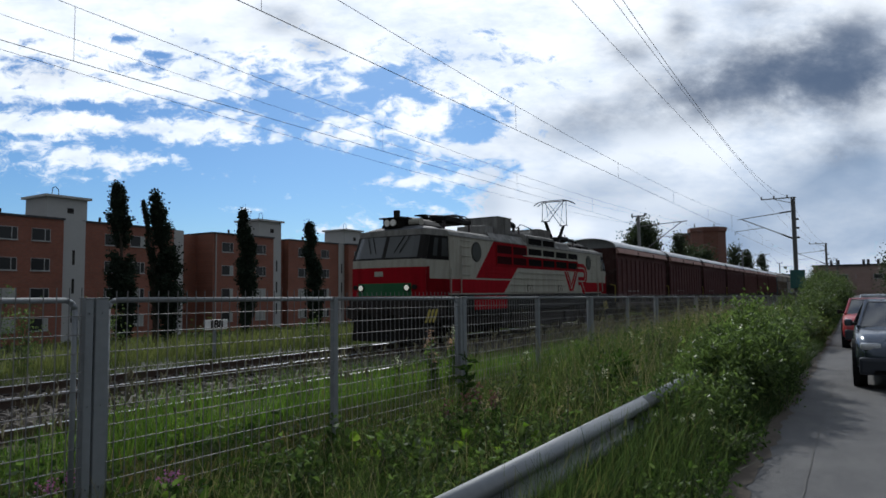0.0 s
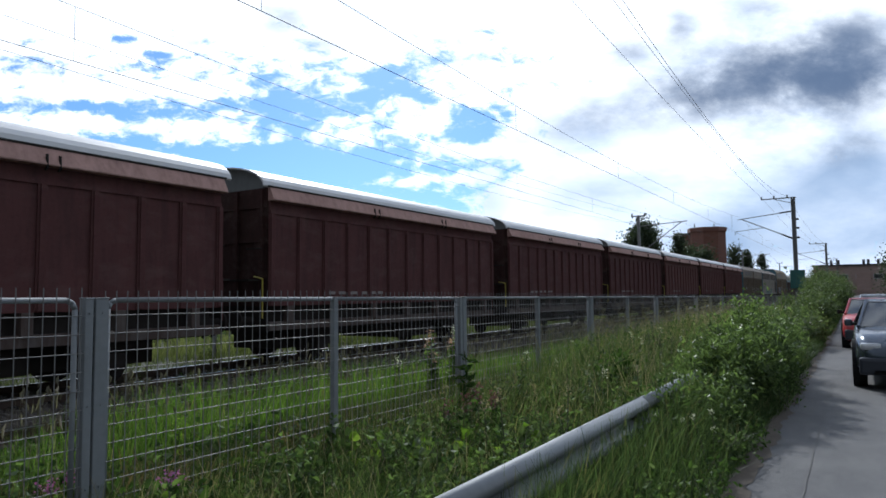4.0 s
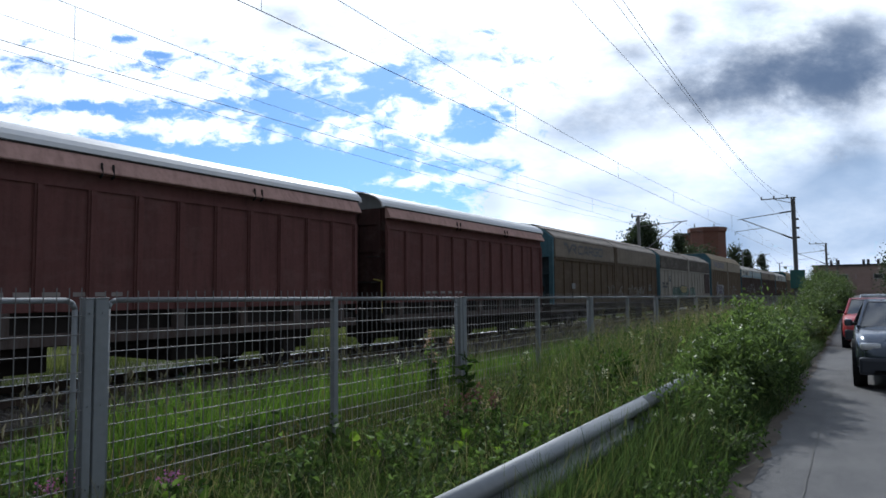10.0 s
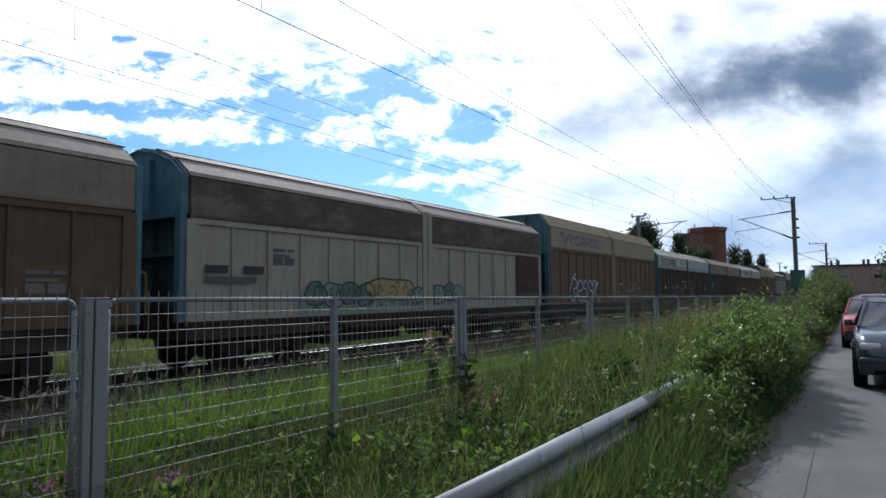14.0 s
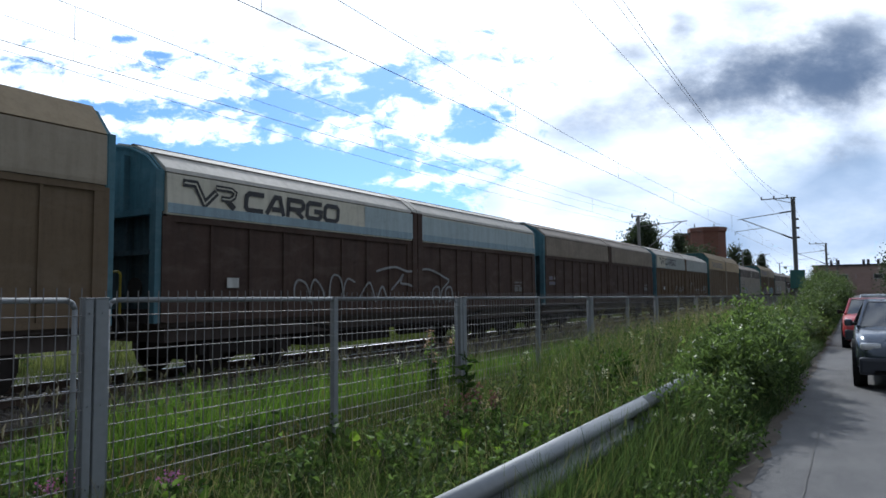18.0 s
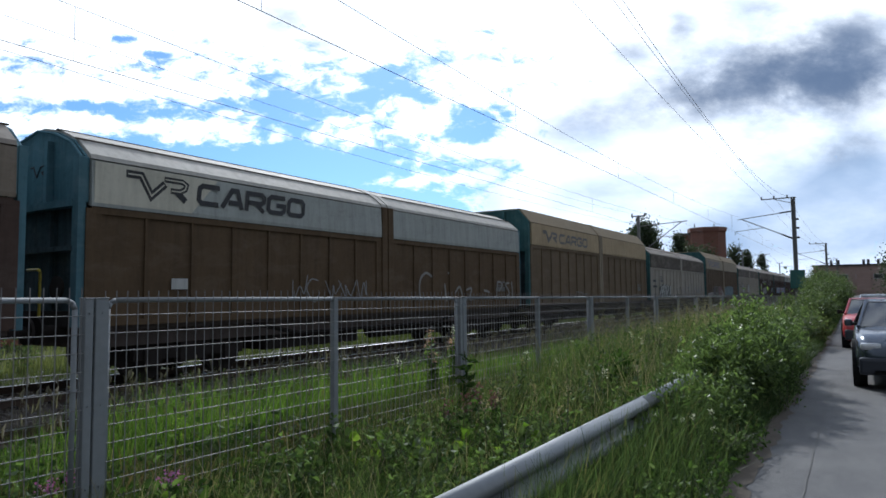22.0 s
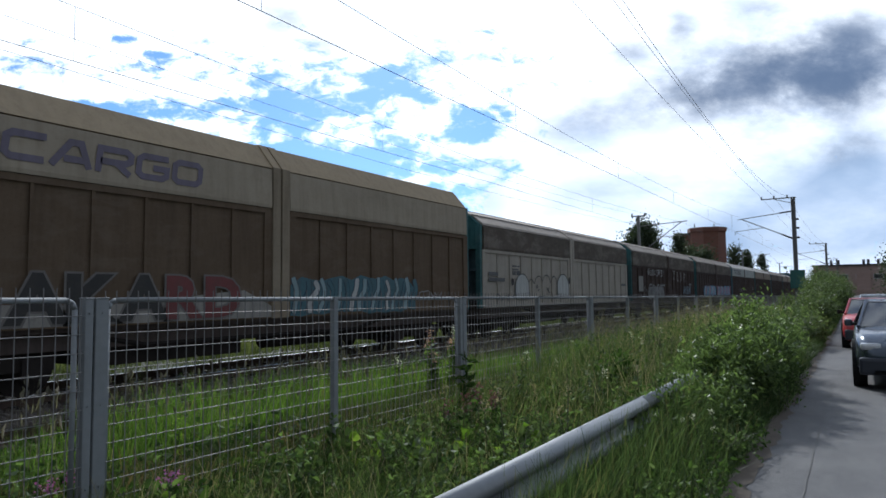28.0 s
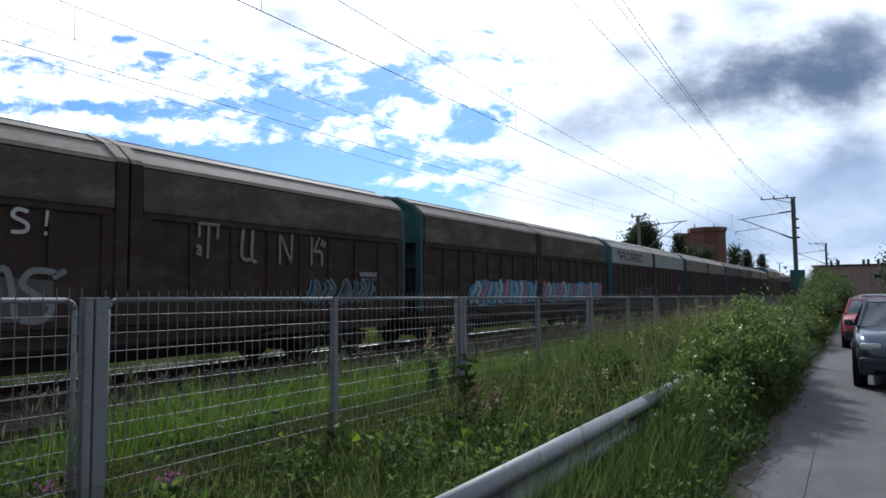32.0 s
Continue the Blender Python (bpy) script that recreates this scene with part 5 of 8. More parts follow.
        part("grab_rail", tube(bmesh.new(), (1.57, y0 - 0.02, 1.3), (1.57, y0 - 0.02, 2.3), 0.018, None, 6), M_LGREY, d)
    for y in (7.05, 10.1):
        hatch = part("service_hatch", slab(1.49, 1.513, y, y + 0.42, 1.66, 1.86), M_LGREY, loco)
        for a, b, c, d in ((y - 0.02, y + 0.44, 1.64, 1.66), (y - 0.02, y + 0.44, 1.86, 1.88), (y - 0.02, y, 1.66, 1.86), (y + 0.42, y + 0.44, 1.66, 1.86)):
            part("hatch_rim", slab(1.49, 1.516, a, b, c, d), M_DARK, hatch)
        part("hatch_handle", slab(1.513, 1.52, y + 0.17, y + 0.25, 1.72, 1.80), M_DARK, hatch)
    # railway mark: a red chevron and a rounded red block with pale inlines
    side_plate("mark_chevron", [(10.8, 2.5), (11.2, 2.5), (11.62, 1.98), (12.02, 2.5), (12.42, 2.5), (11.82, 1.64), (11.42, 1.64)], M_LRED, loco, 0.008)
    side_plate("mark_inline", [(10.98, 2.5), (11.04, 2.5), (11.62, 1.81), (12.19, 2.5), (12.25, 2.5), (11.62, 1.73)], M_LGREY, loco, 0.012)
    bowl = [(12.28, 2.7), (13.12, 2.7), (13.32, 2.62), (13.42, 2.46), (13.38, 2.24), (13.2, 2.1), (12.45, 2.1)]
    leg = [(12.86, 2.1), (13.32, 1.62)]
    for pts, lw in ((bowl, 0.38), (leg, 0.44)):
        part("mark_block", stroke(pts, lw, 1.509 if pts is bowl else 1.5105), M_LRED, loco)
        part("mark_inline", stroke(pts, 0.055, 1.513), M_LGREY, loco)
    for k in range(7):
        z = 2.13 + 0.16 * k
        part("flank_rib", slab(1.495, 1.518, 3.2 + 0.21 * k * 0.9, 4.35 if z > 2.55 else 5.6, z - 0.01, z + 0.01, 0.005), M_LRED, loco)
    # roof gear
    pantograph(loco, 13.5, True)
    pantograph(loco, 3.4, False)
    for y0, y1, z1, hw in ((5.3, 6.05, 4.12, 0.6), (6.1, 7.25, 4.5, 0.75), (7.4, 7.95, 4.02, 0.7), (9.85, 11.2, 4.3, 0.72)):
        b = part("roof_box", slab(-hw, hw, y0 + 0.02, y1 - 0.02, 3.66, z1, 0.04), M_LROOF, loco)
        if z1 < 4.2:
            continue
        for k in range(6):
            z = 3.9 + (z1 - 3.96) * k / 6
            part("cooling_fin", slab(hw - 0.005, hw + 0.035, y0 + 0.1, y1 - 0.1, z, z + 0.03, 0.008), M_LROOF, b)
        part("box_strap", slab(hw - 0.005, hw + 0.045, (y0 + y1) / 2 - 0.03, (y0 + y1) / 2 + 0.03, 3.86, z1 - 0.02), M_LROOF, b)
        part("box_lid", slab(-hw - 0.03, hw + 0.03, y0, y1, z1 - 0.02, z1 + 0.02, 0.01), M_LROOF, b)
    # main breaker on its insulators, and the high-voltage bar
    for y, r in ((8.15, 0.1), (8.57, 0.095), (9.06, 0.07)):
        insulator(loco, 0.2, y, 3.8, 4.36, r)
    part("breaker", tube(bmesh.new(), (0.2, 7.55, 4.52), (0.2, 8.3, 4.42), 0.09, 0.12, 12), M_LDARK, loco)
    part("breaker_head", slab(0.1, 0.3, 8.05, 8.28, 4.3, 4.5, 0.03), M_LDARK, loco)
    part("breaker_cap", tube(bmesh.new(), (0.2, 7.62, 4.5), (0.2, 7.72, 4.48), 0.14, None, 12), M_LDARK, loco)
    part("transformer_cap", tube(bmesh.new(), (0.2, 8.57, 4.3), (0.2, 8.57, 4.46), 0.12, 0.08, 12), M_LDARK, loco)
    part("bus_bar", pipe(bmesh.new(), [(0.2, 6.9, 4.56), (0.2, 7.6, 4.52), (0.2, 8.2, 4.5), (0.2, 8.4, 4.4), (0.2, 8.57, 4.5), (0.2, 8.85, 4.3), (0.2, 9.06, 4.4), (0.2, 9.2, 4.48), (0.2, 9.5, 4.48), (0.2, 10.5, 4.36)], 0.018, 6), M_LDARK, loco)
    part("bus_bar", pipe(bmesh.new(), [(0.2, 11.15, 4.34), (0.2, 11.3, 4.36), (0.2, 11.38, 4.1), (0.2, 11.6, 4.22), (0.2, 12.3, 4.1), (0.2, 12.7, 4.08)], 0.018, 6), M_LDARK, loco)
    insulator(loco, 0.2, 11.7, 3.72, 4.12, 0.075)
    part("arrester", slab(0.08, 0.32, 11.56, 11.84, 4.1, 4.26, 0.02), M_LDARK, loco)
    # blower beside the ribbed box
    part("blower", tube(bmesh.new(), (0.0, 9.5, 4.0), (0.6, 9.5, 4.0), 0.2, None, 16), M_LROOF, loco)
    part("blower_motor", slab(0.0, 0.5, 9.25, 9.8, 3.8, 4.02, 0.05), M_LROOF, loco)
    part("air_pipe", pipe(bmesh.new(), [(0.75, 14.9, 3.72), (0.75, 15.9, 3.74), (0.95, 16.2, 3.66)], 0.05, 8), M_LROOF, loco)
    part("roof_tray", slab(0.2, 0.9, 14.6, 15.6, 3.7, 3.84, 0.02), M_LDARK, loco)
    # running gear
    part("underframe", slab(-1.25, 1.25, 0.4, L - 0.4, 0.78, 1.1), M_UNDER, loco)
    part("battery_box", slab(-1.3, 1.35, 6.0, 10.9, 0.28, 0.95, 0.03), M_UNDER, loco)
    for y in (3.9, L - 3.9):
        part("traction_motor", slab(-0.75, 0.75, y - 2.3, y + 2.3, 0.22, 0.98, 0.05), M_UNDER, loco)
        for sx in (-1, 1):
            bm = bmesh.new()
            box(bm, sx * 1.16 - 0.09, sx * 1.16 + 0.09, y - 2.0, y + 2.0, 0.55, 0.9)
            for dy in (-1.5, 1.5):
                box(bm, sx * 1.2 - 0.16, sx * 1.2 + 0.16, y + dy - 0.25, y + dy + 0.25, 0.38, 0.82)
                tube(bm, (sx * 1.2, y + dy - 0.45, 0.5), (sx * 1.2, y + dy - 0.45, 0.9), 0.11, None, 10)
                tube(bm, (sx * 1.2, y + dy + 0.45, 0.5), (sx * 1.2, y + dy + 0.45, 0.9), 0.11, None, 10)
            part("bogie_frame", bm, M_UNDER, loco)
        wheelset(loco, y - 1.5, 0.6), wheelset(loco, y + 1.5, 0.6)
    buffers(loco, 0.0, -1), buffers(loco, L, 1)
    TRAIN.append((loco, 16.3))


M_SCREEN = plain("windscreen_glass", (0.075, 0.08, 0.08), 0.12, 0, 0.5, 0.8, 0.0, 0.35)
build_loco()


# ---- land behind the railway ----
M_BLIND = plain("window_blind", (0.34, 0.35, 0.33), 0.25, 0, 0.2, 2.0, 0.0)


def build_apartments():
    FX = -63.0
    flats = empty("apartment_building", pose(FX, 0, 0))
    tagged(flats, "four-storey red brick apartment block with grey stair towers", "apartment building")
    Z0, Z1 = -2.6, 8.85
    rnd = random.Random(3)
    rows = (7.35, 4.65, 1.95, -0.75)
    blocks = [(4.0, 33.2, 0.5, (8.6, 13.0, 17.4, 21.5, 25.2, 28.4, 31.2)), (35.4, 45.3, 0.0, (38.3, 41.0)), (50.2, 59.5, 0.3, (52.3, 57.4)),
              (62.4, 72.2, 0.0, (65.0, 69.4)), (73.4, 98.0, 0.9, (75.5, 79.0, 84.0, 89.0, 94.0))]
    for y0, y1, dx, cols in blocks:
        wl = part("brick_wall", slab(dx - 9.0, dx, y0, y1, Z0, Z1), M_BRICK, flats)
        part("cornice", slab(dx - 9.1, dx + 0.12, y0 - 0.1, y1 + 0.1, Z1, Z1 + 0.18), M_ROOF, flats)
        for yc in cols:
            for zc in rows:
                wn = part("window", slab(dx - 0.05, dx + 0.03, yc - 0.82, yc + 0.82, zc - 0.56, zc + 0.56), M_WHITE, flats)
                part("pane", slab(dx + 0.03, dx + 0.036, yc - 0.79, yc + 0.30, zc - 0.52, zc + 0.52), M_BLIND if rnd.random() < (0.1 if zc > 3 else 0.6) else M_PANE, wn)
                part("pane", slab(dx + 0.03, dx + 0.036, yc + 0.37, yc + 0.77, zc - 0.52, zc + 0.52), M_BLIND if rnd.random() < (0.1 if zc > 3 else 0.6) else M_PANE, wn)
                part("sill", slab(dx, dx + 0.1, yc - 0.86, yc + 0.86, zc - 0.64, zc - 0.57), M_RENDER, wn)
    part("recess_wall", slab(-9, -2.6, 33.0, 75.0, Z0, Z1 - 0.1), M_BRICK, flats)
    for y0, y1, dx in ((33.2, 35.4, 0.25), (45.3, 46.8, -0.4), (59.5, 61.0, 0.1), (72.2, 73.4, 0.1)):
        tw = part("stair_tower", slab(dx - 8.0, dx, y0, y1, Z0, Z1 + 0.1), M_RENDER, flats, "grey rendered stair tower")
        for zc in (5.4, 2.7, 0.0):
            part("stair_window", slab(dx, dx + 0.012, (y0 + y1) / 2 - 0.12, (y0 + y1) / 2 + 0.12, zc - 0.7, zc + 0.7), M_DARK, tw)
    part("brick_wall", slab(-8.5, -0.9, 61.0, 62.4, Z0, Z1), M_BRICK, flats)
    for y0, y1, dx in ((31.95, 35.7, -0.1), (57.4, 61.2, -0.1), (73.6, 77.4, 0.0)):
        ph = part("penthouse", slab(dx - 3.9, dx, y0, y1, Z1, 11.0), M_RENDER, flats, "grey machine room on the roof")
        part("penthouse_roof", slab(dx - 4.2, dx + 0.3, y0 - 0.3, y1 + 0.3, 11.0, 11.22), M_WHITE, ph)
        part("hatch", slab(dx, dx + 0.02, y1 - 1.9, y1 - 1.3, 9.6, 10.1), M_DARK, ph)
        bm = pipe(bmesh.new(), [(dx - 1.0, y0 + 0.9, 11.2), (dx - 1.0, y0 + 0.95, 12.0), (dx - 1.0, y0 + 1.25, 12.15), (dx - 1.0, y0 + 1.5, 11.9), (dx - 1.0, y0 + 1.55, 11.2)], 0.035, 5)
        part("roof_ladder", bm, M_DARK, ph)
    part("downpipe", tube(bmesh.new(), (0.36, 50.6, Z0), (0.36, 50.6, Z1), 0.07, None, 8), M_RENDER, flats)
    for y in (28.4, 53.5, 66.0, 37.5):
        part("vent_pipe", tube(bmesh.new(), (-1.0, y, Z1), (-1.0, y, Z1 + 0.75), 0.12, None, 8), M_DARK, flats)


def build_sign():
    s = empty("kilometre_sign", pose(-15.6, 12.59, -0.22))
    tagged(s, "small white railway distance board with black figures", "sign")
    part("stake", slab(-0.03, 0.03, -0.03, 0.03, -0.2, 0.9), M_FENCE, s)
    b = part("board", slab(0.03, 0.06, -0.4, 0.4, 0.88, 1.16, 0.008), plain("sign_white", (0.85, 0.85, 0.83), 0.5, 0, 0.05), s)
    cu_ = bpy.data.curves.new("figures", "FONT")
    cu_.body, cu_.size, cu_.align_x, cu_.align_y, cu_.extrude, cu_.offset = "188", 0.32, "CENTER", "CENTER", 0.002, 0.012
    tmp = bpy.data.objects.new("figures", cu_)
    me = bpy.data.meshes.new_from_object(tmp)
    bpy.data.objects.remove(tmp)
    me.materials.append(M_DARK)
    share("figures", me, pose(0.064, 0, 1.02, 90, 0, 90), b)


def build_distance():
    t = empty("brick_tower", pose(-25.3, 140, 0))
    tagged(t, "broad dark brown brick tower behind trees", "tower")
    bm = tube(bmesh.new(), (0, 0, -3), (0, 0, 13.4), 3.5, 3.5, 8)
    part("wall", bm, M_FARBRICK, t)
    part("parapet", tube(bmesh.new(), (0, 0, 13.4), (0, 0, 14.2), 3.75, 3.75, 8), M_FARBRICK, t)
    part("side_block", slab(-5.4, -2.6, -1.5, 1.5, -3, 13.0), M_FARBRICK, t)
    part("side_roof", slab(-5.7, -2.4, -1.7, 1.7, 13.0, 13.3), M_ROOF, t)
    for x, z in ((-2.3, 15.3), (1.4, 15.0)):
        part("antenna", tube(bmesh.new(), (x, 0, 14.2), (x, 0, z), 0.09, None, 6), M_DARK, t)
    h = empty("long_building", pose(-11, 220, 0))
    tagged(h, "long low dark brown building beyond the road", "building")
    part("wall", slab(0, 70, 0, 20, -1, 8.4), M_HAZEBRICK, h)
    part("roof", slab(-0.4, 70.4, -0.4, 20.4, 8.4, 8.8), M_ROOF, h)
    part("red_wall", slab(10.5, 14.0, -0.3, 0.0, 1.0, 6.5), M_HAZEBRICK, h)
    for x in (4.5, 6.3, 12.5, 13.6, 16.0):
        part("roof_vent", tube(bmesh.new(), (x, 3, 8.8), (x, 3, 10.2), 0.35, None, 8), M_ROOF, h)
    for k in range(12):
        wn = part("window", slab(2 + 4.2 * k, 4.4 + 4.2 * k, -0.08, 0.0, 4.6, 6.0), M_WHITE, h)
        part("pane", slab(2.15 + 4.2 * k, 4.25 + 4.2 * k, -0.1, -0.08, 4.75, 5.85), M_PANE, wn)


# distance haze is put into this paler copy of the brown brick
M_HAZEBRICK = brickwork("haze_brown_brick", (0.36, 0.25, 0.215), (0.34, 0.26, 0.23))
M_FARBRICK = brickwork("brown_brick", (0.2, 0.085, 0.06), (0.17, 0.1, 0.085))
build_apartments()
build_sign()
build_distance()


# ---- parked cars ----
def car(name, label, paint, m, suv, lit=True):
    """A car whose nose is at y = 0; x = 0 is its centre line."""
    W, H, L = (0.90, 1.43, 4.4) if suv else (0.86, 1.36, 4.2)
    c = empty(name, m)
    tagged(c, label, "car", group="parked cars")
    k = H / 1.55
    secs = [(0.0, 0.74, 0.30, 0.62), (0.12, 0.88, 0.24, 0.80), (0.5, 0.97, 0.2, 0.96 * k), (1.15, 1.0, 0.2, 1.04 * k), (1.6, 1.0, 0.2, 1.08 * k), (3.6, 1.0, 0.2, 1.1 * k), (L - 0.12, 0.95, 0.26, 1.06 * k), (L, 0.88, 0.34, 0.95 * k)]
    bm = bmesh.new()
    rings = []
    for y, sx, z0, z1 in secs:
        prof = [(0.86, z0), (1.0, z0 + 0.14), (1.0, z0 + 0.5 * (z1 - z0)), (0.96, z1 - 0.08), (0.86, z1)]
        pts = [(x * W * sx, z) for x, z in prof] + [(0.0, z1 + 0.03)] + [(-x * W * sx, z) for x, z in prof[::-1]]
        rings.append([bm.verts.new((x, y, z)) for x, z in pts])
    for r0, r1 in zip(rings, rings[1:]):
        for i in range(len(r0) - 1):
            bm.faces.new((r0[i], r0[i + 1], r1[i + 1], r1[i]))
    for r in (rings[0], rings[-1]):
        bm.faces.new(r)
    bmesh.ops.recalc_face_normals(bm, faces=bm.faces)
    part("body", bm, paint, c, smooth=True)
    zb = 1.05 * k
    gs = [(1.12, 0.84, zb), (1.85, 0.72, H - 0.04), (2.3, 0.71, H), (3.3, 0.71, H - 0.02), (3.85 if suv else 3.5, 0.7, H - 0.06), (L - 0.15, 0.80, zb)]
    bm = bmesh.new()
    top = [[bm.verts.new((sx * W * w_, y, z)) for sx in (-1, 1)] for y, w_, z in gs[1:-1]]
    for a, b in zip(top, top[1:]):
        bm.faces.new((a[0], a[1], b[1], b[0]))
    bmesh.ops.solidify(bm, geom=bm.faces[:], thickness=0.05)
    part("roof", bm, paint, c)
    bm = bmesh.new()
    f0 = [bm.verts.new((sx * W * 0.84, 1.14, zb)) for sx in (-1, 1)]
    f1 = [bm.verts.new((sx * W * 0.715, 1.86, H - 0.05)) for sx in (-1, 1)]
    bm.faces.new((f0[0], f0[1], f1[1], f1[0]))
    part("windscreen", bm, M_CARGLASS, c)
    for sx in (-1, 1):
        bm = bmesh.new()
        vs = [bm.verts.new(p) for p in ((sx * W * 0.9, 1.3, zb), (sx * W * 0.93, L - 0.5, zb), (sx * W * 0.72, L - 0.75, H - 0.1), (sx * W * 0.72, 1.95, H - 0.08))]
        bm.faces.new(vs if sx > 0 else vs[::-1])
        part("side_glass", bm, M_CARGLASS, c)
        part("pillar", tube(bmesh.new(), (sx * W * 0.88, 1.12, zb - 0.01), (sx * W * 0.73, 1.87, H - 0.03), 0.035, None, 6), paint, c)
        part("door_pillar", tube(bmesh.new(), (sx * W * 0.945, 2.6, zb - 0.01), (sx * W * 0.735, 2.55, H - 0.05), 0.035, None, 6), M_RUBBER, c)
        part("headlight", slab(min(sx * W * 0.55, sx * W * 0.87), max(sx * W * 0.55, sx * W * 0.87), 0.035, 0.34, 0.64, 0.755, 0.045), M_CARLAMP, c)
        mr = part("mirror", slab(min(sx * (W - 0.02), sx * (W + 0.11)), max(sx * (W - 0.02), sx * (W + 0.11)), 1.42, 1.54, zb - 0.01, zb + 0.11, 0.035), paint if suv else M_RUBBER, c)
        part("mirror_foot", slab(min(sx * W * 0.9, sx * (W + 0.06)), max(sx * W * 0.9, sx * (W + 0.06)), 1.46, 1.52, zb + 0.0, zb + 0.05), M_RUBBER, mr)
        for y in (0.82, L - 0.82):
            r = 0.35 if suv else 0.31
            x0, x1 = sorted((sx * (W - 0.2), sx * (W + 0.005)))
            wh = part("wheel", tube(bmesh.new(), (x0, y, r), (x1, y, r), r, None, 24), M_RUBBER, c)
            part("rim", tube(bmesh.new(), (sx * (W + 0.005), y, r), (sx * (W + 0.012), y, r), r * 0.66, r * 0.6, 16), M_GALV, wh)
            part("wheel_arch", tube(bmesh.new(), (sx * (W - 0.1), y, r + 0.02), (sx * (W + 0.002), y, r + 0.02), r + 0.05, None, 24), M_RUBBER, wh)
    part("bumper", slab(-W * 0.9, W * 0.9, -0.06, 0.12, 0.26, 0.53, 0.05), M_CARTRIM, c)
    part("lower_grille", slab(-W * 0.7, W * 0.7, -0.06, 0.0, 0.27, 0.36, 0.02), M_RUBBER, c)
    part("grille", slab(-W * 0.36, W * 0.36, -0.02, 0.05, 0.62, 0.78, 0.015), M_RUBBER, c)
    part("plate", slab(-0.26, 0.26, -0.06, -0.045, 0.38, 0.49), M_WHITE, c)
    return c


M_CARTRIM = plain("car_dark_bumper", (0.022, 0.026, 0.036), 0.45, 0, 0.15, 6.0, 0.05)
M_CARLAMP = plain("car_lamp_glass", (0.62, 0.64, 0.66), 0.12, 0.4, 0.15, 9.0, 0.05)
M_CARGLASS = glass("car_glass", (0.03, 0.035, 0.04), 0.04)
M_CARBLUE = plain("car_dark_blue", (0.075, 0.09, 0.115), 0.16, 0.65, 0.1, 3.0, 0.02, 0.9)
M_CARRED = plain("car_red", (0.36, 0.035, 0.04), 0.28, 0.1, 0.1, 3.0, 0.02)
M_CARSILVER = plain("car_silver", (0.5, 0.52, 0.54), 0.25, 0.6, 0.08, 3.0, 0.02)
car("parked_car", "dark blue car parked facing along the path", M_CARBLUE, pose(0.76, 12.45, 0.0), True)
car("parked_car", "red hatchback parked behind a dark blue car", M_CARRED, pose(0.40, 20.9, 0.0), False)
car("parked_car", "silver estate car parked behind a red hatchback", M_CARSILVER, pose(0.72, 27.5, 0.0), True)


# ---- plants ----
def fast_mesh(name, verts, quads, mat, parent=None):
    """A mesh from arrays: verts (n, 3), quads (m, 4)."""
    me = bpy.data.meshes.new(name)
    verts, quads = np.asarray(verts, np.float32), np.asarray(quads, np.int32)
    me.vertices.add(len(verts))
    me.vertices.foreach_set("co", verts.ravel())
    me.loops.add(quads.size)
    me.loops.foreach_set("vertex_index", quads.ravel())
    me.polygons.add(len(quads))
    me.polygons.foreach_set("loop_start", np.arange(0, quads.size, 4, dtype=np.int32))
    me.update(calc_edges=True)
    me.materials.append(mat)
    ob = new(name, me)
    if parent is not None:
        ob.parent = parent
    return ob


def blades(rng, base, height, width, bend):
    """Curved tapering blades of grass standing on the points of base."""
    n = len(base)
    a = rng.uniform(0, 2 * math.pi, n)
    face = np.stack([np.cos(a), np.sin(a), np.zeros(n)], 1)
    b = rng.uniform(0, 2 * math.pi, n)
    tilt = np.stack([np.cos(b), np.sin(b), np.zeros(n)], 1) * (bend * rng.uniform(0.2, 1.6, n))[:, None]
    tilt[:, 0] += bend * 0.25
    rows = []
    for k, wd in ((0.0, 1.0), (0.4, 0.85), (0.75, 0.55), (1.0, 0.08)):
        c = base + tilt * (height * k ** 2)[:, None]
        c[:, 2] += height * k * (1 - 0.18 * k * np.minimum(1.5, np.linalg.norm(tilt, axis=1)))
        w_ = face * (width * wd * 0.5)[:, None]
        rows += [c - w_, c + w_]
    v = np.stack(rows, 1).reshape(-1, 3)
    o = (np.arange(n) * 8)[:, None]
    q = np.concatenate([o + np.array([0, 1, 3, 2]), o + np.array([2, 3, 5, 4]), o + np.array([4, 5, 7, 6])])
    return v, q


def leaves(rng, at, size, droop=0.2, slim=0.45, out=None, kite=False):
    """Folded leaves at the points of at: kites with a random turn."""
    n = len(at)
    d = rng.normal(size=(n, 3))
    if out is not None:
        d = d * 0.7 + out
    d[:, 2] -= droop
    d /= np.linalg.norm(d, axis=1)[:, None] + 1e-6
    s = np.cross(d, rng.normal(size=(n, 3)))
    s /= np.linalg.norm(s, axis=1)[:, None] + 1e-6
    up = np.cross(s, d)
    size = size * rng.uniform(0.55, 1.3, n)
    d, s, up = d * size[:, None], s * (size * slim)[:, None], up * (size * 0.12)[:, None]
    if kite or size.mean() > 0.19:
        v = np.stack([at, at + d * 0.45 + s + up, at + d - up, at + d * 0.45 - s + up], 1).reshape(-1, 3)
        return v, (np.arange(n) * 4)[:, None] + np.array([0, 1, 2, 3])
    v = np.stack([at, at + d * 0.28 + s * 0.85 + up, at + d * 0.66 + s * 0.7 + up * 1.6, at + d - up, at + d * 0.66 - s * 0.7 + up * 1.6, at + d * 0.28 - s * 0.85 + up], 1).reshape(-1, 3)
    o = (np.arange(n) * 6)[:, None]
    return v, np.concatenate([o + np.array([0, 1, 2, 3]), o + np.array([0, 3, 4, 5])])


def heights(xy):
    return np.array([ground_z(float(x), float(y)) for x, y in xy])


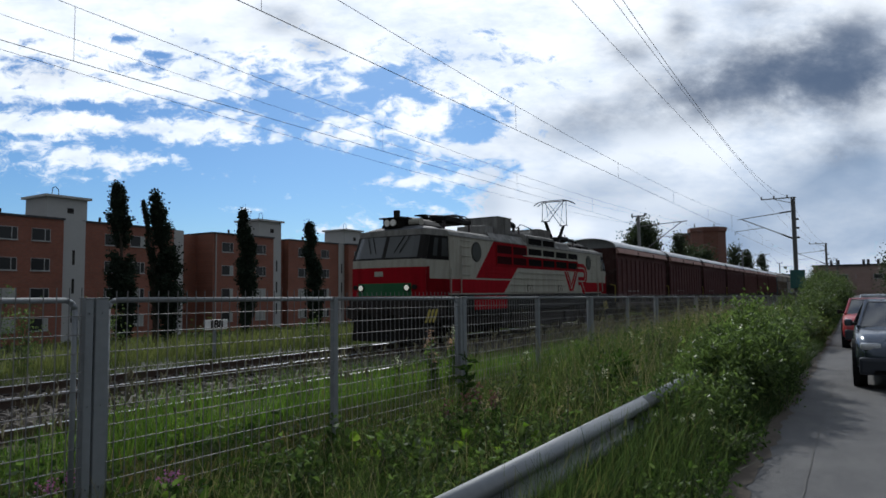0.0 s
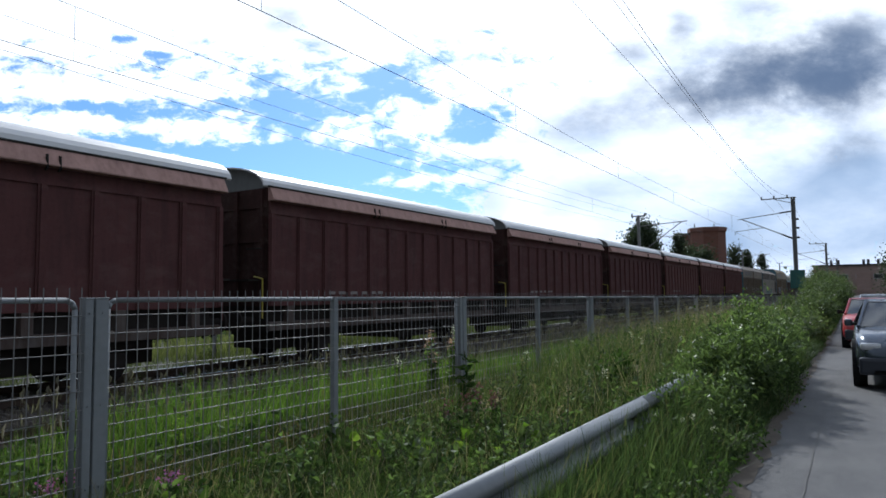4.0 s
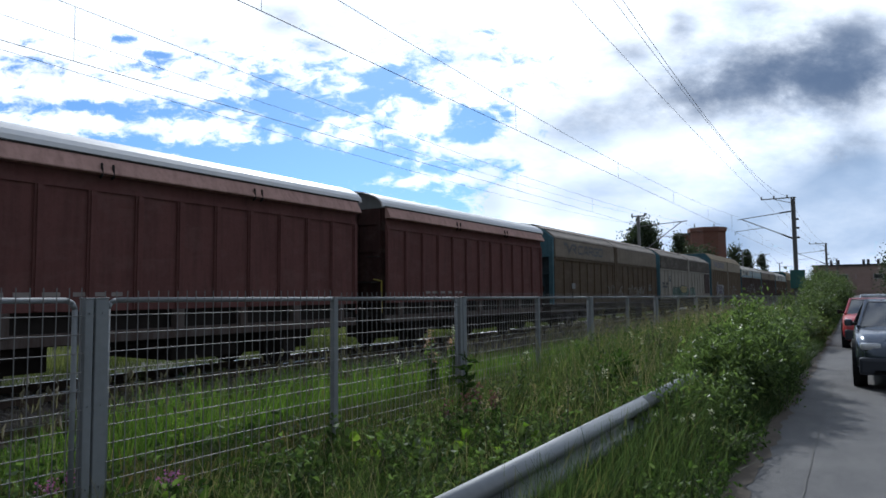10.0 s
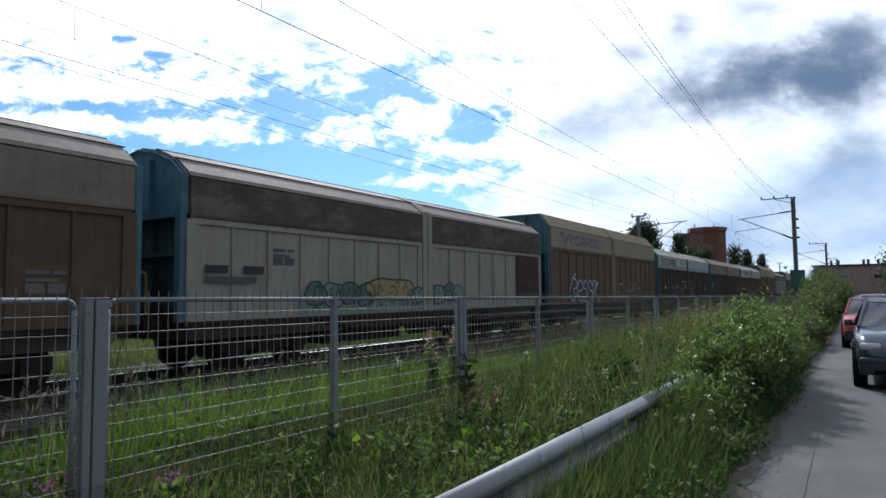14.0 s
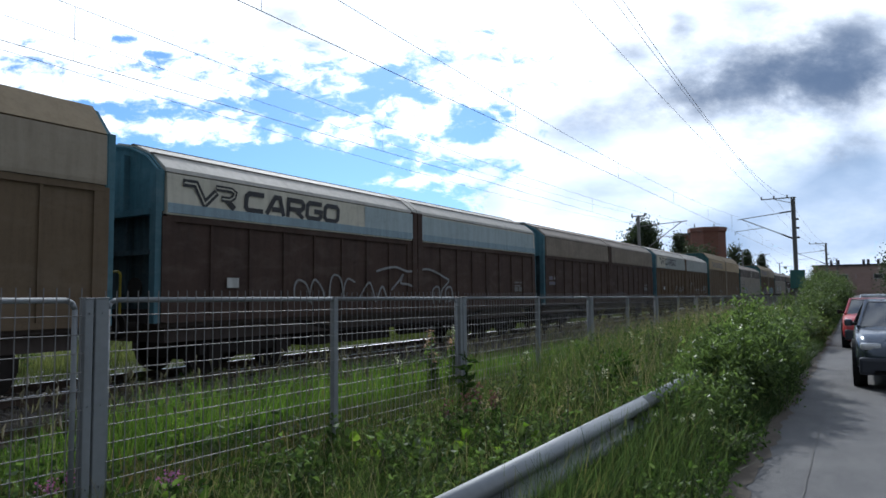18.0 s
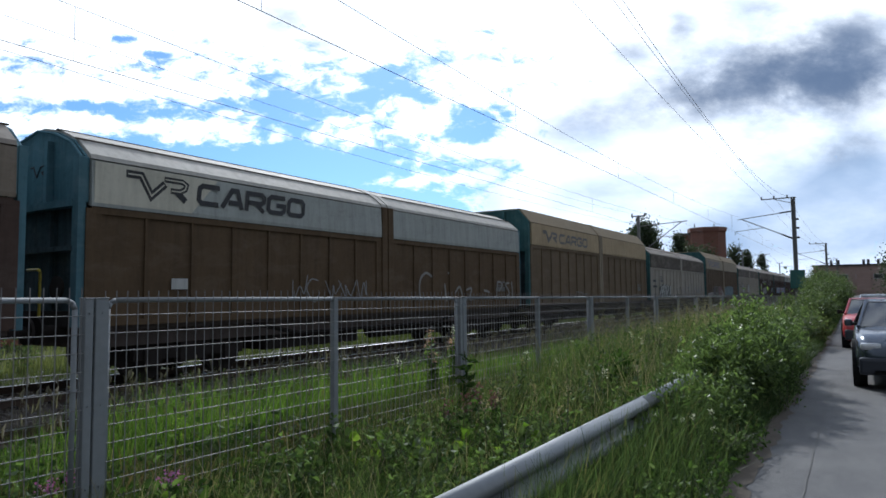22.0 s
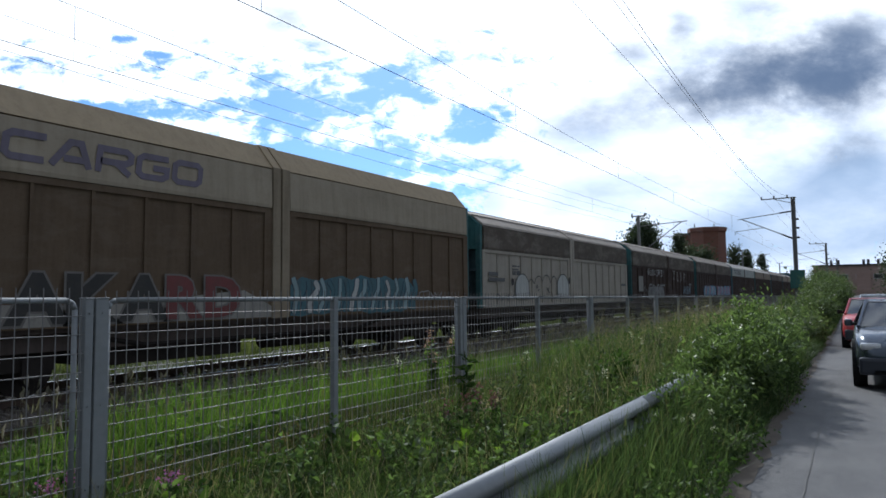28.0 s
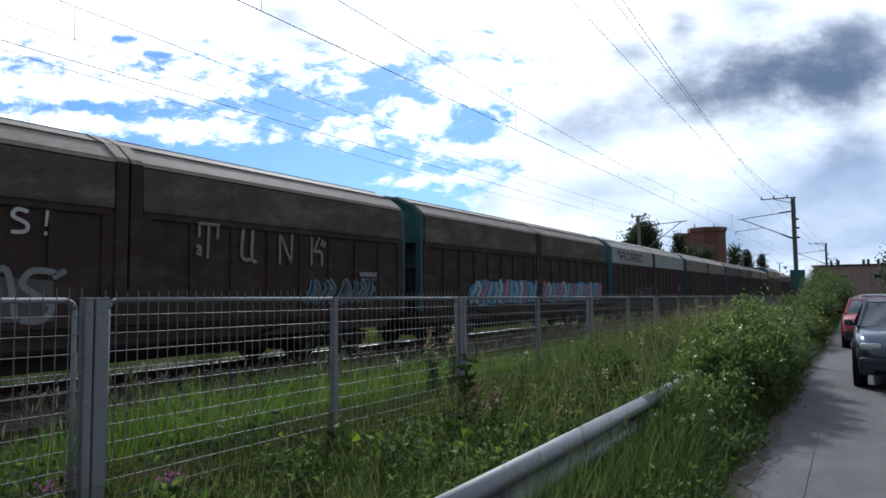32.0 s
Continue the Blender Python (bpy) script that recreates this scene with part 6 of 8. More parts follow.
def scatter(rng, n, x0, x1, y0, y1, near=1.6):
    """Points on the ground, denser towards the near end; the far ones are spread out."""
    x = rng.uniform(x0, x1, n)
    y = y0 + (y1 - y0) * rng.random(n) ** near
    p = np.stack([x, y], 1)
    return np.concatenate([p, heights(p)[:, None]], 1)


def clumped(rng, p, scale, keep):
    """Thin out points by a smooth field, so that growth is patchy."""
    f = np.array([noise.noise(Vector((x * scale, y * scale, 7.3))) for x, y, _ in p])
    return p[f + rng.uniform(-0.5, 0.5, len(p)) > keep]


def grass(name, label, rng, pts, h0, h1, width, bend, mat, rise=None):
    h = rng.uniform(h0, h1, len(pts))
    if rise is not None:
        h = h * rise(pts)
    far = 1 + np.clip((pts[:, 1] - 8) / 14, 0, 5)
    v, q = blades(rng, pts, h, width * rng.uniform(0.6, 1.4, len(pts)) * far, bend)
    ob = fast_mesh(name, v, q, mat)
    tagged(ob, label, "grass", kind="stuff")
    return ob


def build_grass():
    rng = np.random.default_rng(11)
    taller = lambda p: 0.72 + 1.0 * np.clip((p[:, 1] - 5.0) / 5.0, 0, 1) * np.clip((-1.2 - p[:, 0]) / 1.0, 0.2, 1)
    p = clumped(rng, scatter(rng, 38000, -4.45, -1.95, 1.0, 36, 1.6), 1.5, -0.25)
    grass("verge_grass", "tall mixed green grass in front of the fence", rng, p, 0.2, 0.68, 0.0085, 0.45, M_GRASS, taller)
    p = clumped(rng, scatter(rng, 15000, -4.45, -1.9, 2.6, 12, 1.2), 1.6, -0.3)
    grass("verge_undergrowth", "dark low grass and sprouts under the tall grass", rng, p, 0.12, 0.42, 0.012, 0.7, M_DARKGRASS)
    # the edge of the path is fringed unevenly
    p = scatter(rng, 30000, -1.75, -0.72, 3.3, 44, 1.5)
    edge = np.array([-0.97 + 0.16 * noise.noise(Vector((y * 0.8, 1.7, 0))) + 0.1 * noise.noise(Vector((y * 2.3, 5.1, 0))) for y in p[:, 1]])
    p = p[p[:, 0] < edge]
    grass("path_edge_grass", "lush green grass leaning over the path edge", rng, p, 0.22, 0.6, 0.008, 0.32, M_EDGEGRASS, lambda q: 0.35 + 0.85 * np.clip((-0.85 - q[:, 0]) / 0.6, 0, 1))
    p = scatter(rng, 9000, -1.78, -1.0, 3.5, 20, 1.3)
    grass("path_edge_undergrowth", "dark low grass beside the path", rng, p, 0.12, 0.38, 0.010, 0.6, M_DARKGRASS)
    # grass that hides the foot and the far end of the crash barrier
    p = np.concatenate([scatter(rng, 1500, -1.70, -1.56, 3.4, 10.5, 0.9), scatter(rng, 900, -1.98, -1.82, 4.4, 10.5, 0.8)])
    grass("barrier_grass", "long green grass against the crash barrier", rng, p, 0.3, 0.62, 0.009, 0.35, M_EDGEGRASS, lambda q: 0.75 + 0.6 * np.clip((q[:, 1] - 5.6) / 1.6, 0, 1))
    p = clumped(rng, scatter(rng, 3400, -4.4, -1.9, 2.0, 26, 1.3), 0.9, -0.1)
    grass("dry_stems", "pale dry grass stems standing among the green", rng, p, 0.5, 0.95, 0.005, 0.3, M_STRAW, taller)
    # bright tall band behind the fence, thinning out towards the near end
    band = lambda q: (1.0 - 0.30 * np.clip((q[:, 1] - 6) / 8, 0, 1)) * (0.5 + 0.5 * np.clip((q[:, 1] - 2.6) / 1.8, 0, 1))
    p = clumped(rng, scatter(rng, 30000, -6.9, -5.35, 2.2, 42, 1.5), 0.8, -0.4)
    grass("lineside_grass", "bright green tall grass between fence and track", rng, p, 0.4, 1.08, 0.0095, 0.24, M_TALLGRASS, band)
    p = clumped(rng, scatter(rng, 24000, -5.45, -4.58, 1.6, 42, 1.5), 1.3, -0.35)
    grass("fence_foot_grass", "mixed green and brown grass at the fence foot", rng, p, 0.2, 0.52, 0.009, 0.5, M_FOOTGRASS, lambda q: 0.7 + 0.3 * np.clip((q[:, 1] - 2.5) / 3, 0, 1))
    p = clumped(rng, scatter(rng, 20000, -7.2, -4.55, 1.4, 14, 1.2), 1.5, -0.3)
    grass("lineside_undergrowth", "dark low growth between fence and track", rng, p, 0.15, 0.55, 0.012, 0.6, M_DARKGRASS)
    p = clumped(rng, scatter(rng, 3000, -5.6, -4.55, 1.8, 12, 1.2), 1.1, -0.1)
    grass("withered_grass", "brown withered grass tangled at the fence foot", rng, p, 0.25, 0.6, 0.009, 0.7, M_WITHERED)
    p = clumped(rng, scatter(rng, 5200, -8.6, -6.9, 2.5, 42, 1.3), 1.4, 0.02)
    grass("track_grass", "tufts of grass grown over the disused near track", rng, p, 0.15, 0.5, 0.012, 0.4, M_GRASS)
    p = clumped(rng, scatter(rng, 2000, -8.3, -4.9, 2.6, 26, 1.15), 0.9, -0.1)
    grass("seed_stems", "pale seed heads of lineside grass", rng, p, 0.65, 1.05, 0.005, 0.1, M_PLUME)
    v, q = leaves(rng, p + np.stack([np.full(len(p), 0.12), np.zeros(len(p)), rng.uniform(0.62, 0.98, len(p))], 1),
                  0.12, -0.6, 0.055, np.array([0.35, 0.0, 3.4]))
    tagged(fast_mesh("grass_plumes", v, q, M_PLUME), "pale drooping plumes of lineside grass", "grass", kind="stuff")
    p = clumped(rng, scatter(rng, 14000, -17.2, -13.85, 2.0, 60, 1.3), 0.6, -0.45)
    grass("ballast_edge_grass", "low withered grass beyond the far rail", rng, p, 0.15, 0.36, 0.016, 0.4, M_DULL)
    p = clumped(rng, scatter(rng, 26000, -24, -16.6, 3.0, 75, 1.3), 0.35, -0.4)
    grass("far_side_grass", "pale green meadow grass beyond the tracks", rng, p, 0.4, 0.85, 0.018, 0.3, M_MEADOW, lambda q: 0.3 + 0.9 * np.clip((-15.2 - q[:, 0]) / 4, 0, 1))
    p = scatter(rng, 5000, -60, -24, 12, 100, 1.0)
    grass("low_meadow", "rough meadow in front of the apartment block", rng, p, 0.4, 0.8, 0.06, 0.3, M_MEADOW)


def bush(name, label, category, rng, x, y, rx, ry, h, n, size, mat, stems=10, slim=0.4, group="", upright=0.0):
    """Stems that fan out from the ground, with leaves crowding along and beyond them."""
    z = ground_z(x, y)
    b = empty(name, pose(x, y, z))
    tagged(b, label, category, group)
    bm = bmesh.new()
    pts = []
    per = max(6, n // stems)
    for i in range(stems):
        a = rng.uniform(0, 2 * math.pi)
        r = math.sqrt(rng.random())
        tip = np.array([rx * r * math.cos(a), ry * r * math.sin(a), h * rng.uniform(0.62, 1.0) * (1 - 0.3 * r * r)])
        root = np.array([tip[0] * 0.35, tip[1] * 0.55, -0.05])
        mid = (root + tip) * 0.5 + np.array([rng.normal() * 0.06, rng.normal() * 0.06, 0.08 * h])
        pipe(bm, [tuple(map(float, q)) for q in (root, mid, tip)], 0.003 + 0.002 * h, 5)
        k = rng.random(per) ** 0.7
        line = np.where((k < 0.5)[:, None], root + (mid - root) * (k * 2)[:, None], mid + (tip - mid) * (k * 2 - 1)[:, None])
        pts.append(line + rng.normal(size=(per, 3)) * np.array([0.075, 0.075, 0.06]) * (0.5 + 0.5 * h) * (0.5 + k)[:, None])
    part("stem", bm, M_STEM, b)["kind"] = "stuff"
    at = np.concatenate(pts)
    at[:, 2] = np.maximum(at[:, 2], 0.03)
    v, q = leaves(rng, at, size, -upright, slim, kite=y > 20)
    fast_mesh("foliage", v, q, mat, b)["kind"] = "stuff"
    return b


def weed(label, rng, x, y, h, leaf, mat, head=None, n=26, slim=0.3, category="wild plant", head_size=0.02, head_len=0.25):
    """A single upright stem with leaves in a spiral, and a flower or seed head."""
    z = ground_z(x, y)
    b = empty("wild_plant", pose(x, y, z))
    tagged(b, label, category, "wild plants")
    lean = rng.normal(size=2) * 0.08 * h
    bm = bmesh.new()
    pipe(bm, [(0, 0, -0.05), (float(lean[0]) * 0.3, float(lean[1]) * 0.3, h * 0.5), (float(lean[0]), float(lean[1]), h)], 0.006, 5)
    part("stem", bm, M_STEM, b)
    k = np.linspace(0.12, 0.95, n)
    a = np.arange(n) * 2.4
    at = np.stack([lean[0] * k ** 1.5, lean[1] * k ** 1.5, h * k], 1)
    out = np.stack([np.cos(a), np.sin(a), np.full(n, 0.35)], 1) * 1.6
    v, q = leaves(rng, at, leaf * (1.15 - 0.6 * k), 0.1, slim, out)
    fast_mesh("foliage", v, q, mat, b)["kind"] = "stuff"
    if head is not None:
        m = 46
        t = rng.random(m)
        at = np.stack([lean[0] + rng.normal(size=m) * head_size * 1.3, lean[1] + rng.normal(size=m) * head_size * 1.3, h + head_len * (t - 0.45)], 1)
        v, q = leaves(rng, at, head_size, 0.0, 0.6)
        fast_mesh("flower_head", v, q, head, b)["kind"] = "stuff"
    return b


def tree(name, label, rng, x, y, z0, h, r, n, size, mat, columnar=False, lean=0.0, group="trees"):
    """A tapered trunk with limbs and a ragged crown of leaf clumps."""
    t = empty(name, pose(x, y, z0))
    tagged(t, label, "tree", group)
    bm = bmesh.new()
    spine = [(0, 0, -0.3), (0.0, lean * 0.1, h * 0.3), (0.0, lean * 0.4, h * 0.65), (0.0, lean, h * 0.97)]
    for (a, b), (ra, rb) in zip(zip(spine, spine[1:]), ((0.03, 0.024), (0.024, 0.014), (0.014, 0.004))):
        tube(bm, a, b, h * ra * 0.6, h * rb * 0.6, 7)
    tips = []
    limbs = 60 if columnar else 26
    for i in range(limbs):
        k = rng.uniform(0.08 if columnar else 0.28, 0.98)
        zz = h * k
        yy = float(np.interp(k, [0, 0.3, 0.65, 1.0], [0, lean * 0.1, lean * 0.4, lean]))
        a = rng.uniform(0, 2 * math.pi)
        if columnar:
            reach = r * (0.55 + 0.45 * math.sin(math.pi * min(1, k * 1.05))) * rng.uniform(0.5, 1.1) * (1.0 if k < 0.7 else max(0.12, (1.02 - k) * 3.2))
            tip = (reach * math.cos(a), yy + reach * math.sin(a), min(h, zz + rng.uniform(0.4, 1.1)))
        else:
            reach = r * math.sqrt(max(0.05, 1 - ((k - 0.6) / 0.45) ** 2)) * rng.uniform(0.45, 1.05)
            tip = (reach * math.cos(a), yy + reach * math.sin(a), zz + rng.uniform(-0.2, 0.6))
        tube(bm, (0, yy * 0.9, max(0.2, zz - 0.5)), tip, h * 0.006, h * 0.002, 5)
        tips.append((tip, (0, yy * 0.9, max(0.2, zz - 0.3))))
    part("trunk", bm, M_BARK, t)
    pts = []
    per = n // len(tips)
    for tip, root in tips:
        tip, root = np.array(tip), np.array(root)
        k = rng.uniform(0.3, 1.08, per)[:, None]
        spread = (0.20 if columnar else 0.30) * r
        pts.append(root + (tip - root) * k + rng.normal(size=(per, 3)) * np.array([spread, spread, spread * 1.25]))
    v, q = leaves(rng, np.concatenate(pts), size, 0.2, 0.5)
    fast_mesh("crown", v, q, mat, t)["kind"] = "stuff"
    return t


# far leaves lightened: the haze of distance is in the green itself
M_FARLEAF = foliage("haze_far_leaf", (0.07, 0.09, 0.065), (0.13, 0.155, 0.11), 0.2)
M_MEADOW = foliage("meadow_grass", (0.06, 0.075, 0.03), (0.2, 0.215, 0.10), 0.4)
M_TALLGRASS = foliage("tall_grass", (0.024, 0.058, 0.013), (0.155, 0.255, 0.055), 0.54, dry=0.1)
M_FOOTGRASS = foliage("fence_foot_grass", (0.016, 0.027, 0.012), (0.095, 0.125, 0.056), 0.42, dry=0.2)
M_DULL = foliage("dull_grass", (0.04, 0.052, 0.02), (0.13, 0.155, 0.065), 0.35)
M_ROSE = foliage("pale_rose", (0.4, 0.2, 0.18), (0.62, 0.42, 0.36), 0.3)
M_WILLOWHERB = foliage("willowherb_leaf", (0.06, 0.1, 0.035), (0.2, 0.27, 0.11), 0.45)
M_WITHERED = foliage("withered_grass", (0.05, 0.035, 0.022), (0.2, 0.15, 0.085), 0.35)
M_PLUME = foliage("grass_plume", (0.1, 0.09, 0.075), (0.24, 0.22, 0.185), 0.35)
M_EDGEGRASS = foliage("edge_grass", (0.02, 0.042, 0.017), (0.12, 0.168, 0.068), 0.46, dry=0.1)
M_SCRUB = foliage("scrub_leaf", (0.042, 0.066, 0.032), (0.145, 0.19, 0.085), 0.42)
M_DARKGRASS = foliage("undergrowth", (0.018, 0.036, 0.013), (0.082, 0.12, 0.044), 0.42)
M_GREYLEAF = foliage("grey_leaf", (0.035, 0.06, 0.028), (0.16, 0.215, 0.095), 0.45, 0.55, 0.1)
M_DARKLEAF = foliage("dark_leaf", (0.018, 0.042, 0.014), (0.085, 0.14, 0.04), 0.42, 0.6, 0.06)


def build_plants():
    rng = np.random.default_rng(21)
    # the willow bushes beside the path
    for x, y, rx, ry, h, n in ((-1.6, 7.5, 0.45, 0.7, 0.6, 1300), (-1.62, 8.4, 0.45, 0.8, 0.85, 1900), (-1.5, 9.5, 0.5, 0.9, 1.18, 3300), (-1.42, 10.7, 0.5, 0.95, 1.5, 4600), (-1.38, 12.0, 0.48, 1.0, 1.5, 3900),
                               (-1.6, 13.8, 0.5, 1.0, 1.2, 2300), (-2.2, 11.8, 0.4, 0.8, 0.75, 1100)):
        bush("willow_bush", "leafy willow bush with silvery leaf undersides beside the path", "bush", rng, x, y, rx, ry, h, int(n * 2.6), 0.08, M_BUSH, 34, 0.15, "willow bushes", 0.35)
    # taller scrub further along the path
    for k in range(18):
        y = 16.0 + k * 2.9
        x = -1.75 - 0.35 * math.sin(k * 2.1)
        h = 0.75 + min(1.9, (y - 15) * 0.062) * (0.85 + 0.3 * math.sin(k * 1.7))
        bush("scrub_bush", "dense green scrub lining the path", "bush", rng, x, y, 0.75, 1.7, h, 6400, 0.052 + 0.0012 * y, M_SCRUB if k % 3 else M_GREYLEAF, 30, 0.36, "scrub bushes")
    for x, y, h in ((-1.75, 44, 3.0), (-2.0, 47, 3.3), (-1.3, 49, 2.9), (-2.1, 52, 3.3), (-1.5, 56, 3.0), (-1.2, 61, 2.8)):
        bush("scrub_bush", "tall green scrub beside a railway mast", "bush", rng, x, y, 0.9, 1.5, h, 12000, 0.065, M_SCRUB, 46, 0.4, "scrub bushes")
    # dark leafy clumps between barrier and fence
    for x, y, h, n in ((-3.0, 8.9, 0.95, 900), (-3.4, 11.5, 1.0, 900), (-3.1, 14.0, 1.1, 900), (-3.6, 17.0, 1.15, 900), (-2.6, 7.4, 0.7, 500), (-3.7, 7.6, 0.75, 500), (-3.2, 20.5, 1.2, 900), (-3.4, 25, 1.3, 900)):
        bush("weed_clump", "dark green leafy weeds in front of the fence", "wild plant", rng, x, y, 0.4, 0.6, h, n, 0.075, M_DARKLEAF if y > 8 else M_GREYLEAF, 14, 0.35 if y > 8 else 0.2, "weed clumps")
    for i in range(34):
        x, y = rng.uniform(-4.2, -2.2), rng.uniform(7.5, 24)
        bush("weed_clump", "tall grey-green weeds in front of the fence", "wild plant", rng, x, y, 0.32, 0.45, rng.uniform(0.8, 1.2), 620, 0.06, M_GREYLEAF if i % 3 else M_LEAF, 14, 0.13, "weed clumps", 0.6)
    for i in range(84):
        x, y = rng.uniform(-4.3, -1.95), rng.uniform(3.2, 10.5)
        bush("weed_clump", "low broad-leaved green weeds in the grass", "wild plant", rng, x, y, 0.24, 0.27, rng.uniform(0.28, 0.6), (120, 190, 240)[i % 3], (0.075, 0.055, 0.045)[i % 3], M_LEAF if i % 4 else M_GREYLEAF, 8, (0.36, 0.2, 0.3)[i % 3], "weed clumps")
    for i in range(60):
        x, y = rng.uniform(-6.9, -4.65), 1.7 + 3.6 * rng.random() ** 1.4
        bush("weed_clump", "dark broad-leaved weeds behind the fence", "wild plant", rng, x, y, 0.26, 0.28, rng.uniform(0.3, 0.6), 150, 0.085, M_DARKLEAF if i % 3 else M_LEAF, 7, 0.34, "weed clumps")
    for i in range(14):
        x, y = rng.uniform(-4.4, -3.9), rng.uniform(2.6, 4.3)
        bush("weed_clump", "dark broad-leaved weeds at the foot of the fence", "wild plant", rng, x, y, 0.22, 0.22, rng.uniform(0.2, 0.45), 160, 0.075, M_DARKLEAF if i % 3 else M_LEAF, 7, 0.34, "weed clumps")
    for i in range(44):
        x, y = rng.uniform(-1.68, -0.95), rng.uniform(4.2, 14)
        bush("weed_clump", "low green weeds at the path edge", "wild plant", rng, x, y, 0.2, 0.25, rng.uniform(0.2, 0.5), 150, 0.05, (M_LEAF, M_GREYLEAF, M_DARKLEAF)[i % 3], 8, 0.3, "weed clumps")
    for x, y, h in ((-1.66, 6.55, 0.72), (-1.7, 7.0, 0.85), (-1.62, 6.1, 0.55), (-1.95, 6.6, 0.8)):
        bush("weed_clump", "leafy green weeds grown over the crash barrier", "wild plant", rng, x, y, 0.16, 0.32, h, 420, 0.06, M_LEAF, 12, 0.2, "weed clumps", 0.4)
    # single upright plants
    for x, y, h, head in ((-5.6, 8.6, 1.12, M_ROSE), (-5.75, 9.5, 1.2, M_PALE), (-5.5, 9.1, 0.95, M_ROSE), (-5.9, 8.1, 0.85, M_PALE), (-5.65, 8.75, 1.0, M_ROSE), (-5.7, 9.3, 1.08, M_ROSE), (-5.55, 8.45, 0.8, M_ROSE), (-5.8, 9.75, 0.9, M_PALE)):
        weed("tall leafy willowherb with a pale top behind the fence", rng, x, y, h, 0.16, M_LIME if head is M_PALE else M_WILLOWHERB, head, 90, 0.24, head_size=0.024, head_len=0.22)
    for x, y, h in ((-4.42, 3.2, 0.36), (-4.4, 3.27, 0.33), (-4.44, 3.14, 0.3), (-4.72, 2.62, 0.45), (-4.76, 2.56, 0.4)):
        weed("pink willowherb in flower beside the fence", rng, x, y, h, 0.09, M_LEAF, M_PINK, 20, 0.3, head_size=0.02, head_len=0.1)
    for x, y, h in ((-3.3, 5.55, 0.62), (-3.2, 5.75, 0.68), (-3.15, 5.9, 0.6), (-3.4, 5.6, 0.55), (-3.05, 5.8, 0.6)):
        weed("dock with a russet seed head in the grass", rng, x, y, h, 0.12, M_DARKLEAF, M_RUSSET, 20, 0.3, head_size=0.022, head_len=0.18)
    for i in range(26):
        x, y = rng.uniform(-4.1, -1.95), rng.uniform(4.5, 16)
        weed("green weed with a small pale head", rng, x, y, rng.uniform(0.5, 0.95), 0.09, M_LEAF, M_PALE if i % 2 else M_STRAW, 22, 0.25, head_size=0.014, head_len=0.12)
    for i in range(9):
        x, y = rng.uniform(-1.68, -1.1), rng.uniform(4.4, 9.5)
        weed("green weed with a small white flower head", rng, x, y, rng.uniform(0.3, 0.55), 0.07, M_LEAF, M_PALE, 16, 0.28, head_size=0.009, head_len=0.05)
    weed("tall dark thistle beside a fence post", rng, -4.2, 7.35, 0.95, 0.22, M_DARKLEAF, None, 34, 0.18)
    weed("tall dark thistle beside a fence post", rng, -4.1, 7.0, 0.75, 0.2, M_DARKLEAF, None, 30, 0.18)
    for x, y in ((-3.62, 2.55), (-3.75, 2.72), (-3.35, 4.85), (-3.2, 4.95), (-3.7, 4.75), (-3.1, 5.25), (-2.75, 5.4), (-2.6, 5.7)):
        weed("young plant with broad lime-green leaves", rng, x, y, 0.42, 0.15, M_LIME, None, 8, 0.55)
    for x, y, h, leaf, n in ((-3.46, 4.62, 0.34, 0.24, 3), (-3.85, 4.69, 0.42, 0.17, 9), (-3.72, 4.86, 0.36, 0.15, 8)):
        weed("young plant with broad lime-green leaves", rng, x, y, h, leaf, M_LIME, None, n, 0.5)
    weed("small yellow-flowered plant behind the fence", rng, -5.4, 3.9, 0.62, 0.08, M_LIME, M_LIME, 14, 0.4, head_size=0.03, head_len=0.1)
    # saplings across the tracks
    for x, y, h, n in ((-15.6, 6.6, 2.5, 420), (-16.6, 7.9, 1.9, 300), (-15.8, 9.4, 2.1, 260), (-16.4, 13.0, 1.3, 200), (-16.0, 17.2, 1.4, 260), (-16.2, 21.0, 1.6, 300)):
        bush("sapling", "grey-green sapling beyond the railway", "sapling", rng, x, y, 0.5, 0.6, h, n * 2, 0.07, M_GREYLEAF, 10, 0.3, "saplings")
    # poplars by the flats
    for x, y, h, r, lean in ((-45, 28.3, 12.0, 0.85, -0.75), (-45, 32.0, 11.7, 1.0, -1.5), (-45, 39.9, 11.2, 0.82, -0.8), (-45, 48.1, 10.8, 0.82, -0.8)):
        tree("poplar", "slender dark columnar poplar in front of the flats", rng, x, y, -2.4, h, r, 19000, 0.17, M_POPLAR, True, lean, "poplars")
    tree("poplar", "slender dark columnar poplar in front of the flats", rng, -45, 30.9, -2.4, 11.1, 0.35, 3600, 0.13, M_POPLAR, True, -1.3, "poplars")
    # trees along the line and in the distance
    # the last tree stands out of view, kept to shade the far line
    for x, y, h, r, n in ((-20.8, 75, 9.5, 2.0, 5600), (-24.3, 110, 11.2, 1.8, 3600), (-21.6, 150, 11.2, 1.9, 2600), (-19.6, 152, 10.5, 1.6, 2000), (-17.8, 160, 10.2, 1.3, 2200),
                          (-27.5, 132, 10.5, 2.6, 3200), (-24.0, 128, 9.8, 2.2, 2600), (5.6, 118, 7.4, 2.6, 3600), (9.6, 112, 8.0, 3.0, 3200)):
        tree("lineside_tree", "dark green broad-leaved tree near the line" if r > 1.9 else "slim dark green tree near the line", rng, x, y, -1.0, h, r, int(n * 2.6), 0.26, M_TREE, r < 1.9, 0.0, "lineside trees")
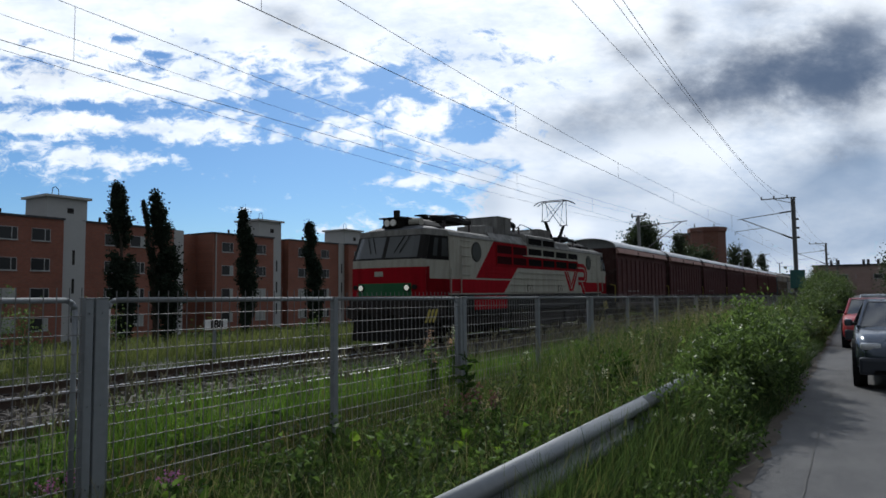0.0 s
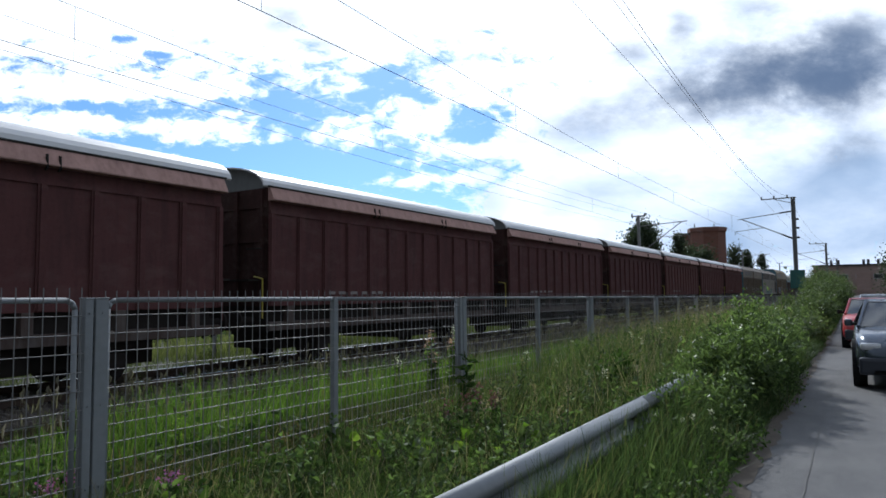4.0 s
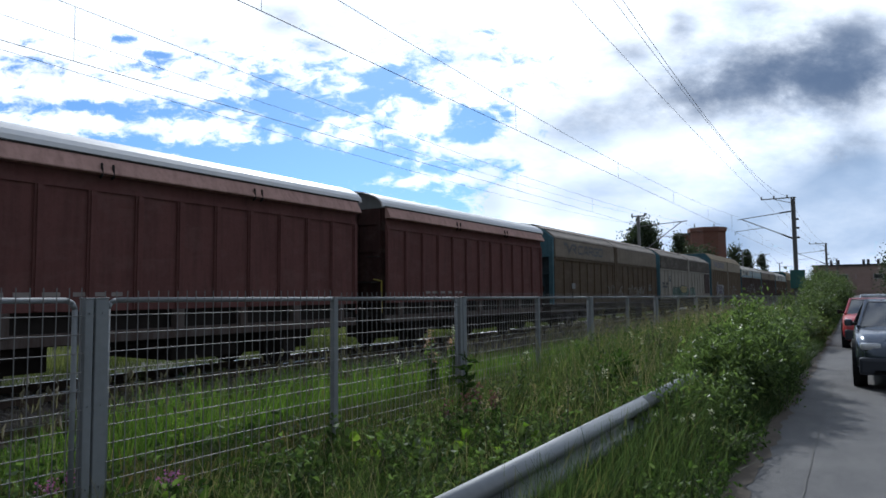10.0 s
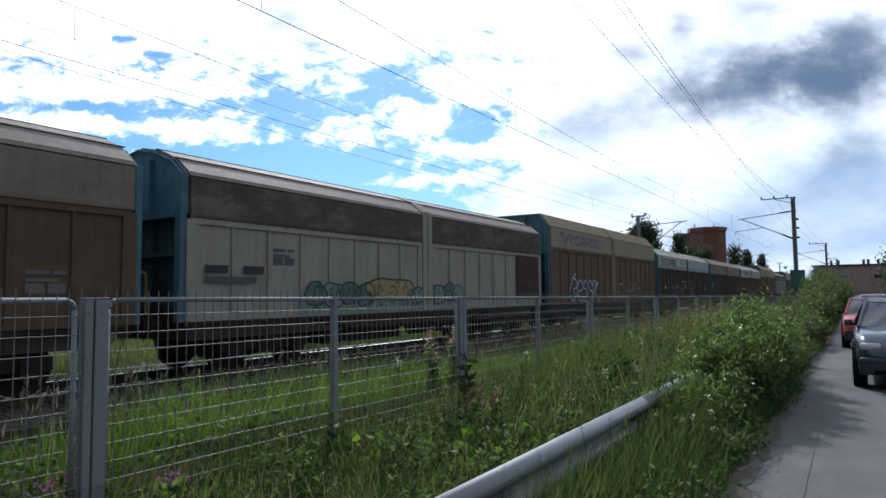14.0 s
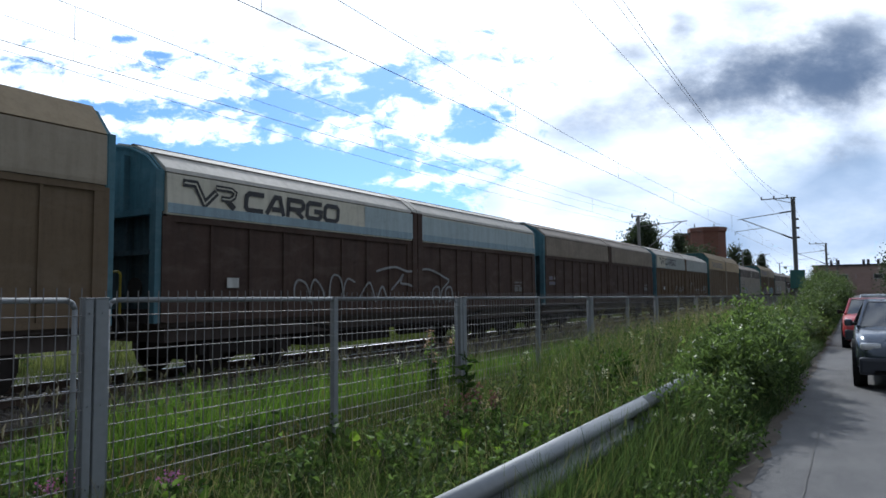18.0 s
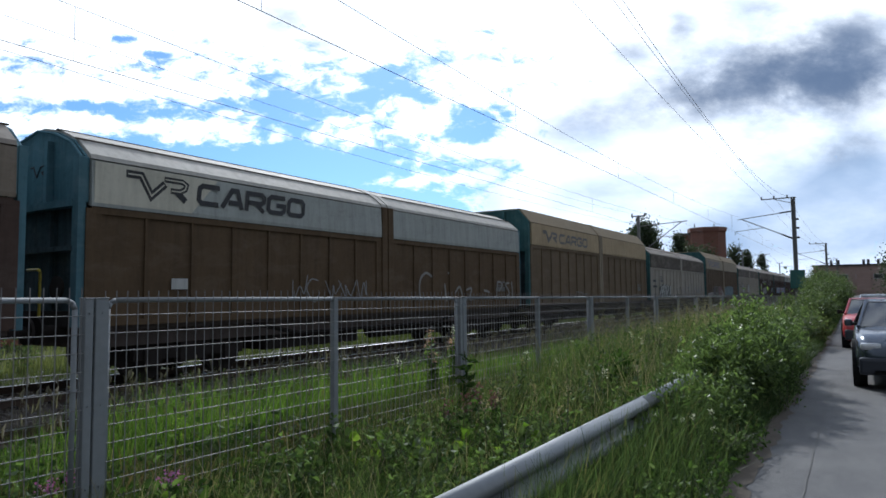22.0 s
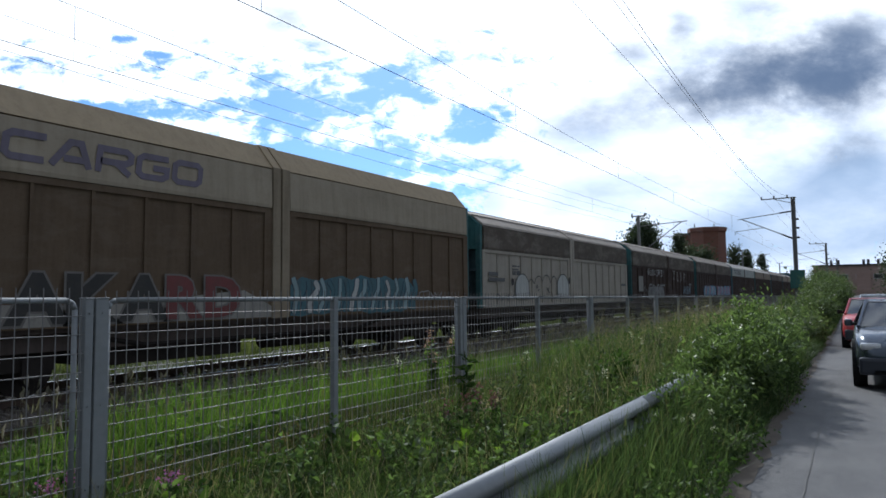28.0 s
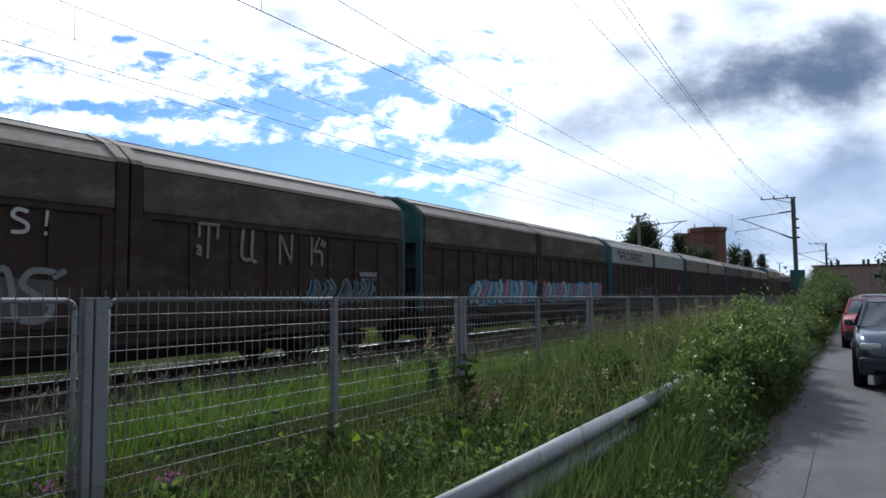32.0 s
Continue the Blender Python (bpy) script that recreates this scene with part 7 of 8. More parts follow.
    # added trees out of view, to keep sky light off the far wagons
    for k in range(7):
        tree("unseen_shade_tree", "dark green leafy tree added out of view to dim the far wagons", rng, 9.5 + 1.5 * math.sin(k * 2.3), 42 + 11 * k, 0.0, 9.0 + math.sin(k * 1.7), 3.4, 3000, 0.5, M_TREE, False, 0.0, "roadside trees")
    # woods along the horizon
    pts = []
    for k in range(60):
        cx, cy, hh = -150 + 5 * k + rng.normal() * 3, 300 + rng.normal() * 20, rng.uniform(5, 8.5)
        if -22 < cx < -8:
            hh *= 0.6
        m = 260
        u = rng.normal(size=(m, 3)) * np.array([2.6, 2.6, hh * 0.26]) + np.array([cx, cy, hh * 0.5])
        pts.append(u)
    at = np.concatenate(pts)
    at[:, 2] = np.maximum(at[:, 2], 0.0)
    v, q = leaves(rng, at, 1.3, 0.1, 0.6)
    tagged(fast_mesh("far_woods", v, q, M_FARLEAF), "dark woods along the horizon", "woods", kind="stuff")


build_grass()
build_plants()


# ---- marks, stencils and graffiti on the wagons ----
def paint(name, col, rough=0.55):
    return painted("paint_" + name, col, dirt=(0.07, 0.06, 0.05), amount=0.35, rough=rough, grain=9.0)


P_WHITE = paint("white", (0.55, 0.55, 0.53))
P_GREY = paint("grey", (0.26, 0.26, 0.26))
P_DARK = paint("dark", (0.035, 0.036, 0.04))
P_FADED = paint("faded", (0.10, 0.10, 0.105))
P_VIOLET = paint("violet_grey", (0.16, 0.14, 0.19))
P_GREEN = paint("green", (0.11, 0.2, 0.15))
P_YEL = paint("ochre", (0.38, 0.31, 0.13))
P_PURPLE = paint("purple", (0.06, 0.035, 0.08))
P_PINK = paint("pink", (0.5, 0.16, 0.24))
P_BLUE = paint("blue", (0.06, 0.24, 0.42))
P_RED = paint("red", (0.16, 0.045, 0.045))
P_BLACK = paint("black", (0.035, 0.034, 0.034))
SKIN = 1.5435


def ribbon(pts, width, x=SKIN, thick=0.003):
    """A brush stroke on the wall through the points (y, z), ending narrower."""
    bm = bmesh.new()
    pts = [Vector((p[0], p[1])) for p in pts]
    rows = []
    n = len(pts)
    for i, p in enumerate(pts):
        d = (pts[min(n - 1, i + 1)] - pts[max(0, i - 1)]).normalized()
        s = Vector((-d.y, d.x)) * width * 0.5 * (0.75 if i in (0, n - 1) else 1.0)
        rows.append((bm.verts.new((x, p.x + s.x, p.y + s.y)), bm.verts.new((x, p.x - s.x, p.y - s.y))))
    for a, b in zip(rows, rows[1:]):
        bm.faces.new((a[0], b[0], b[1], a[1]))
    bm.normal_update()
    flip = [f for f in bm.faces if f.normal.x < 0]
    if flip:
        bmesh.ops.reverse_faces(bm, faces=flip)
    return bm


def curve(pts, n=5):
    """A smooth line through a few points."""
    out = []
    p = [pts[0]] + list(pts) + [pts[-1]]
    for i in range(1, len(p) - 2):
        for k in range(n):
            t = k / n
            q = [0.5 * (2 * p[i][j] + (p[i + 1][j] - p[i - 1][j]) * t + (2 * p[i - 1][j] - 5 * p[i][j] + 4 * p[i + 1][j] - p[i + 2][j]) * t * t
                        + (3 * p[i][j] - p[i - 1][j] - 3 * p[i + 1][j] + p[i + 2][j]) * t ** 3) for j in (0, 1)]
            out.append(tuple(q))
    out.append(tuple(pts[-1]))
    return out


def blob(y, z, w_, h, rng, lobes=9):
    """A rounded uneven outline."""
    pts = []
    for i in range(lobes):
        a = 2 * math.pi * i / lobes
        r = rng.uniform(0.72, 1.08)
        pts.append((y + w_ * r * math.cos(a), z + h * r * math.sin(a)))
    return curve(pts + [pts[0]], 4)[:-1]


def plate(wgn, name, outline, mat, x, thick=0.004):
    return part(name, prism(bmesh.new(), outline, x, x + thick), mat, wgn)


def shard(y, z, w_, h, rng):
    """A jagged outline with thrusting corners."""
    pts = []
    for i in range(9):
        a = 2 * math.pi * (i + rng.uniform(-0.25, 0.25)) / 9
        r = rng.uniform(0.95, 1.3) if i % 2 else rng.uniform(0.5, 0.85)
        pts.append((y + w_ * r * math.cos(a), z + h * r * math.sin(a)))
    return pts


LAYER = [0]


def piece(wgn, rng, y0, y1, z0, z1, n, fills, line, lw=0.035, inner=None, x=SKIN, jag=False):
    """A graffiti piece: a row of overlapping swollen shapes with outlines and inner strokes."""
    step = (y1 - y0) / n
    LAYER[0] += 1
    x += 0.0045 * (LAYER[0] % 4)
    for i in range(n):
        y, z = y0 + step * (i + 0.5), (z0 + z1) / 2 + rng.uniform(-0.06, 0.06)
        o = (shard if jag else blob)(y, z, step * 0.68, (z1 - z0) * 0.5, rng)
        if fills:
            plate(wgn, "graffiti_fill", o, fills[i % len(fills)], x + 0.0012 * (i % 3), 0.002)
        part("graffiti_line", ribbon(o + [o[0]], lw, x + 0.009), line, wgn)
        for k in range(2):
            a = (y + rng.uniform(-0.3, 0.3) * step, z + rng.uniform(-0.3, 0.3) * (z1 - z0))
            b = (a[0] + rng.uniform(-0.3, 0.3) * step, a[1] + rng.uniform(-0.25, 0.25) * (z1 - z0))
            m = ((a[0] + b[0]) / 2 + 0.1 * rng.uniform(-1, 1), (a[1] + b[1]) / 2 + 0.1 * rng.uniform(-1, 1))
            part("graffiti_line", ribbon(curve([a, m, b], 4), lw * 0.8, x + 0.009), inner or line, wgn)


def tag(wgn, rng, y0, y1, z0, z1, n, mat, lw=0.04, x=SKIN):
    """A quick scrawl: tall loops and hooks in one colour."""
    step = (y1 - y0) / n
    for i in range(n):
        y = y0 + step * i
        hgt = (z1 - z0) * rng.uniform(0.7, 1.05)
        style = rng.randrange(3)
        if style == 0:
            pts = [(y, z0), (y + 0.12 * step, z0 + hgt * 0.7), (y + 0.45 * step, z0 + hgt), (y + 0.75 * step, z0 + hgt * 0.6), (y + 0.85 * step, z0 + 0.05)]
        elif style == 1:
            pts = [(y + 0.7 * step, z0 + hgt * 0.85), (y + 0.3 * step, z0 + hgt), (y + 0.1 * step, z0 + hgt * 0.5), (y + 0.35 * step, z0), (y + 0.75 * step, z0 + hgt * 0.25)]
        else:
            pts = [(y + 0.05 * step, z0 + hgt), (y + 0.3 * step, z0 + hgt * 0.2), (y + 0.5 * step, z0 + hgt * 0.7), (y + 0.65 * step, z0 + hgt * 0.1), (y + 0.95 * step, z0 + hgt * 0.9)]
        if rng.random() < 0.5:
            pts = [(2 * y + step - a, b) for a, b in pts]
        pts = [(a + rng.uniform(-0.09, 0.09), b + rng.uniform(-0.07, 0.07)) for a, b in pts]
        part("graffiti_line", ribbon(curve(pts, 5), lw, x), mat, wgn)


def letters(wgn, text, y, z, height, pitch, mat, x=SKIN, wide=1.0, heavy=0.012, drop=0.0):
    """A word painted on the wall, letter by letter."""
    size = height / 0.70
    for i, ch in enumerate(text):
        if ch == " ":
            continue
        cv_ = bpy.data.curves.new("letter", "FONT")
        cv_.body, cv_.size, cv_.extrude, cv_.offset, cv_.resolution_u = ch, size, 0.001, heavy, 3
        tmp = bpy.data.objects.new("letter", cv_)
        me = bpy.data.meshes.new_from_object(tmp)
        bpy.data.objects.remove(tmp)
        me.materials.append(mat)
        share("painted_letter", me, pose(x, y + i * pitch, z - drop * i, 90, 0, 90) @ Matrix.Diagonal((wide, 1, 1, 1)), wgn)


# broad squared letters, each as strokes in a unit box
GLYPHS = {
    "C": [[(1, 0.9), (0.2, 0.9), (0.06, 0.76), (0.06, 0.24), (0.2, 0.1), (1, 0.1)]],
    "A": [[(0, 0.02), (0.44, 0.9), (0.72, 0.9), (1.0, 0.02)], [(0.3, 0.3), (0.86, 0.3)]],
    "R": [[(0.06, 0.02), (0.06, 0.9), (0.84, 0.9), (0.98, 0.78), (0.98, 0.56), (0.84, 0.44), (0.1, 0.44)], [(0.55, 0.44), (1.0, 0.02)]],
    "G": [[(1, 0.9), (0.2, 0.9), (0.06, 0.76), (0.06, 0.24), (0.2, 0.1), (0.84, 0.1), (0.98, 0.22), (0.98, 0.48), (0.52, 0.48)]],
    "O": [[(0.2, 0.9), (0.06, 0.76), (0.06, 0.24), (0.2, 0.1), (0.84, 0.1), (0.98, 0.24), (0.98, 0.76), (0.84, 0.9)]],
}


def railway_mark(wgn, y, z, h, mat, x, length=4.6, lw=0.085, inline=None):
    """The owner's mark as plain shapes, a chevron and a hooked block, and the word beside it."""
    u = length / 4.6
    at = lambda pts, y0, w_: [(y0 + (a + 0.08 * b) * w_, z + b * h) for a, b in pts]
    part("mark_stroke", stroke(at([(-0.16, 0.93), (0.2, 0.93), (0.52, 0.12), (0.82, 0.72)], y, 0.86 * u), lw * 1.55, x), mat, wgn)
    part("mark_stroke", stroke(at([(0.78, 0.92), (1.26, 0.92), (1.38, 0.8), (1.36, 0.6), (1.24, 0.46), (0.98, 0.46)], y, 0.86 * u), lw * 1.2, x + 0.001), mat, wgn)
    part("mark_stroke", stroke(at([(1.1, 0.5), (1.42, 0.06)], y, 0.86 * u), lw * 1.35, x + 0.002), mat, wgn)
    if inline is not None:
        part("mark_inline", stroke(at([(-0.12, 0.93), (0.2, 0.93), (0.52, 0.12), (0.8, 0.68)], y, 0.86 * u), lw * 0.3, x + 0.004), inline, wgn)
        part("mark_inline", stroke(at([(0.8, 0.92), (1.26, 0.92), (1.38, 0.8), (1.36, 0.6), (1.24, 0.46), (1.0, 0.46)], y, 0.86 * u), lw * 0.28, x + 0.004), inline, wgn)
    for i, ch in enumerate("CARGO"):
        for pts in GLYPHS[ch]:
            part("painted_letter", stroke(at(pts, y + (1.5 + 0.64 * i) * u, 0.54 * u), lw * 1.12, x + 0.001 * (len(pts) == 2), ch == "O"), mat, wgn)


def scrawl(wgn, strokes, mat, lw=0.05, x=SKIN):
    for pts in strokes:
        part("graffiti_line", ribbon(curve(pts, 5), lw, x), mat, wgn)


def wild(wgn, rng, y0, y1, z0, z1, n, base, mats, line):
    """An interlocking piece: a dark ground, fat curling strokes over it, thin bright edges on top."""
    top = [(y0 + (y1 - y0) * k / 14, z1 - 0.05 + rng.uniform(-0.12, 0.06) - (0.25 if k in (0, 14) else 0)) for k in range(15)]
    bot = [(y0 + (y1 - y0) * k / 14, z0 + rng.uniform(-0.03, 0.08)) for k in range(14, -1, -1)]
    if base is not None:
        plate(wgn, "graffiti_fill", top + bot, base, SKIN - 0.002, 0.002)
    step = (y1 - y0) / n
    for i in range(n):
        y, h = y0 + step * (i + 0.5), z1 - z0
        lean = rng.uniform(-0.15, 0.35)
        pts = [(y - 0.3 * step + rng.uniform(-0.05, 0.05), z0 + 0.06 * h), (y + rng.uniform(-0.35, 0.25) * step, z0 + 0.35 * h), (y + (0.25 + lean) * step, z0 + 0.62 * h), (y + (rng.uniform(-0.4, 0.5) + lean) * step, z0 + rng.uniform(0.82, 0.97) * h)]
        lw = step * rng.uniform(0.36, 0.6)
        part("graffiti_line", ribbon(curve(pts, 4), lw + 0.05, SKIN + 0.001 + 0.0016 * (i % 3)), line, wgn)
        part("graffiti_line", ribbon(curve(pts, 4), lw, SKIN + 0.007 + 0.0016 * (i % 3)), mats[i % len(mats)], wgn)


def stencils(wgn, mat, y, z):
    for k, (dy, dz, w_, h) in enumerate(((0, 0, 0.35, 0.06), (0.42, 0, 0.2, 0.06), (0, -0.12, 0.5, 0.06), (0.0, -0.3, 0.28, 0.16), (0.34, -0.3, 0.28, 0.16))):
        plate(wgn, "stencil_bar", [(y + dy, z + dz), (y + dy + w_, z + dz), (y + dy + w_, z + dz + h), (y + dy, z + dz + h)], mat, SKIN - 0.035, 0.004)


def mark_wagons():
    rng = random.Random(8)
    W = WAGONS
    LOW, TALL = 1.571, 1.571
    # 1: faded mark, pale tags low on the doors
    railway_mark(W[0], 1.1, 3.3, 0.42, P_FADED, LOW, 4.9)
    tag(W[0], rng, 6.6, 9.6, 1.45, 1.92, 5, P_TAGGREY, 0.045)
    tag(W[0], rng, 10.2, 13.6, 1.42, 1.95, 6, P_TAGGREY, 0.05)
    plate(W[0], "notice_plate", [(1.9, 1.75), (2.3, 1.75), (2.3, 2.0), (1.9, 2.0)], P_GREY, SKIN)
    # 2: off-white, teal and ochre piece
    stencils(W[1], P_FADED, 2.2, 2.55)
    for a in (0.4, 1.35):
        plate(W[1], "dark_plate", [(a, 2.05), (a + 0.55, 2.05), (a + 0.55, 2.2), (a, 2.2)], P_DARK, SKIN)
    plate(W[1], "dark_plate", [(0.4, 1.85), (1.7, 1.85), (1.7, 1.98), (0.4, 1.98)], P_FADED, SKIN)
    piece(W[1], rng, 3.2, 5.6, 1.3, 1.92, 4, [P_GREEN, P_SPRAY, P_GREEN], P_TEAL2, 0.04)
    piece(W[1], rng, 5.6, 7.2, 1.35, 2.02, 1, [P_YEL], P_TEAL2, 0.045)
    piece(W[1], rng, 7.4, 10.2, 1.3, 1.9, 5, [P_SPRAY, P_GREEN], P_TEAL2, 0.04)
    tag(W[1], rng, 3.3, 10.1, 1.3, 1.85, 14, P_TEAL2, 0.035, SKIN + 0.016)
    plate(W[1], "overspray", [(2.9, 1.12), (10.6, 1.12), (10.4, 1.5), (8.0, 1.62), (5.5, 1.58), (3.1, 1.66)], P_SPRAY, SKIN - 0.002, 0.0015)
    plate(W[1], "dark_door", [(14.2, 1.4), (16.2, 1.4), (16.2, 3.0), (14.2, 3.0)], M_DKBROWN, SKIN)
    # 3: tall tan, purple piece with white outlines
    railway_mark(W[2], 1.1, 3.68, 0.46, P_VIOLET, TALL, 5.0, 0.1)
    for k, (y, z, w_, h) in enumerate(((2.5, 1.72, 0.55, 0.52), (3.35, 1.68, 0.5, 0.5), (4.05, 1.66, 0.42, 0.5), (4.7, 1.66, 0.45, 0.5), (5.4, 1.62, 0.48, 0.5))):
        plate(W[2], "graffiti_fill", blob(y, z, w_, h, rng), (P_PURPLE, P_INK, P_PURPLE)[k % 3], SKIN + 0.0013 * (k % 3), 0.001)
    scrawl(W[2], [[(2.78, 2.42), (2.45, 2.25), (2.28, 2.0), (2.05, 1.7), (2.08, 1.4), (2.4, 1.22), (2.72, 1.42), (2.5, 1.68), (2.95, 1.88), (2.82, 2.15), (2.55, 2.22)],
                  [(2.98, 1.4), (2.98, 1.88), (3.3, 2.14), (3.66, 1.95), (3.52, 1.68), (3.15, 1.65), (3.2, 1.3), (3.62, 1.18), (3.85, 1.35)],
                  [(4.28, 2.0), (3.95, 2.14), (3.78, 1.85), (4.12, 1.7), (4.2, 1.4), (3.9, 1.18)], [(4.98, 1.92), (4.62, 2.14), (4.36, 1.9), (4.6, 1.7), (4.95, 1.58), (4.88, 1.28), (4.42, 1.14)],
                  [(5.02, 2.12), (5.08, 1.6), (5.05, 1.12)], [(5.02, 2.14), (5.3, 2.13), (5.42, 2.1), (5.34, 1.78)], [(5.8, 2.02), (5.28, 1.62), (5.5, 1.4), (5.95, 1.12)], [(5.8, 2.02), (5.62, 2.04), (5.42, 1.95)]], P_WHITE, 0.075, SKIN + 0.008)
    scrawl(W[2], [[(9.75, 1.95), (9.35, 2.02), (9.05, 1.7), (9.1, 1.3)], [(10.3, 1.8), (10.35, 1.35), (10.6, 1.32), (10.75, 1.75)], [(10.95, 1.3), (11.1, 1.95), (11.5, 2.0), (11.5, 1.7), (11.1, 1.6)],
                  [(12.4, 1.95), (12.0, 2.05), (11.9, 1.8), (12.3, 1.65), (12.3, 1.4), (11.9, 1.35)], [(12.6, 1.75), (13.1, 1.8), (13.2, 1.55)]], P_TAGGREY, 0.075)
    # 4: pale mark panel and white scrawls
    railway_mark(W[3], 0.45, 3.32, 0.44, P_DARK, LOW, 4.3, 0.095, M_PALEBAND)
    plate(W[3], "blue_panel", [(2.2, 3.16), (8.1, 3.16), (8.1, 3.30), (2.5, 3.30)], M_SKYBAND, 1.567)
    plate(W[3], "blue_panel", [(5.8, 3.30), (8.1, 3.30), (8.1, 3.86), (5.8, 3.86)], M_SKYBAND, 1.565)
    plate(W[3], "blue_panel", [(8.35, 3.16), (16.2, 3.16), (16.2, 3.84), (8.35, 3.84)], M_SKYBAND, 1.565)
    tag(W[3], rng, 3.2, 6.2, 1.4, 2.1, 5, P_GREY, 0.05)
    scrawl(W[3], [[(6.3, 2.2), (7.1, 2.33), (7.8, 2.22), (8.8, 2.31), (9.7, 2.08), (9.92, 1.98), (9.55, 1.72), (9.45, 1.5)], [(6.95, 1.7), (7.3, 1.95), (7.52, 2.14), (7.4, 1.9), (7.8, 1.85), (8.3, 1.65), (8.05, 1.45)],
                  [(6.3, 1.4), (6.55, 1.8), (6.75, 1.5)], [(9.05, 1.3), (9.02, 1.7), (9.35, 1.78), (9.4, 1.3)], [(9.75, 1.3), (9.75, 1.72), (10.05, 1.78), (10.15, 1.45), (9.85, 1.35)]], P_GREY, 0.06)
    plate(W[3], "notice_plate", [(1.45, 1.75), (1.75, 1.75), (1.75, 1.95), (1.45, 1.95)], P_WHITE, SKIN)
    # 5: plain dull brown
    for a, b, za, zb_ in ((0.3, 0.68, 2.12, 2.27), (0.3, 0.95, 1.91, 2.05)):
        plate(W[4], "dark_plate", [(a, za), (b, za), (b, zb_), (a, zb_)], P_FADED2, SKIN)
        plate(W[4], "plate_panel", [(a + 0.03, za + 0.025), (b - 0.03, za + 0.025), (b - 0.03, zb_ - 0.025), (a + 0.03, zb_ - 0.025)], P_VIOLET, SKIN + 0.005, 0.002)
    plate(W[4], "round_disc", [(0.88 + 0.07 * math.cos(a), 2.19 + 0.075 * math.sin(a)) for a in np.linspace(0, 2 * math.pi, 17)[:-1]], P_TAGGREY, SKIN)
    tag(W[4], rng, 9.2, 10.6, 1.42, 1.6, 3, P_FADED, 0.03)
    # 6: dark mark on blue-grey panels
    railway_mark(W[5], 0.72, 3.34, 0.42, P_DARK, LOW, 4.25, 0.09, M_PALEBAND)
    plate(W[5], "pale_panel", [(0.1, 3.16), (2.0, 3.16), (2.6, 3.86), (0.1, 3.86)], M_PALEBAND, 1.563)
    plate(W[5], "notice_plate", [(1.6, 1.72), (1.95, 1.72), (1.95, 1.92), (1.6, 1.92)], P_WHITE, SKIN)
    tag(W[5], rng, 4.6, 7.4, 1.45, 2.05, 5, P_GREY, 0.03)
    scrawl(W[5], [[(10.4, 2.1), (10.05, 2.2), (9.75, 1.95), (9.75, 1.4)], [(11.1, 1.9), (11.2, 1.35)], [(11.35, 2.25), (11.3, 2.2)], [(11.7, 1.6), (12.0, 1.8), (12.2, 1.4)], [(12.4, 1.7), (12.75, 1.75), (12.6, 1.4), (12.95, 1.45)],
                  [(13.6, 1.7), (14.0, 1.62)], [(14.5, 1.35), (14.6, 1.95), (14.95, 1.9), (14.7, 1.65)], [(15.5, 1.95), (15.2, 1.9), (15.5, 1.6), (15.2, 1.4)], [(15.7, 2.0), (15.8, 1.4)]], P_TAGGREY, 0.075)
    # 7: tall brown, faint mark
    railway_mark(W[6], 1.2, 3.66, 0.42, P_FADED2, TALL, 5.0, 0.09)
    tag(W[6], rng, 4.6, 6.2, 1.4, 1.6, 3, P_GREY, 0.03)
    # 8: off-white with heavy black outlines
    stencils(W[7], P_FADED, 2.4, 2.5)
    for a, b, z in ((0.45, 1.15, 2.2), (0.45, 1.35, 1.85)):
        plate(W[7], "dark_plate", [(a, z), (b, z), (b, z + 0.13), (a, z + 0.13)], P_DARK, SKIN)
    wild(W[7], rng, 1.9, 4.9, 1.25, 2.08, 6, P_BLACK, [P_PALE2], P_BLACK)
    tag(W[7], rng, 0.4, 1.9, 1.2, 1.5, 5, P_FADED, 0.03)
    piece(W[7], rng, 7.0, 7.9, 1.35, 1.95, 1, None, P_DARK, 0.035)
    tag(W[7], rng, 8.4, 15.6, 1.3, 2.0, 14, P_BLUEGREY, 0.04)
    # 9: tall tan with red, black and blue pieces
    railway_mark(W[8], 0.85, 3.68, 0.46, P_VIOLET, TALL, 5.2, 0.1)
    plate(W[8], "pale_strip", [(0.3, 1.13), (8.0, 1.13), (8.0, 1.34), (7.2, 1.7), (6.2, 1.62), (5.2, 1.5), (4.0, 1.45), (2.0, 1.5), (0.3, 1.4)], P_TAGGREY, SKIN - 0.001, 0.002)
    for ch, y, mat in (("A", 2.75, P_BLACK), ("K", 3.55, P_BLACK), ("A", 4.55, P_BLACK), ("R", 5.35, P_RED), ("D", 6.2, P_RED)):
        letters(W[8], ch, y, 1.22, 0.72, 0.6, P_FADED2, SKIN + 0.003, 1.15, 0.085)
        letters(W[8], ch, y, 1.22, 0.72, 0.6, mat, SKIN + 0.008, 1.15, 0.05)
    wild(W[8], rng, 8.5, 13.4, 1.12, 2.08, 17, P_SEA, [P_MIST, P_SEA, P_PALE2, P_MIST, P_SEA], P_DEEP)
    tag(W[8], rng, 12.8, 14.8, 1.4, 1.7, 3, P_GREY, 0.03)
    # 10: off-white with round black-line shapes
    stencils(W[9], P_FADED, 2.3, 2.55)
    for a, b, z in ((0.4, 1.1, 2.2), (0.4, 1.6, 2.0), (15.3, 16.1, 1.9)):
        plate(W[9], "dark_plate", [(a, z), (b, z), (b, z + 0.13), (a, z + 0.13)], P_FADED, SKIN)
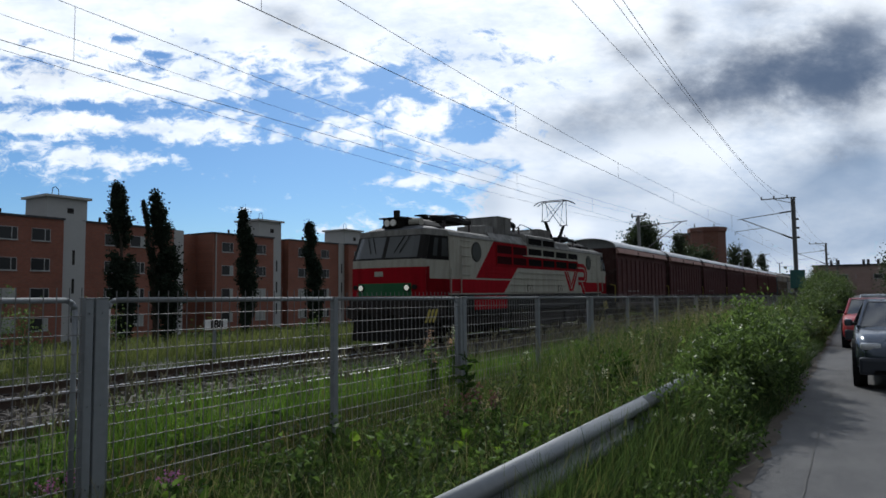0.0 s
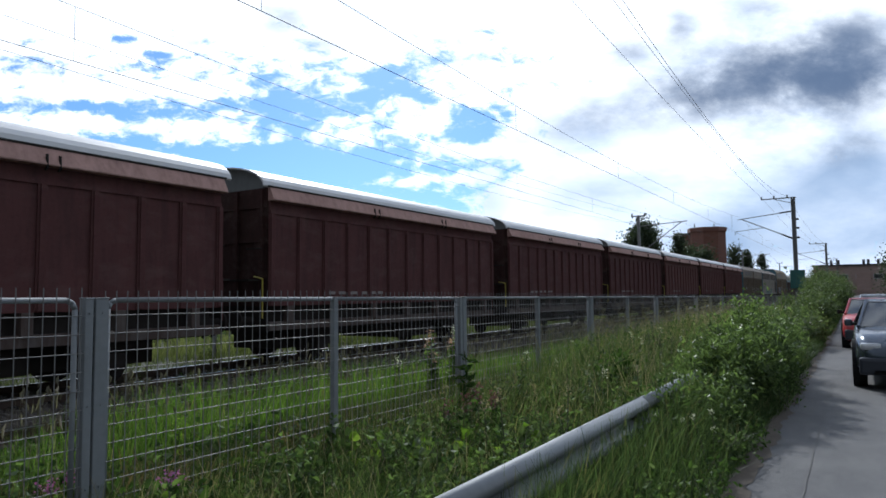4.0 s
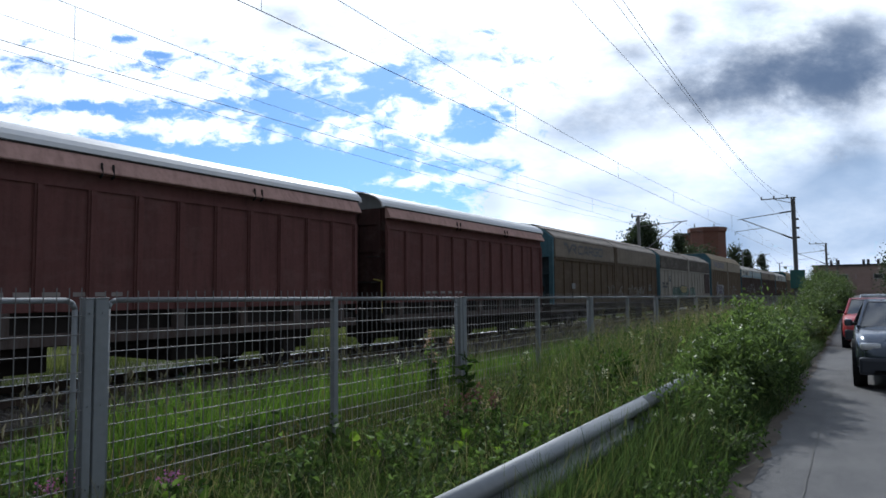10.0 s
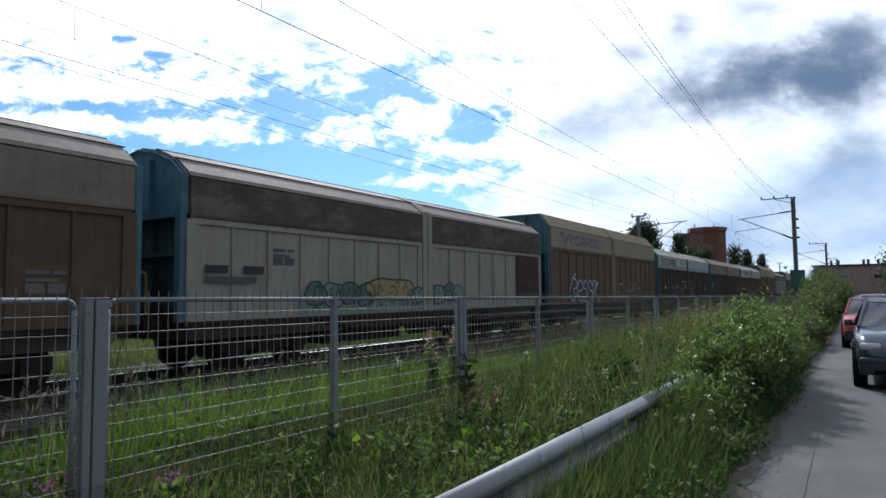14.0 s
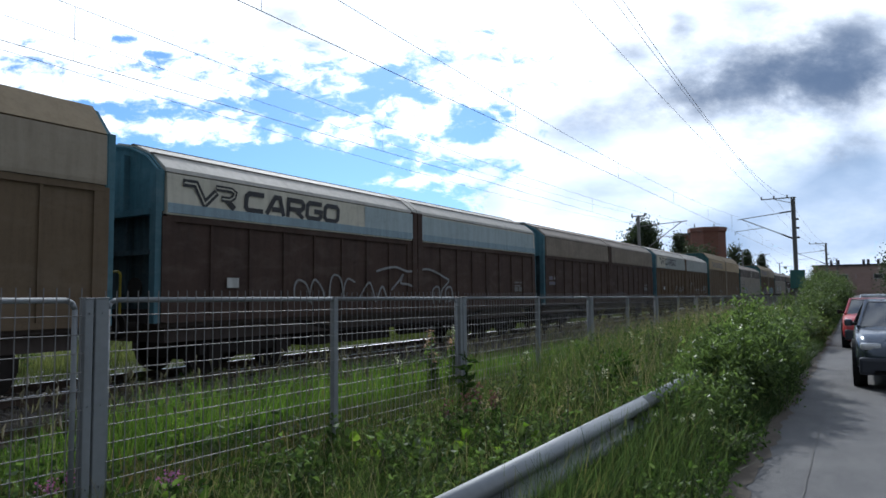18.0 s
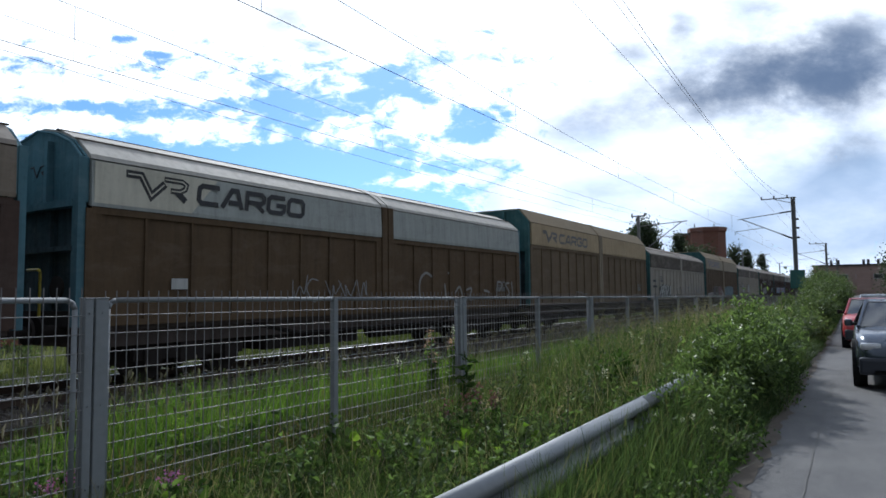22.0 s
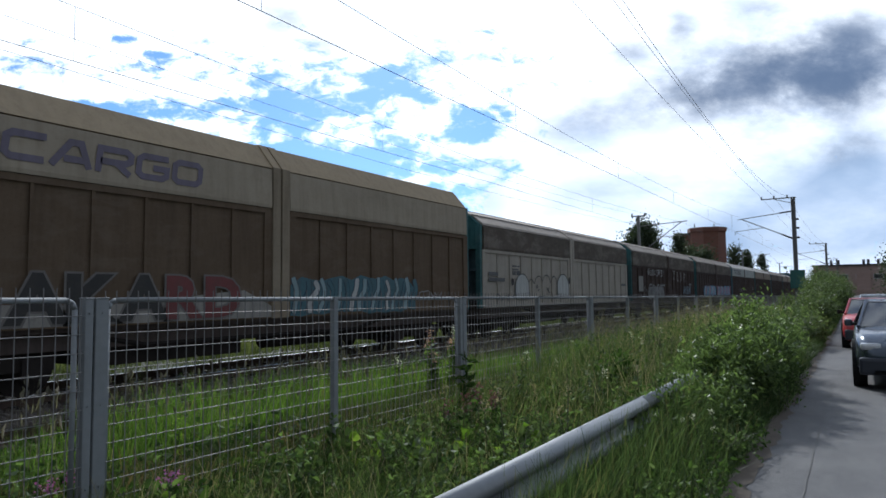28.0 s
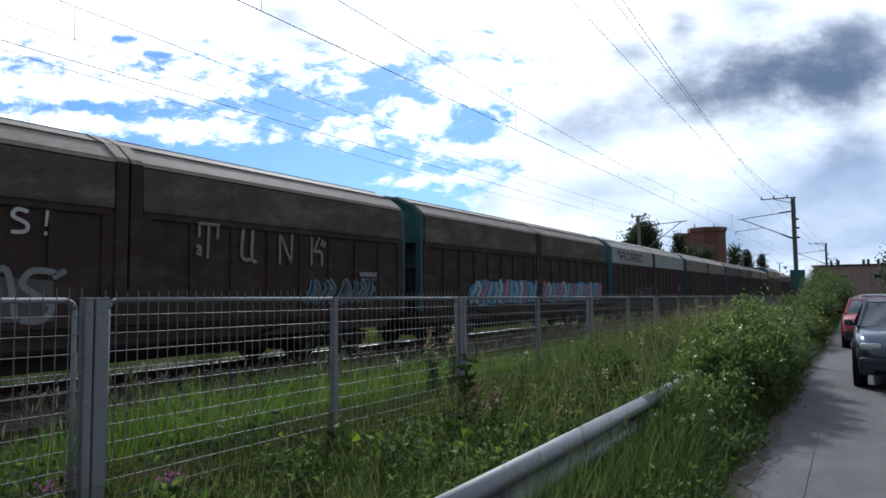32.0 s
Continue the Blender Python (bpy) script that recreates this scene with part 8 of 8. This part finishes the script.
    dome = lambda a, b, top: [(a - 0.03, 1.45), (a, top - 0.35), (a + (b - a) * 0.25, top - 0.06), (a + (b - a) * 0.5, top), (a + (b - a) * 0.75, top - 0.06), (b, top - 0.35), (b + 0.03, 1.45)]
    for a, b, top in ((2.48, 3.62, 2.3), (6.5, 7.7, 2.36)):
        plate(W[9], "graffiti_fill", curve(dome(a, b, top), 3), P_PALE2, SKIN, 0.001)
    scrawl(W[9], [dome(2.48, 3.62, 2.3), [(3.62, 2.0), (3.87, 2.12), (4.12, 1.95)], [(4.15, 1.95), (4.3, 2.15), (4.56, 2.25), (4.8, 2.18), (4.9, 2.0)], [(4.92, 2.0), (5.1, 2.24), (5.38, 2.3), (5.6, 2.2), (5.7, 1.98)],
                  [(5.72, 2.0), (5.95, 2.22), (6.2, 2.25), (6.42, 1.98)], dome(6.5, 7.7, 2.36), [(2.3, 1.42), (3.4, 1.36), (4.6, 1.44), (5.8, 1.38), (7.8, 1.42)], [(4.3, 1.75), (4.42, 1.9), (4.5, 1.7), (4.65, 1.72)],
                  [(5.3, 1.8), (5.45, 1.7), (5.6, 1.85), (5.5, 1.65), (5.7, 1.6)]], P_DARK, 0.04, SKIN + 0.004)
    for a, z in ((2.15, 2.0), (7.72, 2.1)):
        plate(W[9], "graffiti_fill", blob(a + 0.1, z, 0.14, 0.16, rng), P_DARK, SKIN + 0.002, 0.002)
    tag(W[9], rng, 1.0, 2.3, 1.36, 1.55, 4, P_FADED, 0.05)
    # 11: dark brown with white painted letters
    plate(W[10], "pale_patch", [(1.22, 1.62), (2.12, 1.62), (2.12, 2.5), (1.22, 2.5)], P_TAGGREY, SKIN)
    stencils(W[10], P_FADED, 1.35, 2.36)
    z1, z0 = 2.95, 2.57
    hand = [[(3.34, z0), (3.32, z1 - 0.02)], [(3.32, z1), (3.6, z1 + 0.01)], [(3.32, 2.79), (3.52, 2.78)],
            [(3.72, z1 - 0.03), (3.73, 2.68), (3.84, 2.6), (3.95, 2.68), (3.97, z1 - 0.04)],
            [(4.44, 2.9), (4.32, 2.94), (4.22, 2.78), (4.28, 2.62), (4.44, 2.63)],
            [(4.58, z1), (4.6, z0 + 0.02)], [(4.92, z1 - 0.02), (4.62, 2.77)], [(4.64, 2.78), (4.9, z0 + 0.04)],
            [(5.26, z1 - 0.02), (5.28, z0 + 0.02)], [(5.26, z1 - 0.02), (5.5, z1 - 0.01)], [(5.27, 2.77), (5.46, 2.77)], [(5.28, z0 + 0.03), (5.52, z0 + 0.04)],
            [(5.68, z1 - 0.02), (5.7, z0 + 0.02)], [(5.68, z1 - 0.02), (5.9, 2.92), (5.94, 2.82), (5.7, 2.75)], [(5.76, 2.76), (5.98, z0 + 0.03)],
            [(6.56, 2.9), (6.4, 2.93), (6.34, 2.82), (6.54, 2.72), (6.52, 2.6), (6.32, 2.58)], [(6.84, z1), (6.82, 2.7)], [(6.82, 2.62), (6.82, 2.56)],
            [(2.96, 2.84), (3.0, 2.76)], [(3.08, 2.86), (3.12, 2.78)]]
    for pts in hand:
        part("painted_letter_stroke", ribbon(curve(pts, 4) if len(pts) > 2 else pts, 0.062, SKIN + 0.002), P_WHITE, W[10])
    # swollen outline letters under the words, thinly sprayed
    plate(W[10], "graffiti_fill", [(3.3, 1.22), (7.0, 1.22), (6.95, 1.85), (6.2, 1.9), (5.2, 1.86), (4.2, 1.92), (3.6, 1.86), (3.25, 1.6)], P_FADED, SKIN - 0.002, 0.002)
    scrawl(W[10], [[(4.05, 2.0), (3.65, 2.02), (3.32, 1.75), (3.22, 1.42), (3.45, 1.2), (3.95, 1.22), (4.12, 1.42)], [(4.02, 1.84), (3.7, 1.82), (3.52, 1.6), (3.6, 1.4), (3.86, 1.4)],
                   [(4.2, 1.2), (4.22, 1.7), (4.34, 1.98), (4.56, 1.9), (4.66, 1.5), (4.72, 1.2)], [(4.4, 1.22), (4.44, 1.62), (4.52, 1.3)],
                   [(4.82, 1.98), (4.9, 1.5), (5.05, 1.24), (5.25, 1.5), (5.3, 1.98)], [(5.02, 1.9), (5.08, 1.6), (5.16, 1.9)],
                   [(5.42, 1.22), (5.4, 1.95), (5.72, 1.98), (5.85, 1.78), (5.6, 1.62), (5.92, 1.45), (5.75, 1.22), (5.42, 1.24)], [(5.98, 1.22), (6.12, 1.92), (6.3, 1.96), (6.42, 1.25)],
                   [(7.0, 1.98), (6.65, 2.0), (6.5, 1.8), (6.72, 1.62), (6.95, 1.45), (6.8, 1.24), (6.48, 1.25)], [(6.95, 1.9), (7.15, 2.02)]], P_GREY, 0.1, SKIN + 0.002)
    scrawl(W[10], [[(2.35, 1.3), (2.3, 1.7), (2.5, 1.88), (2.66, 1.6), (2.6, 1.3)], [(2.74, 1.6), (2.9, 1.74), (3.0, 1.4)]], P_FADED2, 0.05)
    for pts in ([(9.64, 2.99), (10.14, 2.99)], [(9.66, 2.99), (9.66, 2.72)], [(9.88, 2.99), (9.86, 2.32)], [(10.1, 2.98), (10.09, 2.71)], [(9.6, 2.56), (9.7, 2.5), (9.62, 2.42), (9.72, 2.4)],
                [(10.74, 2.97), (10.7, 2.45), (10.8, 2.33), (10.96, 2.36)], [(10.99, 2.97), (10.97, 2.38), (11.1, 2.3)], [(11.76, 2.26), (11.76, 2.96)], [(11.76, 2.96), (12.1, 2.3)], [(12.1, 2.3), (12.13, 2.96)],
                [(12.75, 2.28), (12.76, 2.94)], [(13.02, 2.95), (12.82, 2.6)], [(12.82, 2.6), (13.08, 2.58), (13.1, 2.28)], [(13.14, 2.88), (13.07, 2.74)], [(13.22, 2.84), (13.16, 2.72)]):
        part("painted_letter_stroke", ribbon(curve(pts, 4) if len(pts) > 2 else pts, 0.078, SKIN + 0.002), P_TAGGREY, W[10])
    wild(W[10], rng, 12.5, 15.0, 1.35, 1.98, 9, None, [P_DEEP, P_FADED], P_SKY)
    plate(W[10], "notice_plate", [(14.5, 2.05), (15.2, 2.05), (15.2, 2.16), (14.5, 2.16)], P_GREY, SKIN)
    # 12: pink and blue pieces
    wild(W[11], rng, 2.6, 7.9, 1.2, 2.1, 13, P_BLUE, [P_SKY, P_PALE2, P_PINK, P_SKY], P_DEEP)
    wild(W[11], rng, 8.5, 15.6, 1.2, 2.1, 17, P_BLUE, [P_PINK, P_PALE2, P_SKY, P_PINK], P_DEEP)
    # 13: small mark on pale panels
    railway_mark(W[12], 1.0, 3.30, 0.44, P_DARK, LOW, 4.4, 0.09)
    tag(W[12], rng, 4, 9, 1.45, 1.9, 7, P_GREY, 0.04)
    # the small chevron on the upper end panel
    for i in (0, 5, 6):
        zz = 4.05 if i == 6 else 3.72
        pts = [(0.02, zz + 0.2), (0.12, zz + 0.2), (0.24, zz), (0.36, zz + 0.18), (0.5, zz + 0.2), (0.5, zz + 0.1), (0.4, zz + 0.08), (0.5, zz)]
        bm = bmesh.new()
        for a, b in zip(pts, pts[1:]):
            tube(bm, (a[0] - 0.32, -0.008, a[1]), (b[0] - 0.32, -0.008, b[1]), 0.016, None, 4)
        part("end_mark", bm, P_DARK, W[i])
    # stencils on the plain ones
    for i in (0, 3, 4, 5, 6, 10, 11, 12):
        stencils(W[i], P_FADED2, 14.6, 1.95)


P_SEA = paint("sea", (0.06, 0.14, 0.17))
P_MIST = paint("mist", (0.24, 0.34, 0.36))
P_INK = paint("ink", (0.03, 0.035, 0.06))
P_TAGGREY = paint("tag_grey", (0.27, 0.255, 0.23))
P_PALE2 = paint("pale", (0.44, 0.45, 0.44))
P_SKY = paint("sky", (0.24, 0.42, 0.55))
P_DEEP = paint("deep_blue", (0.025, 0.05, 0.085))
P_SPRAY = paint("overspray", (0.22, 0.30, 0.255))
P_TEAL2 = paint("deep_teal", (0.02, 0.06, 0.055))
P_FADED2 = paint("faded_light", (0.16, 0.15, 0.14))
P_BLUEGREY = paint("blue_grey", (0.16, 0.18, 0.22))
mark_wagons()


# ---- movement ----
TRAVEL = [(0.0, 0.12), (1.0, 9.04), (2.0, 17.97), (2.8, 25.1), (3.5, 31.4), (6.0, 54.14), (7.0, 63.0), (9.0, 80.8), (10.5, 93.85), (12.0, 107.28), (13.0, 115.9),
          (14.5, 129.27), (16.5, 147.02), (18.0, 160.18), (19.0, 169.2), (20.5, 182.93), (22.0, 196.48), (23.0, 205.65), (25.5, 229.05), (27.5, 247.86), (28.0, 252.7),
          (29.5, 266.95), (31.0, 281.47), (32.0, 291.17)]


def motions():
    times, dists = zip(*TRAVEL)
    for thing, start in TRAIN:
        walk(thing, [(t, pose(FAR_X, start - s, RAIL_Z)) for t, s in TRAVEL])
        # every wheelset rolls: one row for each fifteenth of a second, under a quarter turn apart
        for ob in thing.children:
            if ob.name.startswith("wheelset"):
                at, r = ob.location.copy(), ob.location.z
                rows = []
                for k in range(481):
                    s = float(np.interp(k / 15, times, dists))
                    rows.append((k / 15, pose(at.x, at.y, at.z, math.degrees(s / r), 0, 0)))
                walk(ob, rows)


motions()
